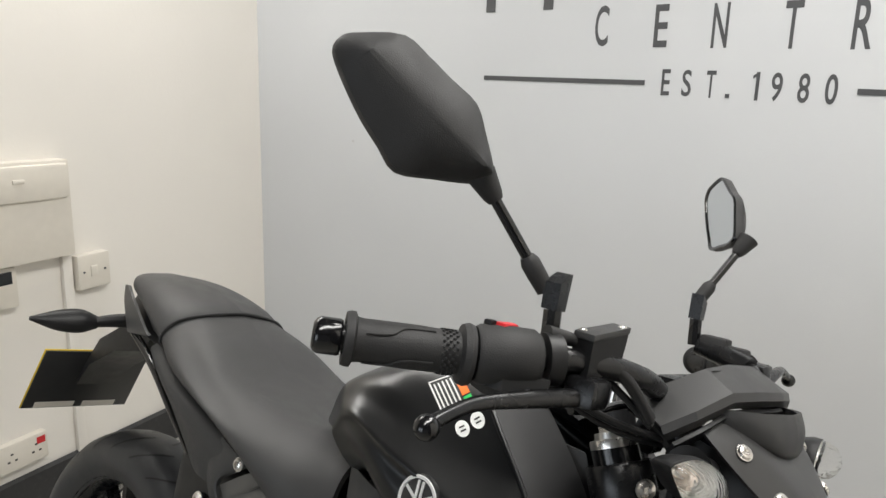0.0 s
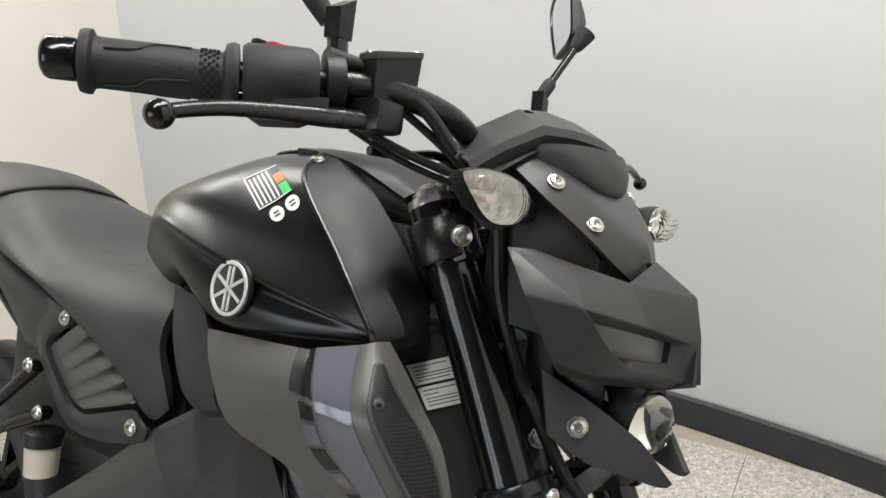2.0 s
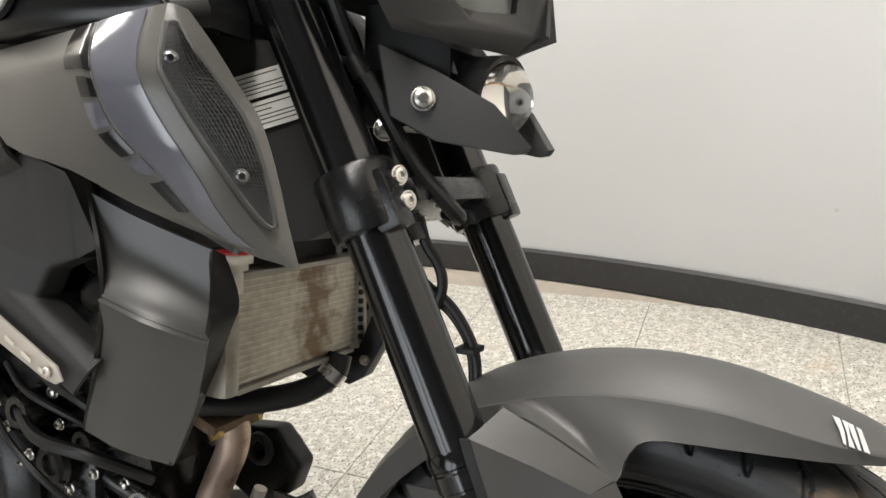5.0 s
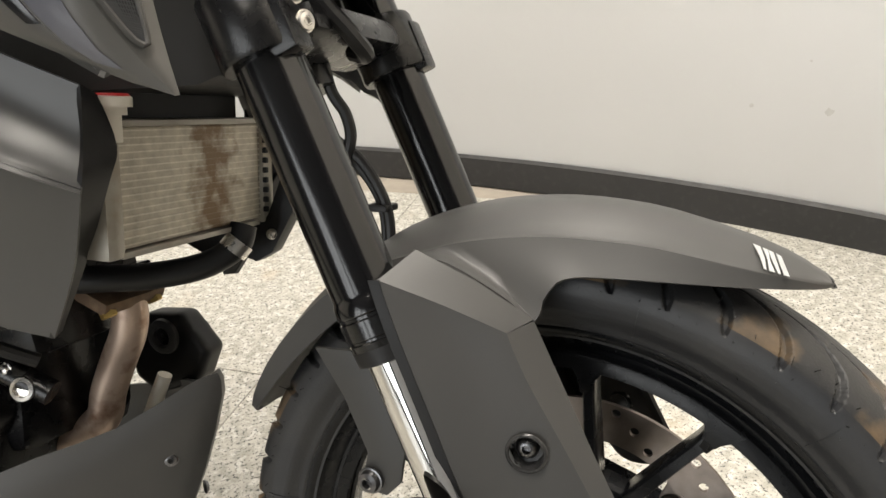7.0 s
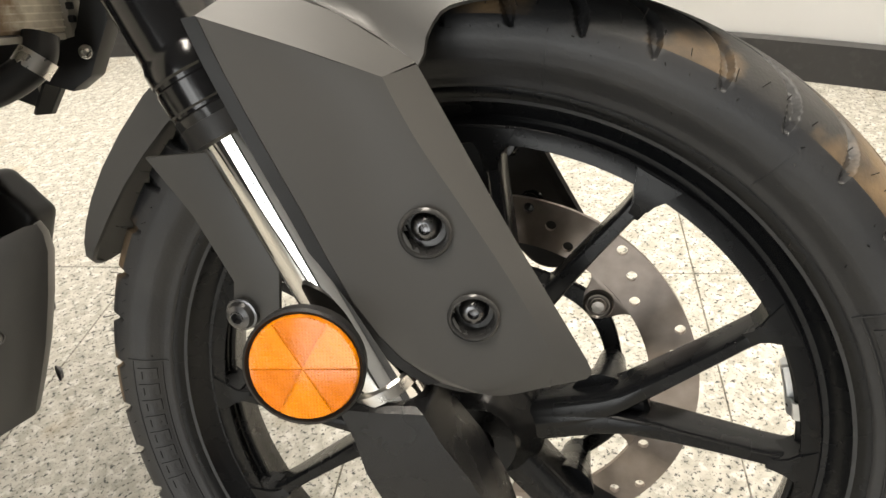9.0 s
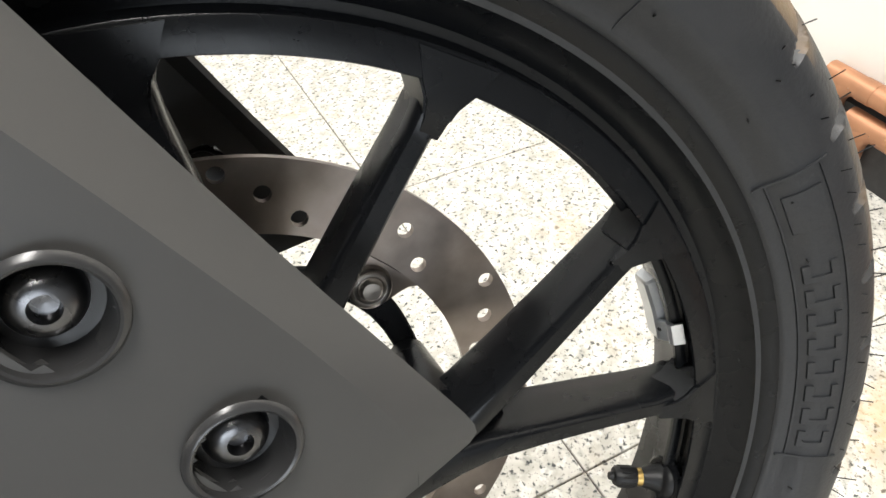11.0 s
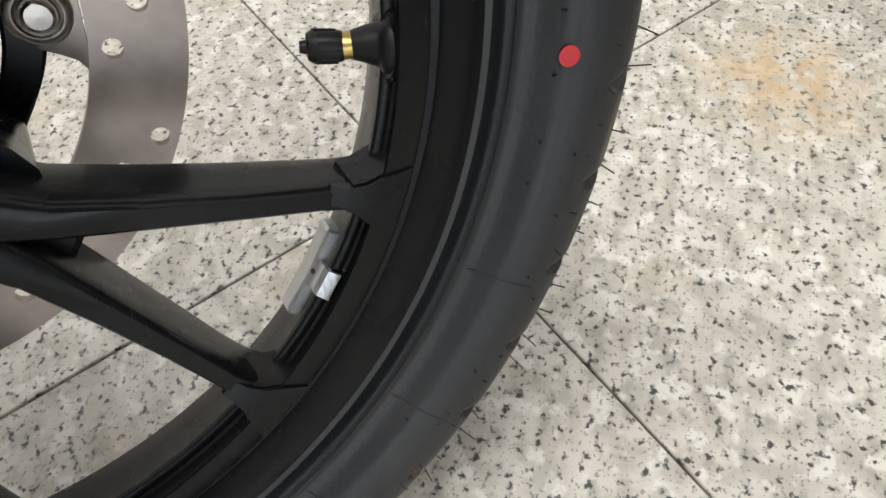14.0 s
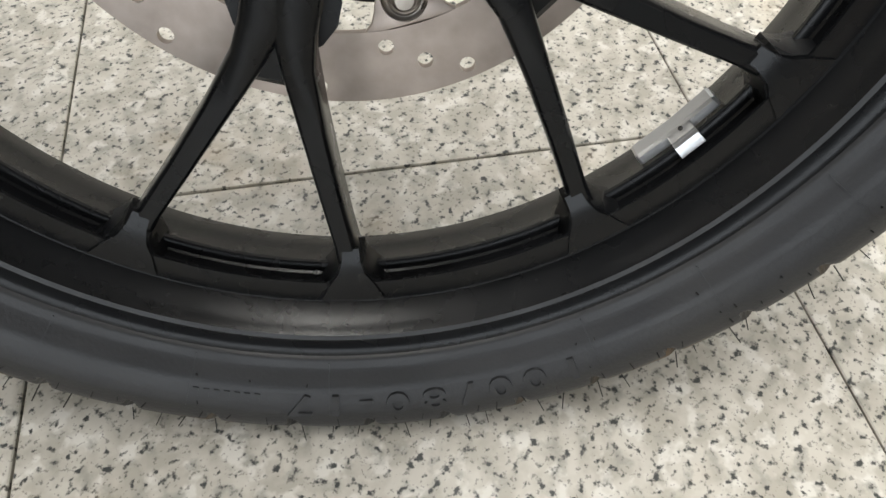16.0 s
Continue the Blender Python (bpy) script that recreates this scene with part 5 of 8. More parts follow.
# air scoop with mesh, grey band
def scoop(side):
    fl = (lambda rows: rows) if side > 0 else mirror
    face = [[V(-0.532, 0.188, 0.548), V(-0.393, 0.205, 0.558), V(-0.372, 0.203, 0.562), V(-0.335, 0.194, 0.571), V(-0.324, 0.187, 0.575)],
            [V(-0.518, 0.198, 0.535), V(-0.386, 0.218, 0.542), V(-0.360, 0.218, 0.543), V(-0.325, 0.211, 0.545), V(-0.312, 0.206, 0.546)],
            [V(-0.500, 0.207, 0.515), V(-0.379, 0.225, 0.526), V(-0.350, 0.226, 0.523), V(-0.316, 0.220, 0.521), V(-0.302, 0.216, 0.522)],
            [V(-0.465, 0.212, 0.475), V(-0.365, 0.220, 0.484), V(-0.338, 0.219, 0.489), V(-0.304, 0.214, 0.493), V(-0.290, 0.210, 0.496)],
            [V(-0.398, 0.210, 0.458), V(-0.333, 0.208, 0.455), V(-0.312, 0.206, 0.458), V(-0.285, 0.202, 0.459), V(-0.272, 0.198, 0.463)],
            [V(-0.344, 0.198, 0.434), V(-0.302, 0.193, 0.425), V(-0.288, 0.190, 0.423), V(-0.270, 0.184, 0.420), V(-0.257, 0.178, 0.427)],
            [V(-0.274, 0.176, 0.407), V(-0.265, 0.172, 0.403), V(-0.258, 0.168, 0.400), V(-0.248, 0.163, 0.397), V(-0.236, 0.157, 0.393)]]
    ob = part("air_scoop", sheet(fl(face), 0.004 * side, 3, 3), SCOOP, bike, "matt grey-black air scoop with glossy bands and a mesh insert", 50)
    front = [[V(-0.324, 0.187, 0.575), V(-0.322, 0.181, 0.575), V(-0.322, 0.170, 0.574)],
             [V(-0.312, 0.206, 0.546), V(-0.303, 0.196, 0.548), V(-0.299, 0.168, 0.547)],
             [V(-0.302, 0.216, 0.522), V(-0.290, 0.204, 0.522), V(-0.281, 0.166, 0.522)],
             [V(-0.290, 0.210, 0.496), V(-0.276, 0.196, 0.496), V(-0.263, 0.163, 0.497)],
             [V(-0.272, 0.198, 0.463), V(-0.262, 0.186, 0.463), V(-0.252, 0.159, 0.463)],
             [V(-0.257, 0.178, 0.427), V(-0.250, 0.170, 0.427), V(-0.242, 0.157, 0.423)],
             [V(-0.236, 0.157, 0.393), V(-0.235, 0.156, 0.3935), V(-0.234, 0.155, 0.394)]]
    part("scoop_front", sheet(fl(front), 0.004 * side, 2, 3), SCOOP, ob, angle=50)

    def on_front(a, b):
        return on_rows(front, a, b)
    MA = [(0.16, 0.52, 0.105), (0.09, 0.68, 0.22), (0.07, 0.80, 0.333), (0.09, 0.86, 0.50), (0.14, 0.86, 0.667), (0.22, 0.76, 0.78), (0.34, 0.66, 0.86)]
    mesh = [[on_front(a0 + (a1 - a0) * k / 4, b) + V(0.0016, 0.0016, 0) for k in range(5)] for a0, a1, b in MA]
    part("mesh_insert", sheet(fl(mesh), 0.002 * side, 1, 2), MESH, ob, "black woven mesh insert")
    rim = [r[0] for r in mesh] + [r[-1] for r in mesh[::-1]]
    part("mesh_rim", tube(fl([rim + rim[:1]])[0], 0.0022, 8, 2), MATT_GREY, ob)
    wire = bmesh.new()
    for i in range(60):
        t = i / 59 * (len(mesh) - 1.001)
        k, w = int(t), t - int(t)
        tube(fl([[p.lerp(q, w) + V(0.0007, 0.0009, 0) for p, q in zip(mesh[k], mesh[k + 1])]])[0], 0.00045, 3, 1, bm=wire)
    for j in range(17):
        k, w = min(int(j / 4), 3), j / 4 - min(int(j / 4), 3)
        tube(fl([[r[k].lerp(r[k + 1], w) + V(0.0007, 0.0009, 0) for r in mesh]])[0], 0.00045, 3, 2, bm=wire)
    tagged(part("wire_weave", wire, WIRE, ob), kind="stuff")
    for a, b in ((0.30, 0.27), (0.46, 0.70)):
        bolt(fl([[on_front(a, b) + V(0.002, 0.002, 0)]])[0][0], V(0.75, side * 0.65, 0), 0.0046, ob, 0.004, DARKBOLT)
    def band(a0, a1, b0, b1, m, nm, lift, lab=""):
        rows = []
        for k in range(13):
            b = b0 + (b1 - b0) * k / 12
            rows.append([on_rows(face, a0 + (a1 - a0) * q / 6, b) + V(0.0002, lift, 0.0002) for q in range(7)])
        return part(nm, sheet(fl(rows), 0.0003, 1, 1), m, ob, lab, 60)
    band(0.25, 0.485, 0.0, 0.34, STRIPE_DARK, "dark_band", 0.0009, "gloss black band")
    band(0.50, 0.76, 0.0, 0.93, BLADE_GREY, "graphite_band", 0.0009, "glossy graphite grey band")
    for b0, b1, m in ((0.365, 0.42, STRIPE_DARK), (0.44, 0.50, BLADE_GREY), (0.52, 0.60, STRIPE_DARK), (0.615, 0.68, BLADE_GREY), (0.70, 0.80, STRIPE_DARK)):
        band(0.30, 0.47, b0, b1, m, "band_mark", 0.0009)
    band(0.488, 0.497, 0.0, 0.93, SILVER, "pin_line", 0.0011, "thin silver line")


WIRE = mat("mesh_wire", (0.035, 0.035, 0.036), 0.45)
MESH = mat("mesh_black", (0.010, 0.010, 0.010), 0.6, vary=0.3, scale=500, bump=0.6, bscale=900)
scoop(1)
scoop(-1)

# radiator side covers
for side in (1, -1):
    fl = (lambda rows: rows) if side > 0 else mirror
    face = [[V(-0.431, 0.170, 0.441), V(-0.384, 0.158, 0.420), V(-0.330, 0.138, 0.398)],
            [V(-0.421, 0.172, 0.402), V(-0.376, 0.155, 0.384), V(-0.328, 0.137, 0.362)],
            [V(-0.412, 0.176, 0.377), V(-0.368, 0.162, 0.361), V(-0.326, 0.142, 0.342)],
            [V(-0.402, 0.182, 0.361), V(-0.361, 0.173, 0.346), V(-0.325, 0.148, 0.329)]]
    low = [face[-1], [V(-0.405, 0.1815, 0.355), V(-0.364, 0.1725, 0.340), V(-0.327, 0.1475, 0.323)], [V(-0.438, 0.161, 0.294), V(-0.398, 0.152, 0.281), V(-0.355, 0.132, 0.266)], [V(-0.476, 0.142, 0.226), V(-0.436, 0.136, 0.213), V(-0.392, 0.121, 0.203)]]
    bm = sheet(fl(face + low[1:]), 0.004 * side, 4, 5)
    cov = part("radiator_cover", bm, SATIN, bike, "satin black folded radiator side cover", 60)
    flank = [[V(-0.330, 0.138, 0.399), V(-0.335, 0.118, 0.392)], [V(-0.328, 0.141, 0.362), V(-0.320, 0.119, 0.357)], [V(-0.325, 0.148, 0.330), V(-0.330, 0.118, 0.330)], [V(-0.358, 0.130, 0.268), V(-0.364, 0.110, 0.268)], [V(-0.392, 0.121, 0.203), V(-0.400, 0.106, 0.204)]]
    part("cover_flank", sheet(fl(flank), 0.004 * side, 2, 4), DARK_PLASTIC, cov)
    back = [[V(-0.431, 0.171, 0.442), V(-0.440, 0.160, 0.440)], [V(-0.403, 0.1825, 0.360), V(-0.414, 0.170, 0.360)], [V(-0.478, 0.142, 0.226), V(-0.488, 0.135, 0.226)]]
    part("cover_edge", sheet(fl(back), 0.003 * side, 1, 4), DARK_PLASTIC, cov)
    bolt(V(-0.396, 0.112 * side, 0.228), V(0.7, 0.7 * side, 0), 0.0050, cov, 0.006)

# ---- radiator ----
bm = bmesh.new()
box(V(-0.358, -0.003, 0.3205), (0.022, 0.190, 0.096), 0.002, bm=bm)
rad = part("radiator", bm, RAD_FINS, bike, "dirty aluminium radiator with muddy fins")
for k in range(17):
    part("cooling_tube", box(V(-0.3475, -0.003, 0.2760 + 0.0056 * k), (0.003, 0.188, 0.0011), 0), RAD_TUBE, rad)
fold = bmesh.new()
for k in range(16):
    line = [V(-0.3478, -0.096 + 0.187 * q / 118, 0.2766 + 0.0056 * k + (0.0044 if q % 2 else 0.0)) for q in range(119)]
    for a, b in zip(line, line[1:]):
        fold.faces.new([fold.verts.new(p) for p in (a, b, b + V(-0.004, 0, 0), a + V(-0.004, 0, 0))])
tagged(part("fin_folds", fold, RAD_FINS, rad), kind="stuff")
part("top_rail", box(V(-0.355, 0.000, 0.3715), (0.030, 0.204, 0.005), 0.001), ALU, rad)
part("bottom_rail", box(V(-0.357, 0.003, 0.269), (0.030, 0.186, 0.005), 0.001), ALU, rad)
for r in (0.103, -0.106):
    part("side_tank", box(V(-0.357, r, 0.320), (0.034, 0.020, 0.108), 0.008), ALU, rad)
neck = part("filler_neck", lathe([(-0.02, 0.010), (0.000, 0.010), (0.000, 0.014), (0.006, 0.014), (0.006, 0.0)], V(-0.342, 0.104, 0.378), V(0, 0, 1), 24), BEIGE, rad, "pale plastic filler neck")
part("pressure_cap", lathe([(0.006, 0.018), (0.013, 0.018), (0.015, 0.015), (0.015, 0.0)], V(-0.342, 0.104, 0.378), V(0, 0, 1), 24), BEIGE, rad, "pale radiator cap")
part("cap_label", lathe([(0.0128, 0.0176), (0.0154, 0.0154), (0.0158, 0.0150), (0.0158, 0.0)], V(-0.342, 0.104, 0.378), V(0, 0, 1), 24), RED, rad, "red warning label")
part("lower_hose", tube([V(-0.480, 0.050, 0.222), V(-0.437, 0.030, 0.226), V(-0.405, 0.005, 0.226), V(-0.365, -0.025, 0.234), V(-0.340, -0.046, 0.252), V(-0.337, -0.055, 0.272)], 0.0130, 14, 6), HOSE, rad, "black rubber coolant hose")
part("hose_clip", tube([V(-0.344, -0.044, 0.247), V(-0.338, -0.050, 0.257)], 0.0148, 16, 1), STEEL, rad)
part("lower_bracket", plate([V(-0.385, -0.100, 0.245), V(-0.340, -0.100, 0.275), V(-0.322, -0.100, 0.320), V(-0.310, -0.100, 0.318), V(-0.310, -0.100, 0.280), V(-0.335, -0.100, 0.236), V(-0.355, -0.100, 0.224), V(-0.385, -0.100, 0.232)], V(0, -0.02, 0), 0.002), DARK_PLASTIC, rad)
bolt(V(-0.334, -0.099, 0.256), V(0.3, 1, 0), 0.005, rad)
for k in range(9):
    part("tank_bead", box(V(-0.340, -0.0985, 0.282 + 0.010 * k), (0.005, 0.005, 0.006), 0.0015), DARK_PLASTIC, rad)

# dark panel added so the gap above the radiator stays dark
part("radiator_shroud", loft([[V(f, r * 0.096, u) for r, u in ((1, 0.372), (1, 0.420), (-1, 0.420), (-1, 0.372))] for f in (-0.43, -0.372)]), DARK_PLASTIC, rad, "dark filler added in the gap above the radiator")
# label box behind the right fork leg
airbox = part("air_duct", loft([[V(f, r * w, u) for r, u in ((1, u0), (1, u1), (-1, u1), (-1, u0))] for f, w, u0, u1 in ((-0.46, 0.135, 0.390, 0.578), (-0.400, 0.119, 0.392, 0.576), (-0.355, 0.090, 0.396, 0.572), (-0.300, 0.0545, 0.402, 0.568), (-0.290, 0.040, 0.410, 0.565))]), PLASTIC, bike, "dark plastic duct behind the fork")


def label(c0, ex, ey, name):
    c0, ex, ey = Vector(c0), Vector(ex), Vector(ey)
    n = ex.cross(ey).normalized()
    if n.y > 0:
        n = -n
    lb = part(name, plate([c0, c0 + ex, c0 + ex + ey, c0 + ey], n * 0.0008, 0), LABEL_W, bike, "white data label with rows of dark print")
    for k, (y, x1) in enumerate(((0.14, 0.75), (0.32, 0.35), (0.50, 0.92), (0.64, 0.9), (0.80, 0.7))):
        q = [c0 + ex * x + ey * yy + n * 0.0009 for x, yy in ((0.07, y), (x1, y), (x1, y + 0.04), (0.07, y + 0.04))]
        part("print_row", plate(q, n * 0.0002, 0), PRINT, lb)


label(V(-0.3545, 0.0925, 0.537), V(0.041, -0.0265, 0.017), V(0.010, -0.0064, -0.0185), "data_label")
label(V(-0.3430, 0.0851, 0.516), V(0.041, -0.0265, 0.017), V(0.010, -0.0064, -0.0205), "data_label")
part("duct_plate", plate([V(-0.418, 0.088, 0.676), V(-0.372, 0.086, 0.673), V(-0.348, 0.070, 0.590), V(-0.352, 0.066, 0.572), V(-0.380, 0.072, 0.570)], V(-0.004, -0.003, 0), 0.001), PLASTIC, bike, "textured black duct plate")
# dark block added to keep the gap between tank and scoop dark
part("inner_cover", box(V(-0.500, 0.0, 0.535), (0.22, 0.300, 0.07), 0.015), DARK_PLASTIC, bike, "dark filler added in the gap under the tank")
# ---- seat ----
SEAT_TOP = [[V(-0.690, 0.0, 0.569), V(-0.735, 0.0, 0.565), V(-0.82, 0.0, 0.565), V(-0.93, 0.0, 0.588), V(-1.03, 0.0, 0.632), V(-1.106, 0.0, 0.660)],
            [V(-0.680, 0.070, 0.569), V(-0.735, 0.080, 0.567), V(-0.82, 0.095, 0.569), V(-0.93, 0.104, 0.583), V(-1.03, 0.095, 0.624), V(-1.116, 0.072, 0.651)],
            [V(-0.668, 0.125, 0.545), V(-0.730, 0.135, 0.547), V(-0.82, 0.148, 0.549), V(-0.93, 0.148, 0.561), V(-1.04, 0.132, 0.602), V(-1.130, 0.108, 0.636)]]
SEAT_SIDE = [[V(-0.655, 0.150, 0.505), V(-0.700, 0.160, 0.507), V(-0.79, 0.166, 0.522), V(-0.92, 0.164, 0.550), V(-1.05, 0.150, 0.588), V(-1.136, 0.126, 0.618)],
             [V(-0.640, 0.150, 0.462), V(-0.680, 0.155, 0.452), V(-0.77, 0.160, 0.490), V(-0.90, 0.160, 0.536), V(-1.05, 0.150, 0.574), V(-1.138, 0.129, 0.604)],
             [V(-0.640, 0.140, 0.430), V(-0.668, 0.146, 0.415), V(-0.745, 0.150, 0.466), V(-0.88, 0.150, 0.524), V(-1.05, 0.138, 0.562), V(-1.138, 0.120, 0.594)]]
SEAT_ROWS = SEAT_TOP + SEAT_SIDE
seat = part("rider_seat", both(SEAT_ROWS, 0.012, 5, 5, bmesh.new()), SEAT, bike, "black vinyl rider seat", 60)
PIL = [[V(-1.110, 0.0, 0.660), V(-1.116, 0.0, 0.667), V(-1.15, 0.0, 0.679), V(-1.22, 0.0, 0.690), V(-1.30, 0.0, 0.693), V(-1.38, 0.0, 0.688), V(-1.405, 0.0, 0.672)],
       [V(-1.120, 0.070, 0.650), V(-1.126, 0.070, 0.658), V(-1.16, 0.072, 0.670), V(-1.23, 0.070, 0.682), V(-1.30, 0.066, 0.687), V(-1.365, 0.060, 0.683), V(-1.388, 0.056, 0.668)],
       [V(-1.134, 0.107, 0.634), V(-1.140, 0.109, 0.641), V(-1.17, 0.110, 0.651), V(-1.23, 0.105, 0.663), V(-1.29, 0.097, 0.670), V(-1.335, 0.089, 0.669), V(-1.350, 0.082, 0.658)],
       [V(-1.140, 0.124, 0.614), V(-1.146, 0.127, 0.618), V(-1.16, 0.127, 0.622), V(-1.19, 0.123, 0.628), V(-1.22, 0.117, 0.635), V(-1.25, 0.110, 0.640), V(-1.264, 0.102, 0.638)],
       [V(-1.142, 0.122, 0.598), V(-1.146, 0.124, 0.600), V(-1.15, 0.123, 0.602), V(-1.16, 0.121, 0.604), V(-1.175, 0.118, 0.606), V(-1.19, 0.114, 0.608), V(-1.195, 0.112, 0.606)]]
part("pillion_seat", both(PIL, 0.012, 5, 5, bmesh.new()), SEAT, bike, "black vinyl pillion seat raised behind the rider seat", 60)
# dark core added to hide the wall seen through the tail gap
part("seat_base", loft([[V(f, w, u0), V(f, w * 0.8, u1), V(f, -w * 0.8, u1), V(f, -w, u0)] for f, w, u0, u1 in ((-1.06, 0.118, 0.545, 0.600), (-1.15, 0.112, 0.580, 0.640), (-1.26, 0.100, 0.592, 0.655), (-1.345, 0.078, 0.610, 0.655), (-1.385, 0.055, 0.630, 0.655))]), DARK_PLASTIC, bike, "dark filler added under the pillion seat")
part("seat_piping", tube([V(f, r, u) for f, r, u in ((-1.140, 0.129, 0.600), (-1.138, 0.129, 0.615), (-1.132, 0.111, 0.638), (-1.118, 0.072, 0.653), (-1.108, 0.0, 0.663), (-1.118, -0.072, 0.653), (-1.132, -0.111, 0.638), (-1.138, -0.129, 0.615))], 0.0032, 8, 4), HOSE, bike, "black piping between the seats")
# dark block added so no bright floor shows through below the seat
part("under_seat_box", box(V(-0.84, 0.0, 0.40), (0.40, 0.24, 0.16), 0.03), DARK_PLASTIC, bike, "dark filler added under the seat")
tail = [[V(-1.378, 0.084, 0.657), V(-1.350, 0.093, 0.660), V(-1.328, 0.101, 0.655)], [V(-1.350, 0.095, 0.630), V(-1.310, 0.106, 0.632), V(-1.268, 0.115, 0.634)], [V(-1.302, 0.106, 0.592), V(-1.250, 0.118, 0.598), V(-1.195, 0.129, 0.606)], [V(-1.292, 0.107, 0.582), V(-1.240, 0.118, 0.590), V(-1.182, 0.128, 0.600)]]
part("tail_cover", both(tail, 0.005, 4, 4, bmesh.new()), MATT_GREY, bike, "dark grey tail cover", 50)
SIDE = [[V(-1.185, 0.108, 0.588), V(-1.12, 0.114, 0.578), V(-1.05, 0.122, 0.562), V(-0.945, 0.130, 0.540), V(-0.830, 0.134, 0.522)],
        [V(-1.175, 0.122, 0.576), V(-1.11, 0.138, 0.556), V(-1.04, 0.149, 0.538), V(-0.945, 0.154, 0.521), V(-0.832, 0.154, 0.503)],
        [V(-1.115, 0.122, 0.536), V(-1.07, 0.132, 0.518), V(-1.01, 0.142, 0.500), V(-0.945, 0.150, 0.485), V(-0.868, 0.152, 0.475)],
        [V(-1.020, 0.118, 0.466), V(-1.00, 0.126, 0.458), V(-0.975, 0.134, 0.450), V(-0.945, 0.142, 0.446), V(-0.890, 0.148, 0.448)]]
for side in (1, -1):
    fl = (lambda rows: rows) if side > 0 else mirror
    sc = part("tail_side_cover", sheet(fl(SIDE), 0.004 * side, 5, 4), PLASTIC, bike, "textured black tail side cover", 50)
    part("tail_rail", tube([V(-1.300, side * 0.098, 0.590), V(-1.235, side * 0.106, 0.572), V(-1.165, side * 0.112, 0.545), V(-1.090, side * 0.114, 0.500), V(-1.010, side * 0.112, 0.448)], [0.007, 0.008, 0.008, 0.008, 0.007], 12, 4), FORK, sc, "glossy black tail rail")
    band = [[V(-0.891, 0.152, 0.522), V(-0.837, 0.159, 0.513), V(-0.818, 0.151, 0.504)], [V(-0.910, 0.152, 0.478), V(-0.867, 0.159, 0.482), V(-0.843, 0.151, 0.487)], [V(-0.900, 0.152, 0.444), V(-0.877, 0.159, 0.454), V(-0.875, 0.151, 0.458)], [V(-0.867, 0.152, 0.409), V(-0.839, 0.159, 0.416), V(-0.840, 0.151, 0.416)], [V(-0.824, 0.152, 0.369), V(-0.799, 0.159, 0.383), V(-0.796, 0.151, 0.390)], [V(-0.759, 0.152, 0.365), V(-0.742, 0.159, 0.387), V(-0.745, 0.151, 0.402)], [V(-0.697, 0.152, 0.377), V(-0.678, 0.159, 0.400), V(-0.691, 0.151, 0.419)], [V(-0.665, 0.152, 0.388), V(-0.650, 0.159, 0.407), V(-0.674, 0.151, 0.414)]]
    part("side_cover_rim", sheet(fl(band), 0.004 * side, 3, 4), PLASTIC, sc)
    ribs_upper = [[V(-0.876, 0.150, 0.457), V(-0.831, 0.152, 0.487), V(-0.805, 0.154, 0.502), V(-0.800, 0.151, 0.509)], [V(-0.864, 0.150, 0.444), V(-0.814, 0.152, 0.474), V(-0.786, 0.154, 0.491), V(-0.780, 0.151, 0.497)], [V(-0.860, 0.150, 0.438), V(-0.814, 0.148, 0.468), V(-0.795, 0.145, 0.483), V(-0.787, 0.142, 0.490)], [V(-0.848, 0.150, 0.427), V(-0.793, 0.152, 0.459), V(-0.763, 0.154, 0.476), V(-0.755, 0.151, 0.483)], [V(-0.844, 0.150, 0.422), V(-0.793, 0.148, 0.454), V(-0.771, 0.145, 0.469), V(-0.763, 0.142, 0.476)], [V(-0.831, 0.150, 0.412), V(-0.772, 0.152, 0.444), V(-0.740, 0.154, 0.460), V(-0.731, 0.151, 0.467)]]
    ribs_lower = [[V(-0.826, 0.150, 0.407), V(-0.772, 0.148, 0.437), V(-0.748, 0.145, 0.452), V(-0.738, 0.142, 0.459)], [V(-0.813, 0.150, 0.401), V(-0.752, 0.152, 0.429), V(-0.719, 0.154, 0.444), V(-0.709, 0.151, 0.450)], [V(-0.809, 0.150, 0.399), V(-0.752, 0.148, 0.424), V(-0.727, 0.145, 0.435), V(-0.717, 0.142, 0.441)], [V(-0.795, 0.150, 0.396), V(-0.734, 0.152, 0.417), V(-0.701, 0.154, 0.429), V(-0.692, 0.151, 0.433)], [V(-0.790, 0.150, 0.395), V(-0.729, 0.152, 0.414), V(-0.697, 0.154, 0.425), V(-0.687, 0.151, 0.428)]]
    ribs = ribs_upper + ribs_lower
    part("ribbed_panel", sheet(fl(ribs), 0.004 * side, 4, 3), SCOOP, sc, "dark ribbed panel under the seat")
    for f, r, u in ((-0.833, 0.159, 0.503), (-0.678, 0.160, 0.403)):
        bolt(V(f, side * r, u), V(0, side, 0.1), 0.0085, sc, 0.005)
    # knee panel between seat and tank
    knee = [[V(-0.628, 0.158, 0.580), V(-0.590, 0.176, 0.578), V(-0.552, 0.182, 0.572)], [V(-0.618, 0.162, 0.520), V(-0.570, 0.182, 0.524), V(-0.524, 0.186, 0.526)], [V(-0.600, 0.158, 0.466), V(-0.560, 0.176, 0.466), V(-0.518, 0.182, 0.476)], [V(-0.590, 0.146, 0.450), V(-0.556, 0.160, 0.448), V(-0.516, 0.166, 0.458)]]
    part("knee_panel", sheet(fl(knee), 0.004 * side, 4, 4), PLASTIC, bike, "black plastic knee panel", 50)

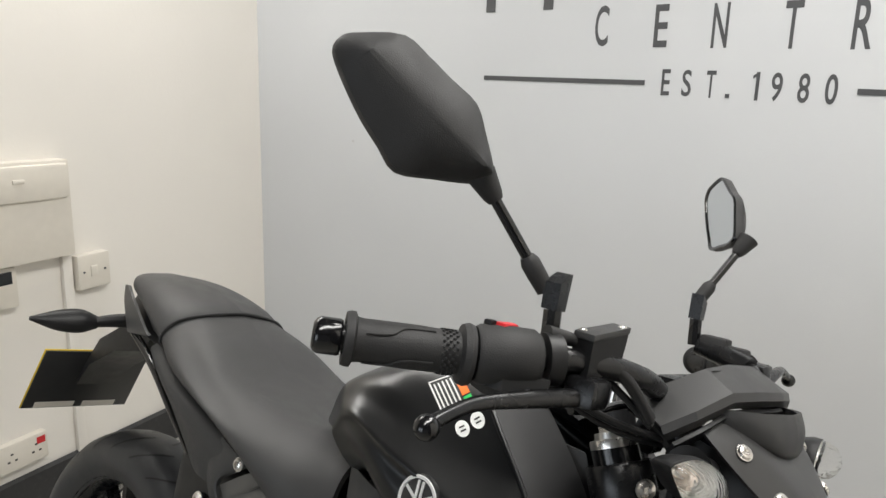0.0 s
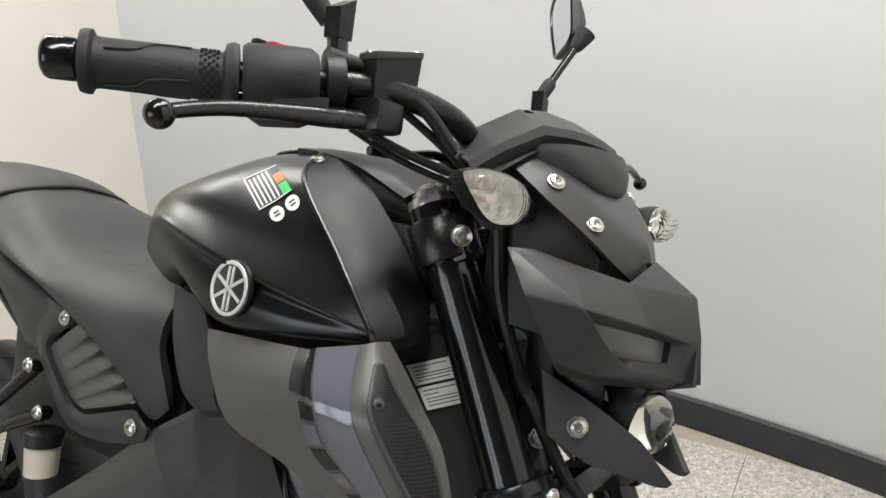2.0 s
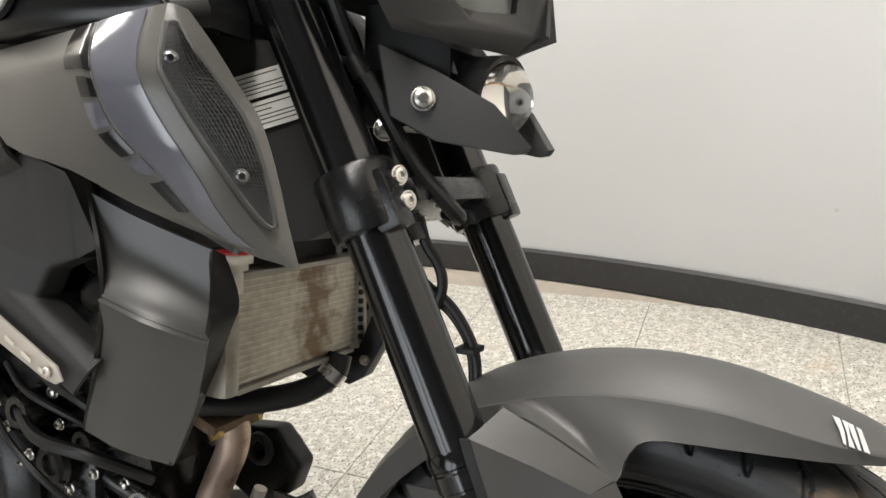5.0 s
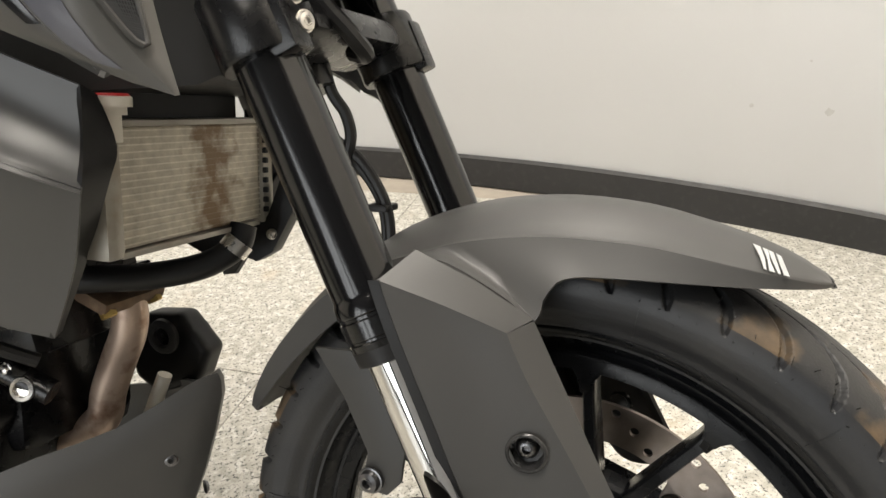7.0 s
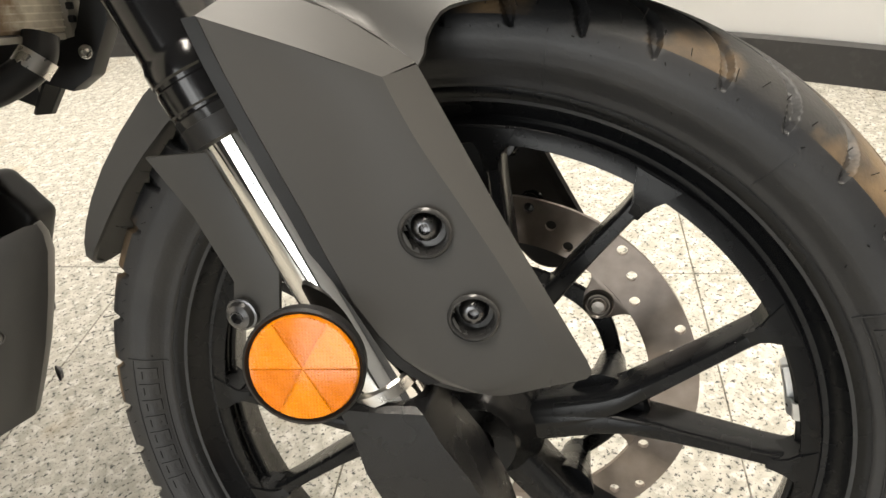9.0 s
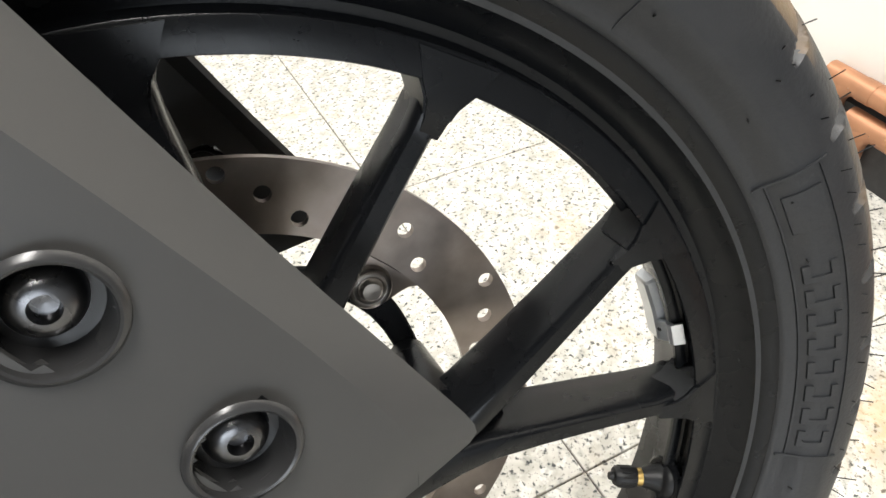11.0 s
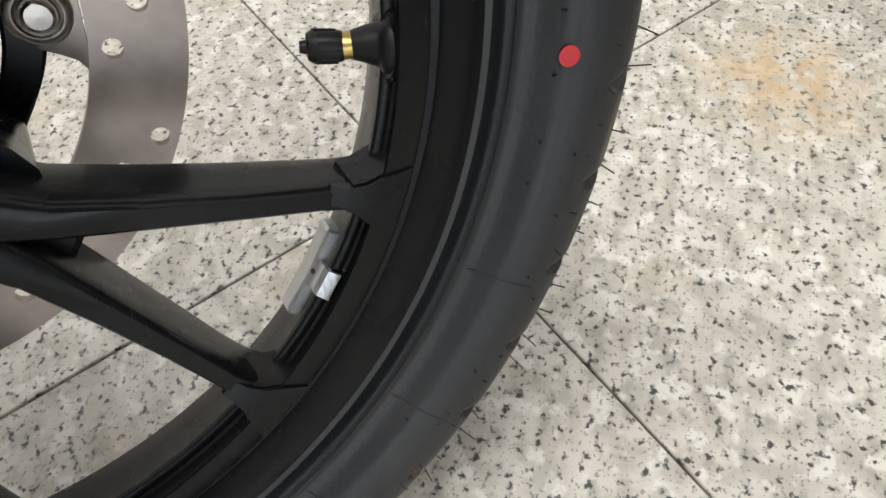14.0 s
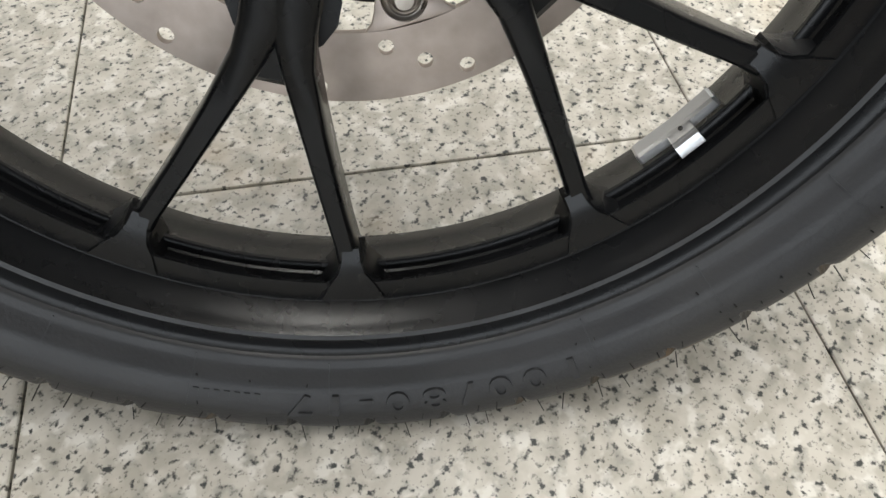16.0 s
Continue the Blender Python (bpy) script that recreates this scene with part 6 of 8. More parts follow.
# frame spar and its cover with the slider plate
for side in (1, -1):
    fl = (lambda rows: rows) if side > 0 else mirror
    spar = [[V(-0.48, 0.150, 0.490), V(-0.54, 0.150, 0.474), V(-0.596, 0.150, 0.440), V(-0.657, 0.150, 0.402), V(-0.767, 0.148, 0.321), V(-0.92, 0.140, 0.22)],
            [V(-0.47, 0.156, 0.450), V(-0.535, 0.157, 0.424), V(-0.600, 0.157, 0.390), V(-0.662, 0.157, 0.350), V(-0.764, 0.154, 0.274), V(-0.92, 0.146, 0.16)],
            [V(-0.46, 0.150, 0.412), V(-0.534, 0.150, 0.372), V(-0.612, 0.150, 0.332), V(-0.671, 0.150, 0.278), V(-0.754, 0.148, 0.214), V(-0.92, 0.140, 0.09)]]
    fr = part("frame_spar", sheet(fl(spar), 0.02 * side, 4, 4), MATT_GREY, bike, "dark grey frame spar", 50)
    G = {"tl": (-0.655, 0.150, 0.397), "t1": (-0.573, 0.160, 0.444), "t2": (-0.515, 0.166, 0.471), "tr": (-0.455, 0.170, 0.455), "rm": (-0.424, 0.166, 0.396), "ht": (-0.454, 0.166, 0.384), "ac": (-0.480, 0.169, 0.375), "ab": (-0.530, 0.184, 0.396), "aa": (-0.597, 0.170, 0.373), "gl": (-0.640, 0.151, 0.372),
         "ae": (-0.582, 0.177, 0.349), "ad": (-0.534, 0.1815, 0.360), "hl": (-0.500, 0.168, 0.347), "hb": (-0.424, 0.164, 0.304), "lo": (-0.427, 0.1775, 0.294), "lp": (-0.447, 0.1755, 0.272), "li": (-0.560, 0.150, 0.326), "lj": (-0.470, 0.150, 0.262), "hi": (-0.484, 0.145, 0.372), "hk": (-0.500, 0.145, 0.345), "hm": (-0.428, 0.145, 0.302), "hn": (-0.452, 0.145, 0.384)}
    G = {k: V(p[0], p[1] * side, p[2]) for k, p in G.items()}
    gfaces = ["tl t1 ab aa", "tl aa gl", "t1 t2 ac ab", "t2 tr ht ac", "tr rm ht", "aa ab ad ae", "ab ac hl ad", "ad hl hb lo", "ae ad lo lp", "ae lp lj li", "ac hi hk hl", "hl hk hm hb", "ht hn hi ac"]
    gp = part("engine_guard", shell(G, gfaces, 0.004, 0.004, V(0.1, side, 0.1)), PLASTIC, bike, "textured black engine guard with a metal plate", 50)
    pl_ = [V(-0.578, 0.1815, 0.343), V(-0.569, 0.1825, 0.348), V(-0.552, 0.1835, 0.346), V(-0.452, 0.1830, 0.298), V(-0.447, 0.1820, 0.286), V(-0.456, 0.1815, 0.282), V(-0.470, 0.1815, 0.285), V(-0.568, 0.1810, 0.324)]
    sp = part("slider_plate", plate([Vector((p.x, p.y * side, p.z)) for p in pl_], V(0, 0.0025 * side, 0), 0.0008), SLIDER, gp, "brushed beige metal plate")
    for f, u in ((-0.562, 0.337), (-0.462, 0.292)):
        bolt(V(f, side * 0.1868, u), V(0, side, 0), 0.0042, sp, 0.002, SLIDER)
    for k in range(4):
        c = V(-0.535 + 0.021 * k, 0.1862 * side, 0.3265 - 0.0105 * k)
        part("plate_mark", plate([c, c + V(0.011, 0, -0.0055), c + V(0.010, 0, -0.0085), c + V(-0.001, 0, -0.003)], V(0, 0.0004 * side, 0), 0), BEIGE, sp)
    bolt(V(-0.612, side * 0.156, 0.387), V(0, side, 0), 0.0085, gp, 0.005)
BELLY = [[V(-0.332, 0.0, 0.140), V(-0.345, 0.020, 0.136), V(-0.396, 0.060, 0.099), V(-0.450, 0.100, 0.078), V(-0.520, 0.140, 0.048), V(-0.62, 0.155, 0.02)],
         [V(-0.328, 0.0, 0.118), V(-0.342, 0.024, 0.112), V(-0.396, 0.066, 0.070), V(-0.446, 0.104, 0.044), V(-0.515, 0.142, 0.020), V(-0.62, 0.156, -0.02)],
         [V(-0.350, 0.0, 0.040), V(-0.362, 0.022, 0.036), V(-0.408, 0.058, 0.010), V(-0.450, 0.092, -0.012), V(-0.52, 0.128, -0.04), V(-0.62, 0.14, -0.06)],
         [V(-0.378, 0.0, -0.028), V(-0.388, 0.018, -0.032), V(-0.425, 0.044, -0.052), V(-0.46, 0.070, -0.066), V(-0.53, 0.09, -0.085), V(-0.62, 0.10, -0.10)]]
BELLY_BOLTS = [(-0.365, 0.030, 0.060), (-0.392, 0.050, -0.018)]
GLASSY = mat("sight_glass", (0.35, 0.33, 0.25), 0.1, coat=1.0)


def MIRROR_HEAD(parent, base, side):
    """A pointed mirror shell with a ridge; the glass looks to the rear. base is the foot of its plane."""
    ax, nr = (V(-0.588, 0.809, 0), V(0.809, 0.588, 0)) if side > 0 else (V(-0.60, -0.80, 0), V(0.80, -0.60, 0))
    out = [(0.161, 0.085), (0.157, 0.100), (0.142, 0.107), (0.107, 0.115), (0.082, 0.103), (0.058, 0.089), (0.031, 0.074), (0.017, 0.050), (0.004, 0.024), (0.004, 0.014), (0.021, 0.006), (0.055, 0.002), (0.089, 0.000), (0.108, 0.018), (0.127, 0.037), (0.146, 0.061)]
    ring = spline([Vector((a, u, 0)) for a, u in out], 3, closed=True)
    mid = sum(ring, Vector()) / len(ring)
    r0, r1 = Vector((0.132, 0.088, 0)), (Vector((0.022, 0.020, 0)) if side > 0 else Vector((0.060, 0.050, 0)))

    def at(a, u, d):
        return base + ax * a + Vector((0, 0, u)) + nr * d

    def lay(scale, d):
        return [at(mid.x + (p.x - mid.x) * scale, mid.y + (p.y - mid.y) * scale, d) for p in ring]
    secs = [lay(0.92, -0.008), lay(0.975, -0.010), lay(1.0, -0.008), lay(1.0, -0.003), lay(0.97, 0.004)]
    crest = []
    for p in ring:
        q = mid + (p - mid) * 0.97
        t = max(0.0, min(1.0, (q - r0).dot(r1 - r0) / (r1 - r0).length_squared))
        w = r0.lerp(r1, t)
        crest.append((q.lerp(w, 0.55), q.lerp(w, 0.9), 0.018 + (0.006 if side > 0 else -0.002) * t))
    secs.append([at(a.x, a.y, d) for a, b, d in crest])
    secs.append([at(b.x, b.y, d + 0.006) for a, b, d in crest])
    sh = loft(secs, caps=False)
    n = len(ring)
    sh.verts.ensure_lookup_table()
    sh.faces.new(sh.verts[-n:])
    part("mirror_shell", sh, GRIP, parent, "ridged black mirror shell", 32)
    part("mirror_rim", loft([lay(0.90, -0.0085), lay(0.93, -0.0100), lay(0.985, -0.0105), lay(1.005, -0.008)], caps=False), FORK, parent, "glossy black mirror rim")
    bmg = bmesh.new()
    bmg.faces.new([bmg.verts.new(p) for p in lay(0.925, -0.0082)])
    got = bmesh.ops.extrude_face_region(bmg, geom=bmg.faces[:])
    bmesh.ops.translate(bmg, verts=[v for v in got["geom"] if isinstance(v, bmesh.types.BMVert)], vec=nr * 0.002)
    part("mirror_glass", bmg, MIRROR, parent, "grey mirror glass")

# ---- engine ----
engine = part("engine", box(V(-0.67, 0.0, 0.10), (0.30, 0.20, 0.17), 0.03), CAST, bike, "black engine with covers, pipes and steel bolts")
part("starter_housing", tube([V(-0.55, -0.02, 0.105), V(-0.55, 0.085, 0.105)], 0.042, 24, 1), CAST, engine)
part("oil_pipe", tube([V(-0.60, 0.06, 0.180), V(-0.53, 0.075, 0.150), V(-0.47, 0.06, 0.12)], 0.012, 12, 5), CAST, engine)
part("cylinder_block", box(V(-0.552, 0.0, 0.24), (0.13, 0.15, 0.20), 0.02, Matrix.Rotation(radians(-12), 4, "Y")), CAST, engine)
part("front_case", box(V(-0.535, 0.02, 0.11), (0.07, 0.10, 0.12), 0.02), CAST, engine)
part("upper_case", box(V(-0.70, 0.0, 0.25), (0.22, 0.17, 0.17), 0.03), CAST, engine)
part("clutch_cover", lathe([(0.0, 0.115), (0.012, 0.115), (0.020, 0.108), (0.026, 0.090), (0.030, 0.085), (0.030, 0.0)], V(-0.705, 0.095, 0.125), AX, 48), CAST, engine)
part("round_cover", lathe([(0.030, 0.070), (0.040, 0.068), (0.046, 0.060), (0.044, 0.054), (0.044, 0.0)], V(-0.735, 0.095, 0.118), AX, 48), PLASTIC, engine, "round grey engine cover")
for k in range(9):
    a = 20 + k * 36
    bolt(V(-0.705, 0.112, 0.125) + polar(0.105, a), AX, 0.0055, engine, 0.006)
for f, r, u in ((-0.505, 0.076, 0.143), (-0.575, 0.10, 0.235)):
    bolt(V(f, r, u), AX, 0.0065, engine, 0.006)
part("oil_plug", lathe([(0, 0.011), (0.005, 0.011), (0.006, 0.0075), (0.003, 0.007), (0.003, 0)], V(-0.487, 0.074, 0.127), V(0.3, 1, 0.2), 24), STEEL, engine, "hollow steel plug")
for k in range(5):
    part("cylinder_fin", box(V(-0.552, 0.0, 0.175 + 0.024 * k), (0.15, 0.17, 0.006), 0.002, Matrix.Rotation(radians(-12), 4, "Y")), CAST, engine)
part("intake_pipe", tube([V(-0.56, 0.05, 0.34), V(-0.53, 0.08, 0.335), V(-0.49, 0.11, 0.345), V(-0.45, 0.12, 0.36)], 0.017, 14, 4), HOSE, engine)
part("coil_cover", lathe([(0, 0.03), (0.03, 0.03), (0.034, 0.026), (0.034, 0)], V(-0.50, 0.075, 0.39), AX, 24), DARK_PLASTIC, engine)
for f, r, u in ((-0.530, 0.12, 0.320), (-0.512, 0.12, 0.300), (-0.492, 0.11, 0.270), (-0.555, 0.115, 0.345)):
    part("hose_fitting", box(V(f, r, u), (0.007, 0.008, 0.011), 0.002), FLUID, engine)
for p in ([(-0.60, 0.10, 0.26), (-0.55, 0.12, 0.255), (-0.50, 0.12, 0.24), (-0.46, 0.10, 0.20)], [(-0.62, 0.11, 0.22), (-0.56, 0.13, 0.20), (-0.50, 0.12, 0.19), (-0.46, 0.08, 0.16)], [(-0.57, 0.10, 0.33), (-0.60, 0.115, 0.30), (-0.66, 0.12, 0.28)]):
    part("engine_hose", tube([V(*q) for q in p], 0.0065, 10, 5), HOSE, engine)
for c, rad_, dep in ((V(-0.565, 0.098, 0.165), 0.026, 0.016), (V(-0.600, 0.104, 0.215), 0.020, 0.020), (V(-0.530, 0.088, 0.190), 0.016, 0.018)):
    part("engine_boss", lathe([(-0.02, rad_), (dep * 0.7, rad_ * 0.96), (dep, rad_ * 0.8), (dep, rad_ * 0.45), (dep - 0.004, rad_ * 0.4), (dep - 0.004, 0.0)], c, AX, 28), CAST, engine)
for f, r, u in ((-0.545, 0.106, 0.142), (-0.590, 0.116, 0.172), (-0.622, 0.118, 0.196), (-0.560, 0.104, 0.205), (-0.640, 0.120, 0.240), (-0.520, 0.098, 0.160)):
    bolt(V(f, r, u), AX, 0.0052, engine, 0.006)
for pts_ in ([(-0.62, 0.118, 0.262), (-0.585, 0.126, 0.244), (-0.552, 0.124, 0.232), (-0.520, 0.110, 0.214), (-0.500, 0.09, 0.190)], [(-0.64, 0.120, 0.205), (-0.600, 0.130, 0.186), (-0.566, 0.126, 0.160), (-0.540, 0.110, 0.128)]):
    part("engine_wire", tube([V(*q) for q in pts_], 0.0035, 8, 5), HOSE, engine)
head = part("exhaust_header", tube([V(-0.470, -0.006, 0.212), V(-0.452, -0.010, 0.202), V(-0.443, -0.012, 0.186), V(-0.446, -0.012, 0.160), V(-0.460, -0.012, 0.130), V(-0.474, -0.010, 0.095), V(-0.486, -0.008, 0.060), V(-0.54, 0.0, 0.030)], 0.0175, 20, 6), PIPE, bike, "stained steel exhaust header pipe")
part("header_flange", box(V(-0.446, -0.006, 0.203), (0.040, 0.080, 0.014), 0.005, Matrix.Rotation(radians(20), 4, "Y")), RUST, head, "rusty flange")
for r in (0.026, -0.034):
    part("flange_nut", lathe([(0, 0.0075), (0.012, 0.0075), (0.013, 0.006), (0.013, 0)], V(-0.436, r, 0.200), V(0.4, 0, -0.8), 6), BRASS, head, "brass flange nut", 20)
part("lower_sleeve", tube([V(-0.446, -0.060, 0.098), V(-0.462, -0.052, 0.05)], 0.008, 16, 1), BEIGE, head, "pale metal sleeve")
BRK = [V(-0.540, -0.105, 0.105), V(-0.530, -0.105, 0.135), V(-0.512, -0.105, 0.146), V(-0.462, -0.105, 0.152), V(-0.446, -0.105, 0.134), V(-0.424, -0.105, 0.112), V(-0.440, -0.105, 0.072), V(-0.500, -0.105, 0.046), V(-0.530, -0.105, 0.066)]
brk = part("engine_bracket", plate(BRK, V(0, -0.035, 0), 0.012, seg=4), DARK_PLASTIC, bike, "dark plastic bracket with a round hole")
part("bracket_boss", lathe([(-0.002, 0.0215), (0.003, 0.0200), (0.005, 0.0170), (0.0055, 0.0125), (0.0045, 0.0110), (-0.004, 0.0100), (-0.004, 0.0)], V(-0.484, -0.104, 0.122), AX, 32), PLASTIC, brk)
part("bracket_screw", lathe([(-0.004, 0.0055), (-0.001, 0.0050), (-0.001, 0.0)], V(-0.484, -0.104, 0.122), AX, 16), DARKBOLT, brk)
# belly pan: a keel with folded sides
for side in (1, -1):
    fl = (lambda rows: rows) if side > 0 else mirror
    rows = BELLY
    bp = part("belly_pan", sheet(fl(rows), 0.004 * side, 2, 2), MATT_GREY, bike, "matt grey belly pan under the engine", 30)
    for f, r, u in BELLY_BOLTS:
        bolt(V(f, r * side, u), V(0.6, 0.8 * side, 0), 0.0065, bp, 0.004, DARKBOLT)

# ---- rear wheel, swing arm and tail gear ----
RC = V(-1.360, -0.045, 0.035)
tp = [(0.05, 0.218), (0.060, 0.228), (0.066, 0.245), (0.070, 0.265), (0.068, 0.280), (0.060, 0.294), (0.045, 0.305), (0.025, 0.312), (0.0, 0.314)]
tp = tp + [(-a, r) for a, r in tp[-2::-1]]
rw = part("rear_wheel", lathe([(0.055, 0.222), (0.058, 0.231), (0.052, 0.232), (0.040, 0.214), (0.02, 0.203), (-0.02, 0.203), (-0.04, 0.214), (-0.052, 0.232), (-0.058, 0.231), (-0.055, 0.222), (-0.02, 0.218), (0.02, 0.218)], RC, AX, 96, closed=True), WHEEL, bike, "gloss black cast rear wheel")
rt = part("tyre", lathe(tp + [(-0.03, 0.22), (0.03, 0.22)], RC, AX, 96, closed=True), RUBBER, rw, "black rear tyre with curved grooves")
gm = bmesh.new()
for i in range(24):
    for side in (1, -1):
        base = i * 15 + (0 if side > 0 else 7)
        pts = [(0.008, 0, 0.3138), (0.025, 1.5, 0.312), (0.045, 4.5, 0.305), (0.060, 8.5, 0.294), (0.067, 11.5, 0.283)]
        a = [RC + polar(r + 0.0004, base + d - 0.55, x * side) for x, d, r in pts]
        b = [RC + polar(r + 0.0004, base + d + 0.55, x * side) for x, d, r in pts]
        sheet([spline(a, 3), spline(b, 3)], 0.0003, 1, 1, bm=gm)
tagged(part("tread_grooves", gm, HOSE, rt), kind="stuff")
for p in range(6):
    bm = bmesh.new()
    for s in (1, -1):
        loft([[RC + polar(r, p * 60 + s * d - w, 0.016), RC + polar(r, p * 60 + s * d + w, 0.016), RC + polar(r, p * 60 + s * d + w, -0.014), RC + polar(r, p * 60 + s * d - w, -0.014)] for r, d, w in ((0.04, 4, 12), (0.10, 5, 4.6), (0.15, 10, 2.6), (0.205, 13, 2.4))], bm=bm)
    part("spoke", bm, WHEEL, rw)
part("hub", lathe([(-0.06, 0.05), (0.05, 0.05), (0.05, 0.0)], RC, AX, 32), WHEEL, rw)
arm = part("swing_arm", loft([[V(f, r0, u + h), V(f, r1, u + h), V(f, r1, u - h), V(f, r0, u - h)] for f, r0, r1, u, h in ((-0.86, 0.10, 0.13, 0.13, 0.05), (-1.0, 0.10, 0.13, 0.10, 0.045), (-1.34, 0.10, 0.125, 0.02, 0.03))]), CAST, bike, "black swing arm")
part("rear_axle", tube([RC + V(0, 0.14, 0), RC + V(0, -0.14, 0)], 0.012, 16, 1), STEEL, rw)
foot = part("footrest_bracket", tube([V(-0.905, 0.150, 0.425), V(-0.96, 0.158, 0.375), V(-1.06, 0.160, 0.300), V(-1.12, 0.160, 0.262)], [0.010, 0.0085, 0.008, 0.010], 12, 4), CAST, bike, "black footrest bracket with steel bolts")
part("lower_stay", tube([V(-0.872, 0.150, 0.370), V(-0.95, 0.158, 0.335), V(-1.05, 0.160, 0.285), V(-1.12, 0.160, 0.255)], [0.010, 0.0085, 0.008, 0.010], 12, 4), CAST, foot)
for f, r, u in ((-0.905, 0.160, 0.428), (-0.872, 0.160, 0.372)):
    bolt(V(f, r, u), AX, 0.0085, foot, 0.006)
can = part("brake_fluid_bottle", lathe([(0, 0.020), (0.040, 0.022), (0.042, 0.020)], V(-0.872, 0.150, 0.288), V(0, 0, 1), 28), FLUID, bike, "cream brake fluid bottle with a black cap")
part("bottle_cap", lathe([(0.040, 0.024), (0.058, 0.024), (0.060, 0.021), (0.060, 0)], V(-0.872, 0.150, 0.288), V(0, 0, 1), 28), HOSE, can)
hang = part("tail_bracket", loft([[V(f, w, u), V(f, -w, u), V(f - 0.02, -w, u - h), V(f - 0.02, w, u - h)] for f, w, u, h in ((-1.30, 0.05, 0.59, 0.05), (-1.40, 0.055, 0.575, 0.06), (-1.50, 0.05, 0.52, 0.06), (-1.56, 0.04, 0.45, 0.05))]), DARK_PLASTIC, bike, "black plastic tail bracket")
PN, PX = V(0.91, 0, -0.41).normalized(), V(0, 1, 0)
PY = PN.cross(PX)
pc = V(-1.606, 0.004, 0.404)
plate_ob = part("number_plate", plate([pc + PX * a + PY * b for a, b in ((-0.115, -0.078), (0.115, -0.078), (0.115, 0.078), (-0.115, 0.078))], PN * 0.003, 0.001), STICKER_BLACK, bike, "back of a small black number plate with pale strips")
part("plate_face", plate([pc - PN * 0.0024 + PX * a + PY * b for a, b in ((-0.117, -0.080), (0.117, -0.080), (0.117, 0.080), (-0.117, 0.080))], PN * 0.002, 0.0005), YELLOW, plate_ob, "yellow front face of the plate")
low = -0.078 if (pc + PY * -0.078).z < (pc + PY * 0.078).z else 0.078
for a0, a1 in ((-0.085, -0.01), (0.008, 0.092)):
    part("pale_strip", plate([pc + PN * 0.0034 + PX * a + PY * b for a, b in ((a0, low * 0.78), (a1, low * 0.78), (a1, low * 0.97), (a0, low * 0.97))], PN * 0.0006, 0), BEIGE, plate_ob)
for r in (1, -1):
    ind = part("rear_indicator_arm", tube([V(-1.36, 0.045 * r, 0.590), V(-1.375, 0.09 * r, 0.585), V(-1.385, 0.125 * r, 0.578)], [0.016, 0.013, 0.010], 14, 4), DARK_PLASTIC, bike, "black rear indicator on a short arm")
    part("indicator_body", tube([V(-1.385, 0.12 * r, 0.578), V(-1.39, 0.15 * r, 0.578), V(-1.395, 0.19 * r, 0.576), V(-1.40, 0.235 * r, 0.576)], [0.010, 0.019, 0.016, 0.003], 16, 5, flat=1.25), DARK_PLASTIC, ind)

# ---- headlight mask, screen, instrument, lamps ----
STEER = Matrix.Translation((-0.2, -0.017, 0)) @ Matrix.Rotation(-0.099, 4, "Z") @ Matrix.Translation((0.2, 0, 0))   # the front turns a little to the right
unsteered = set(bpy.data.objects)
DOME = glass("dome_lens", (0.98, 0.98, 0.98), 0.01)
DOME.node_tree.nodes["Principled BSDF"].inputs["IOR"].default_value = 1.4
BULB = mat("bulb_tint", (0.86, 0.76, 0.68), 0.2, coat=0.5)


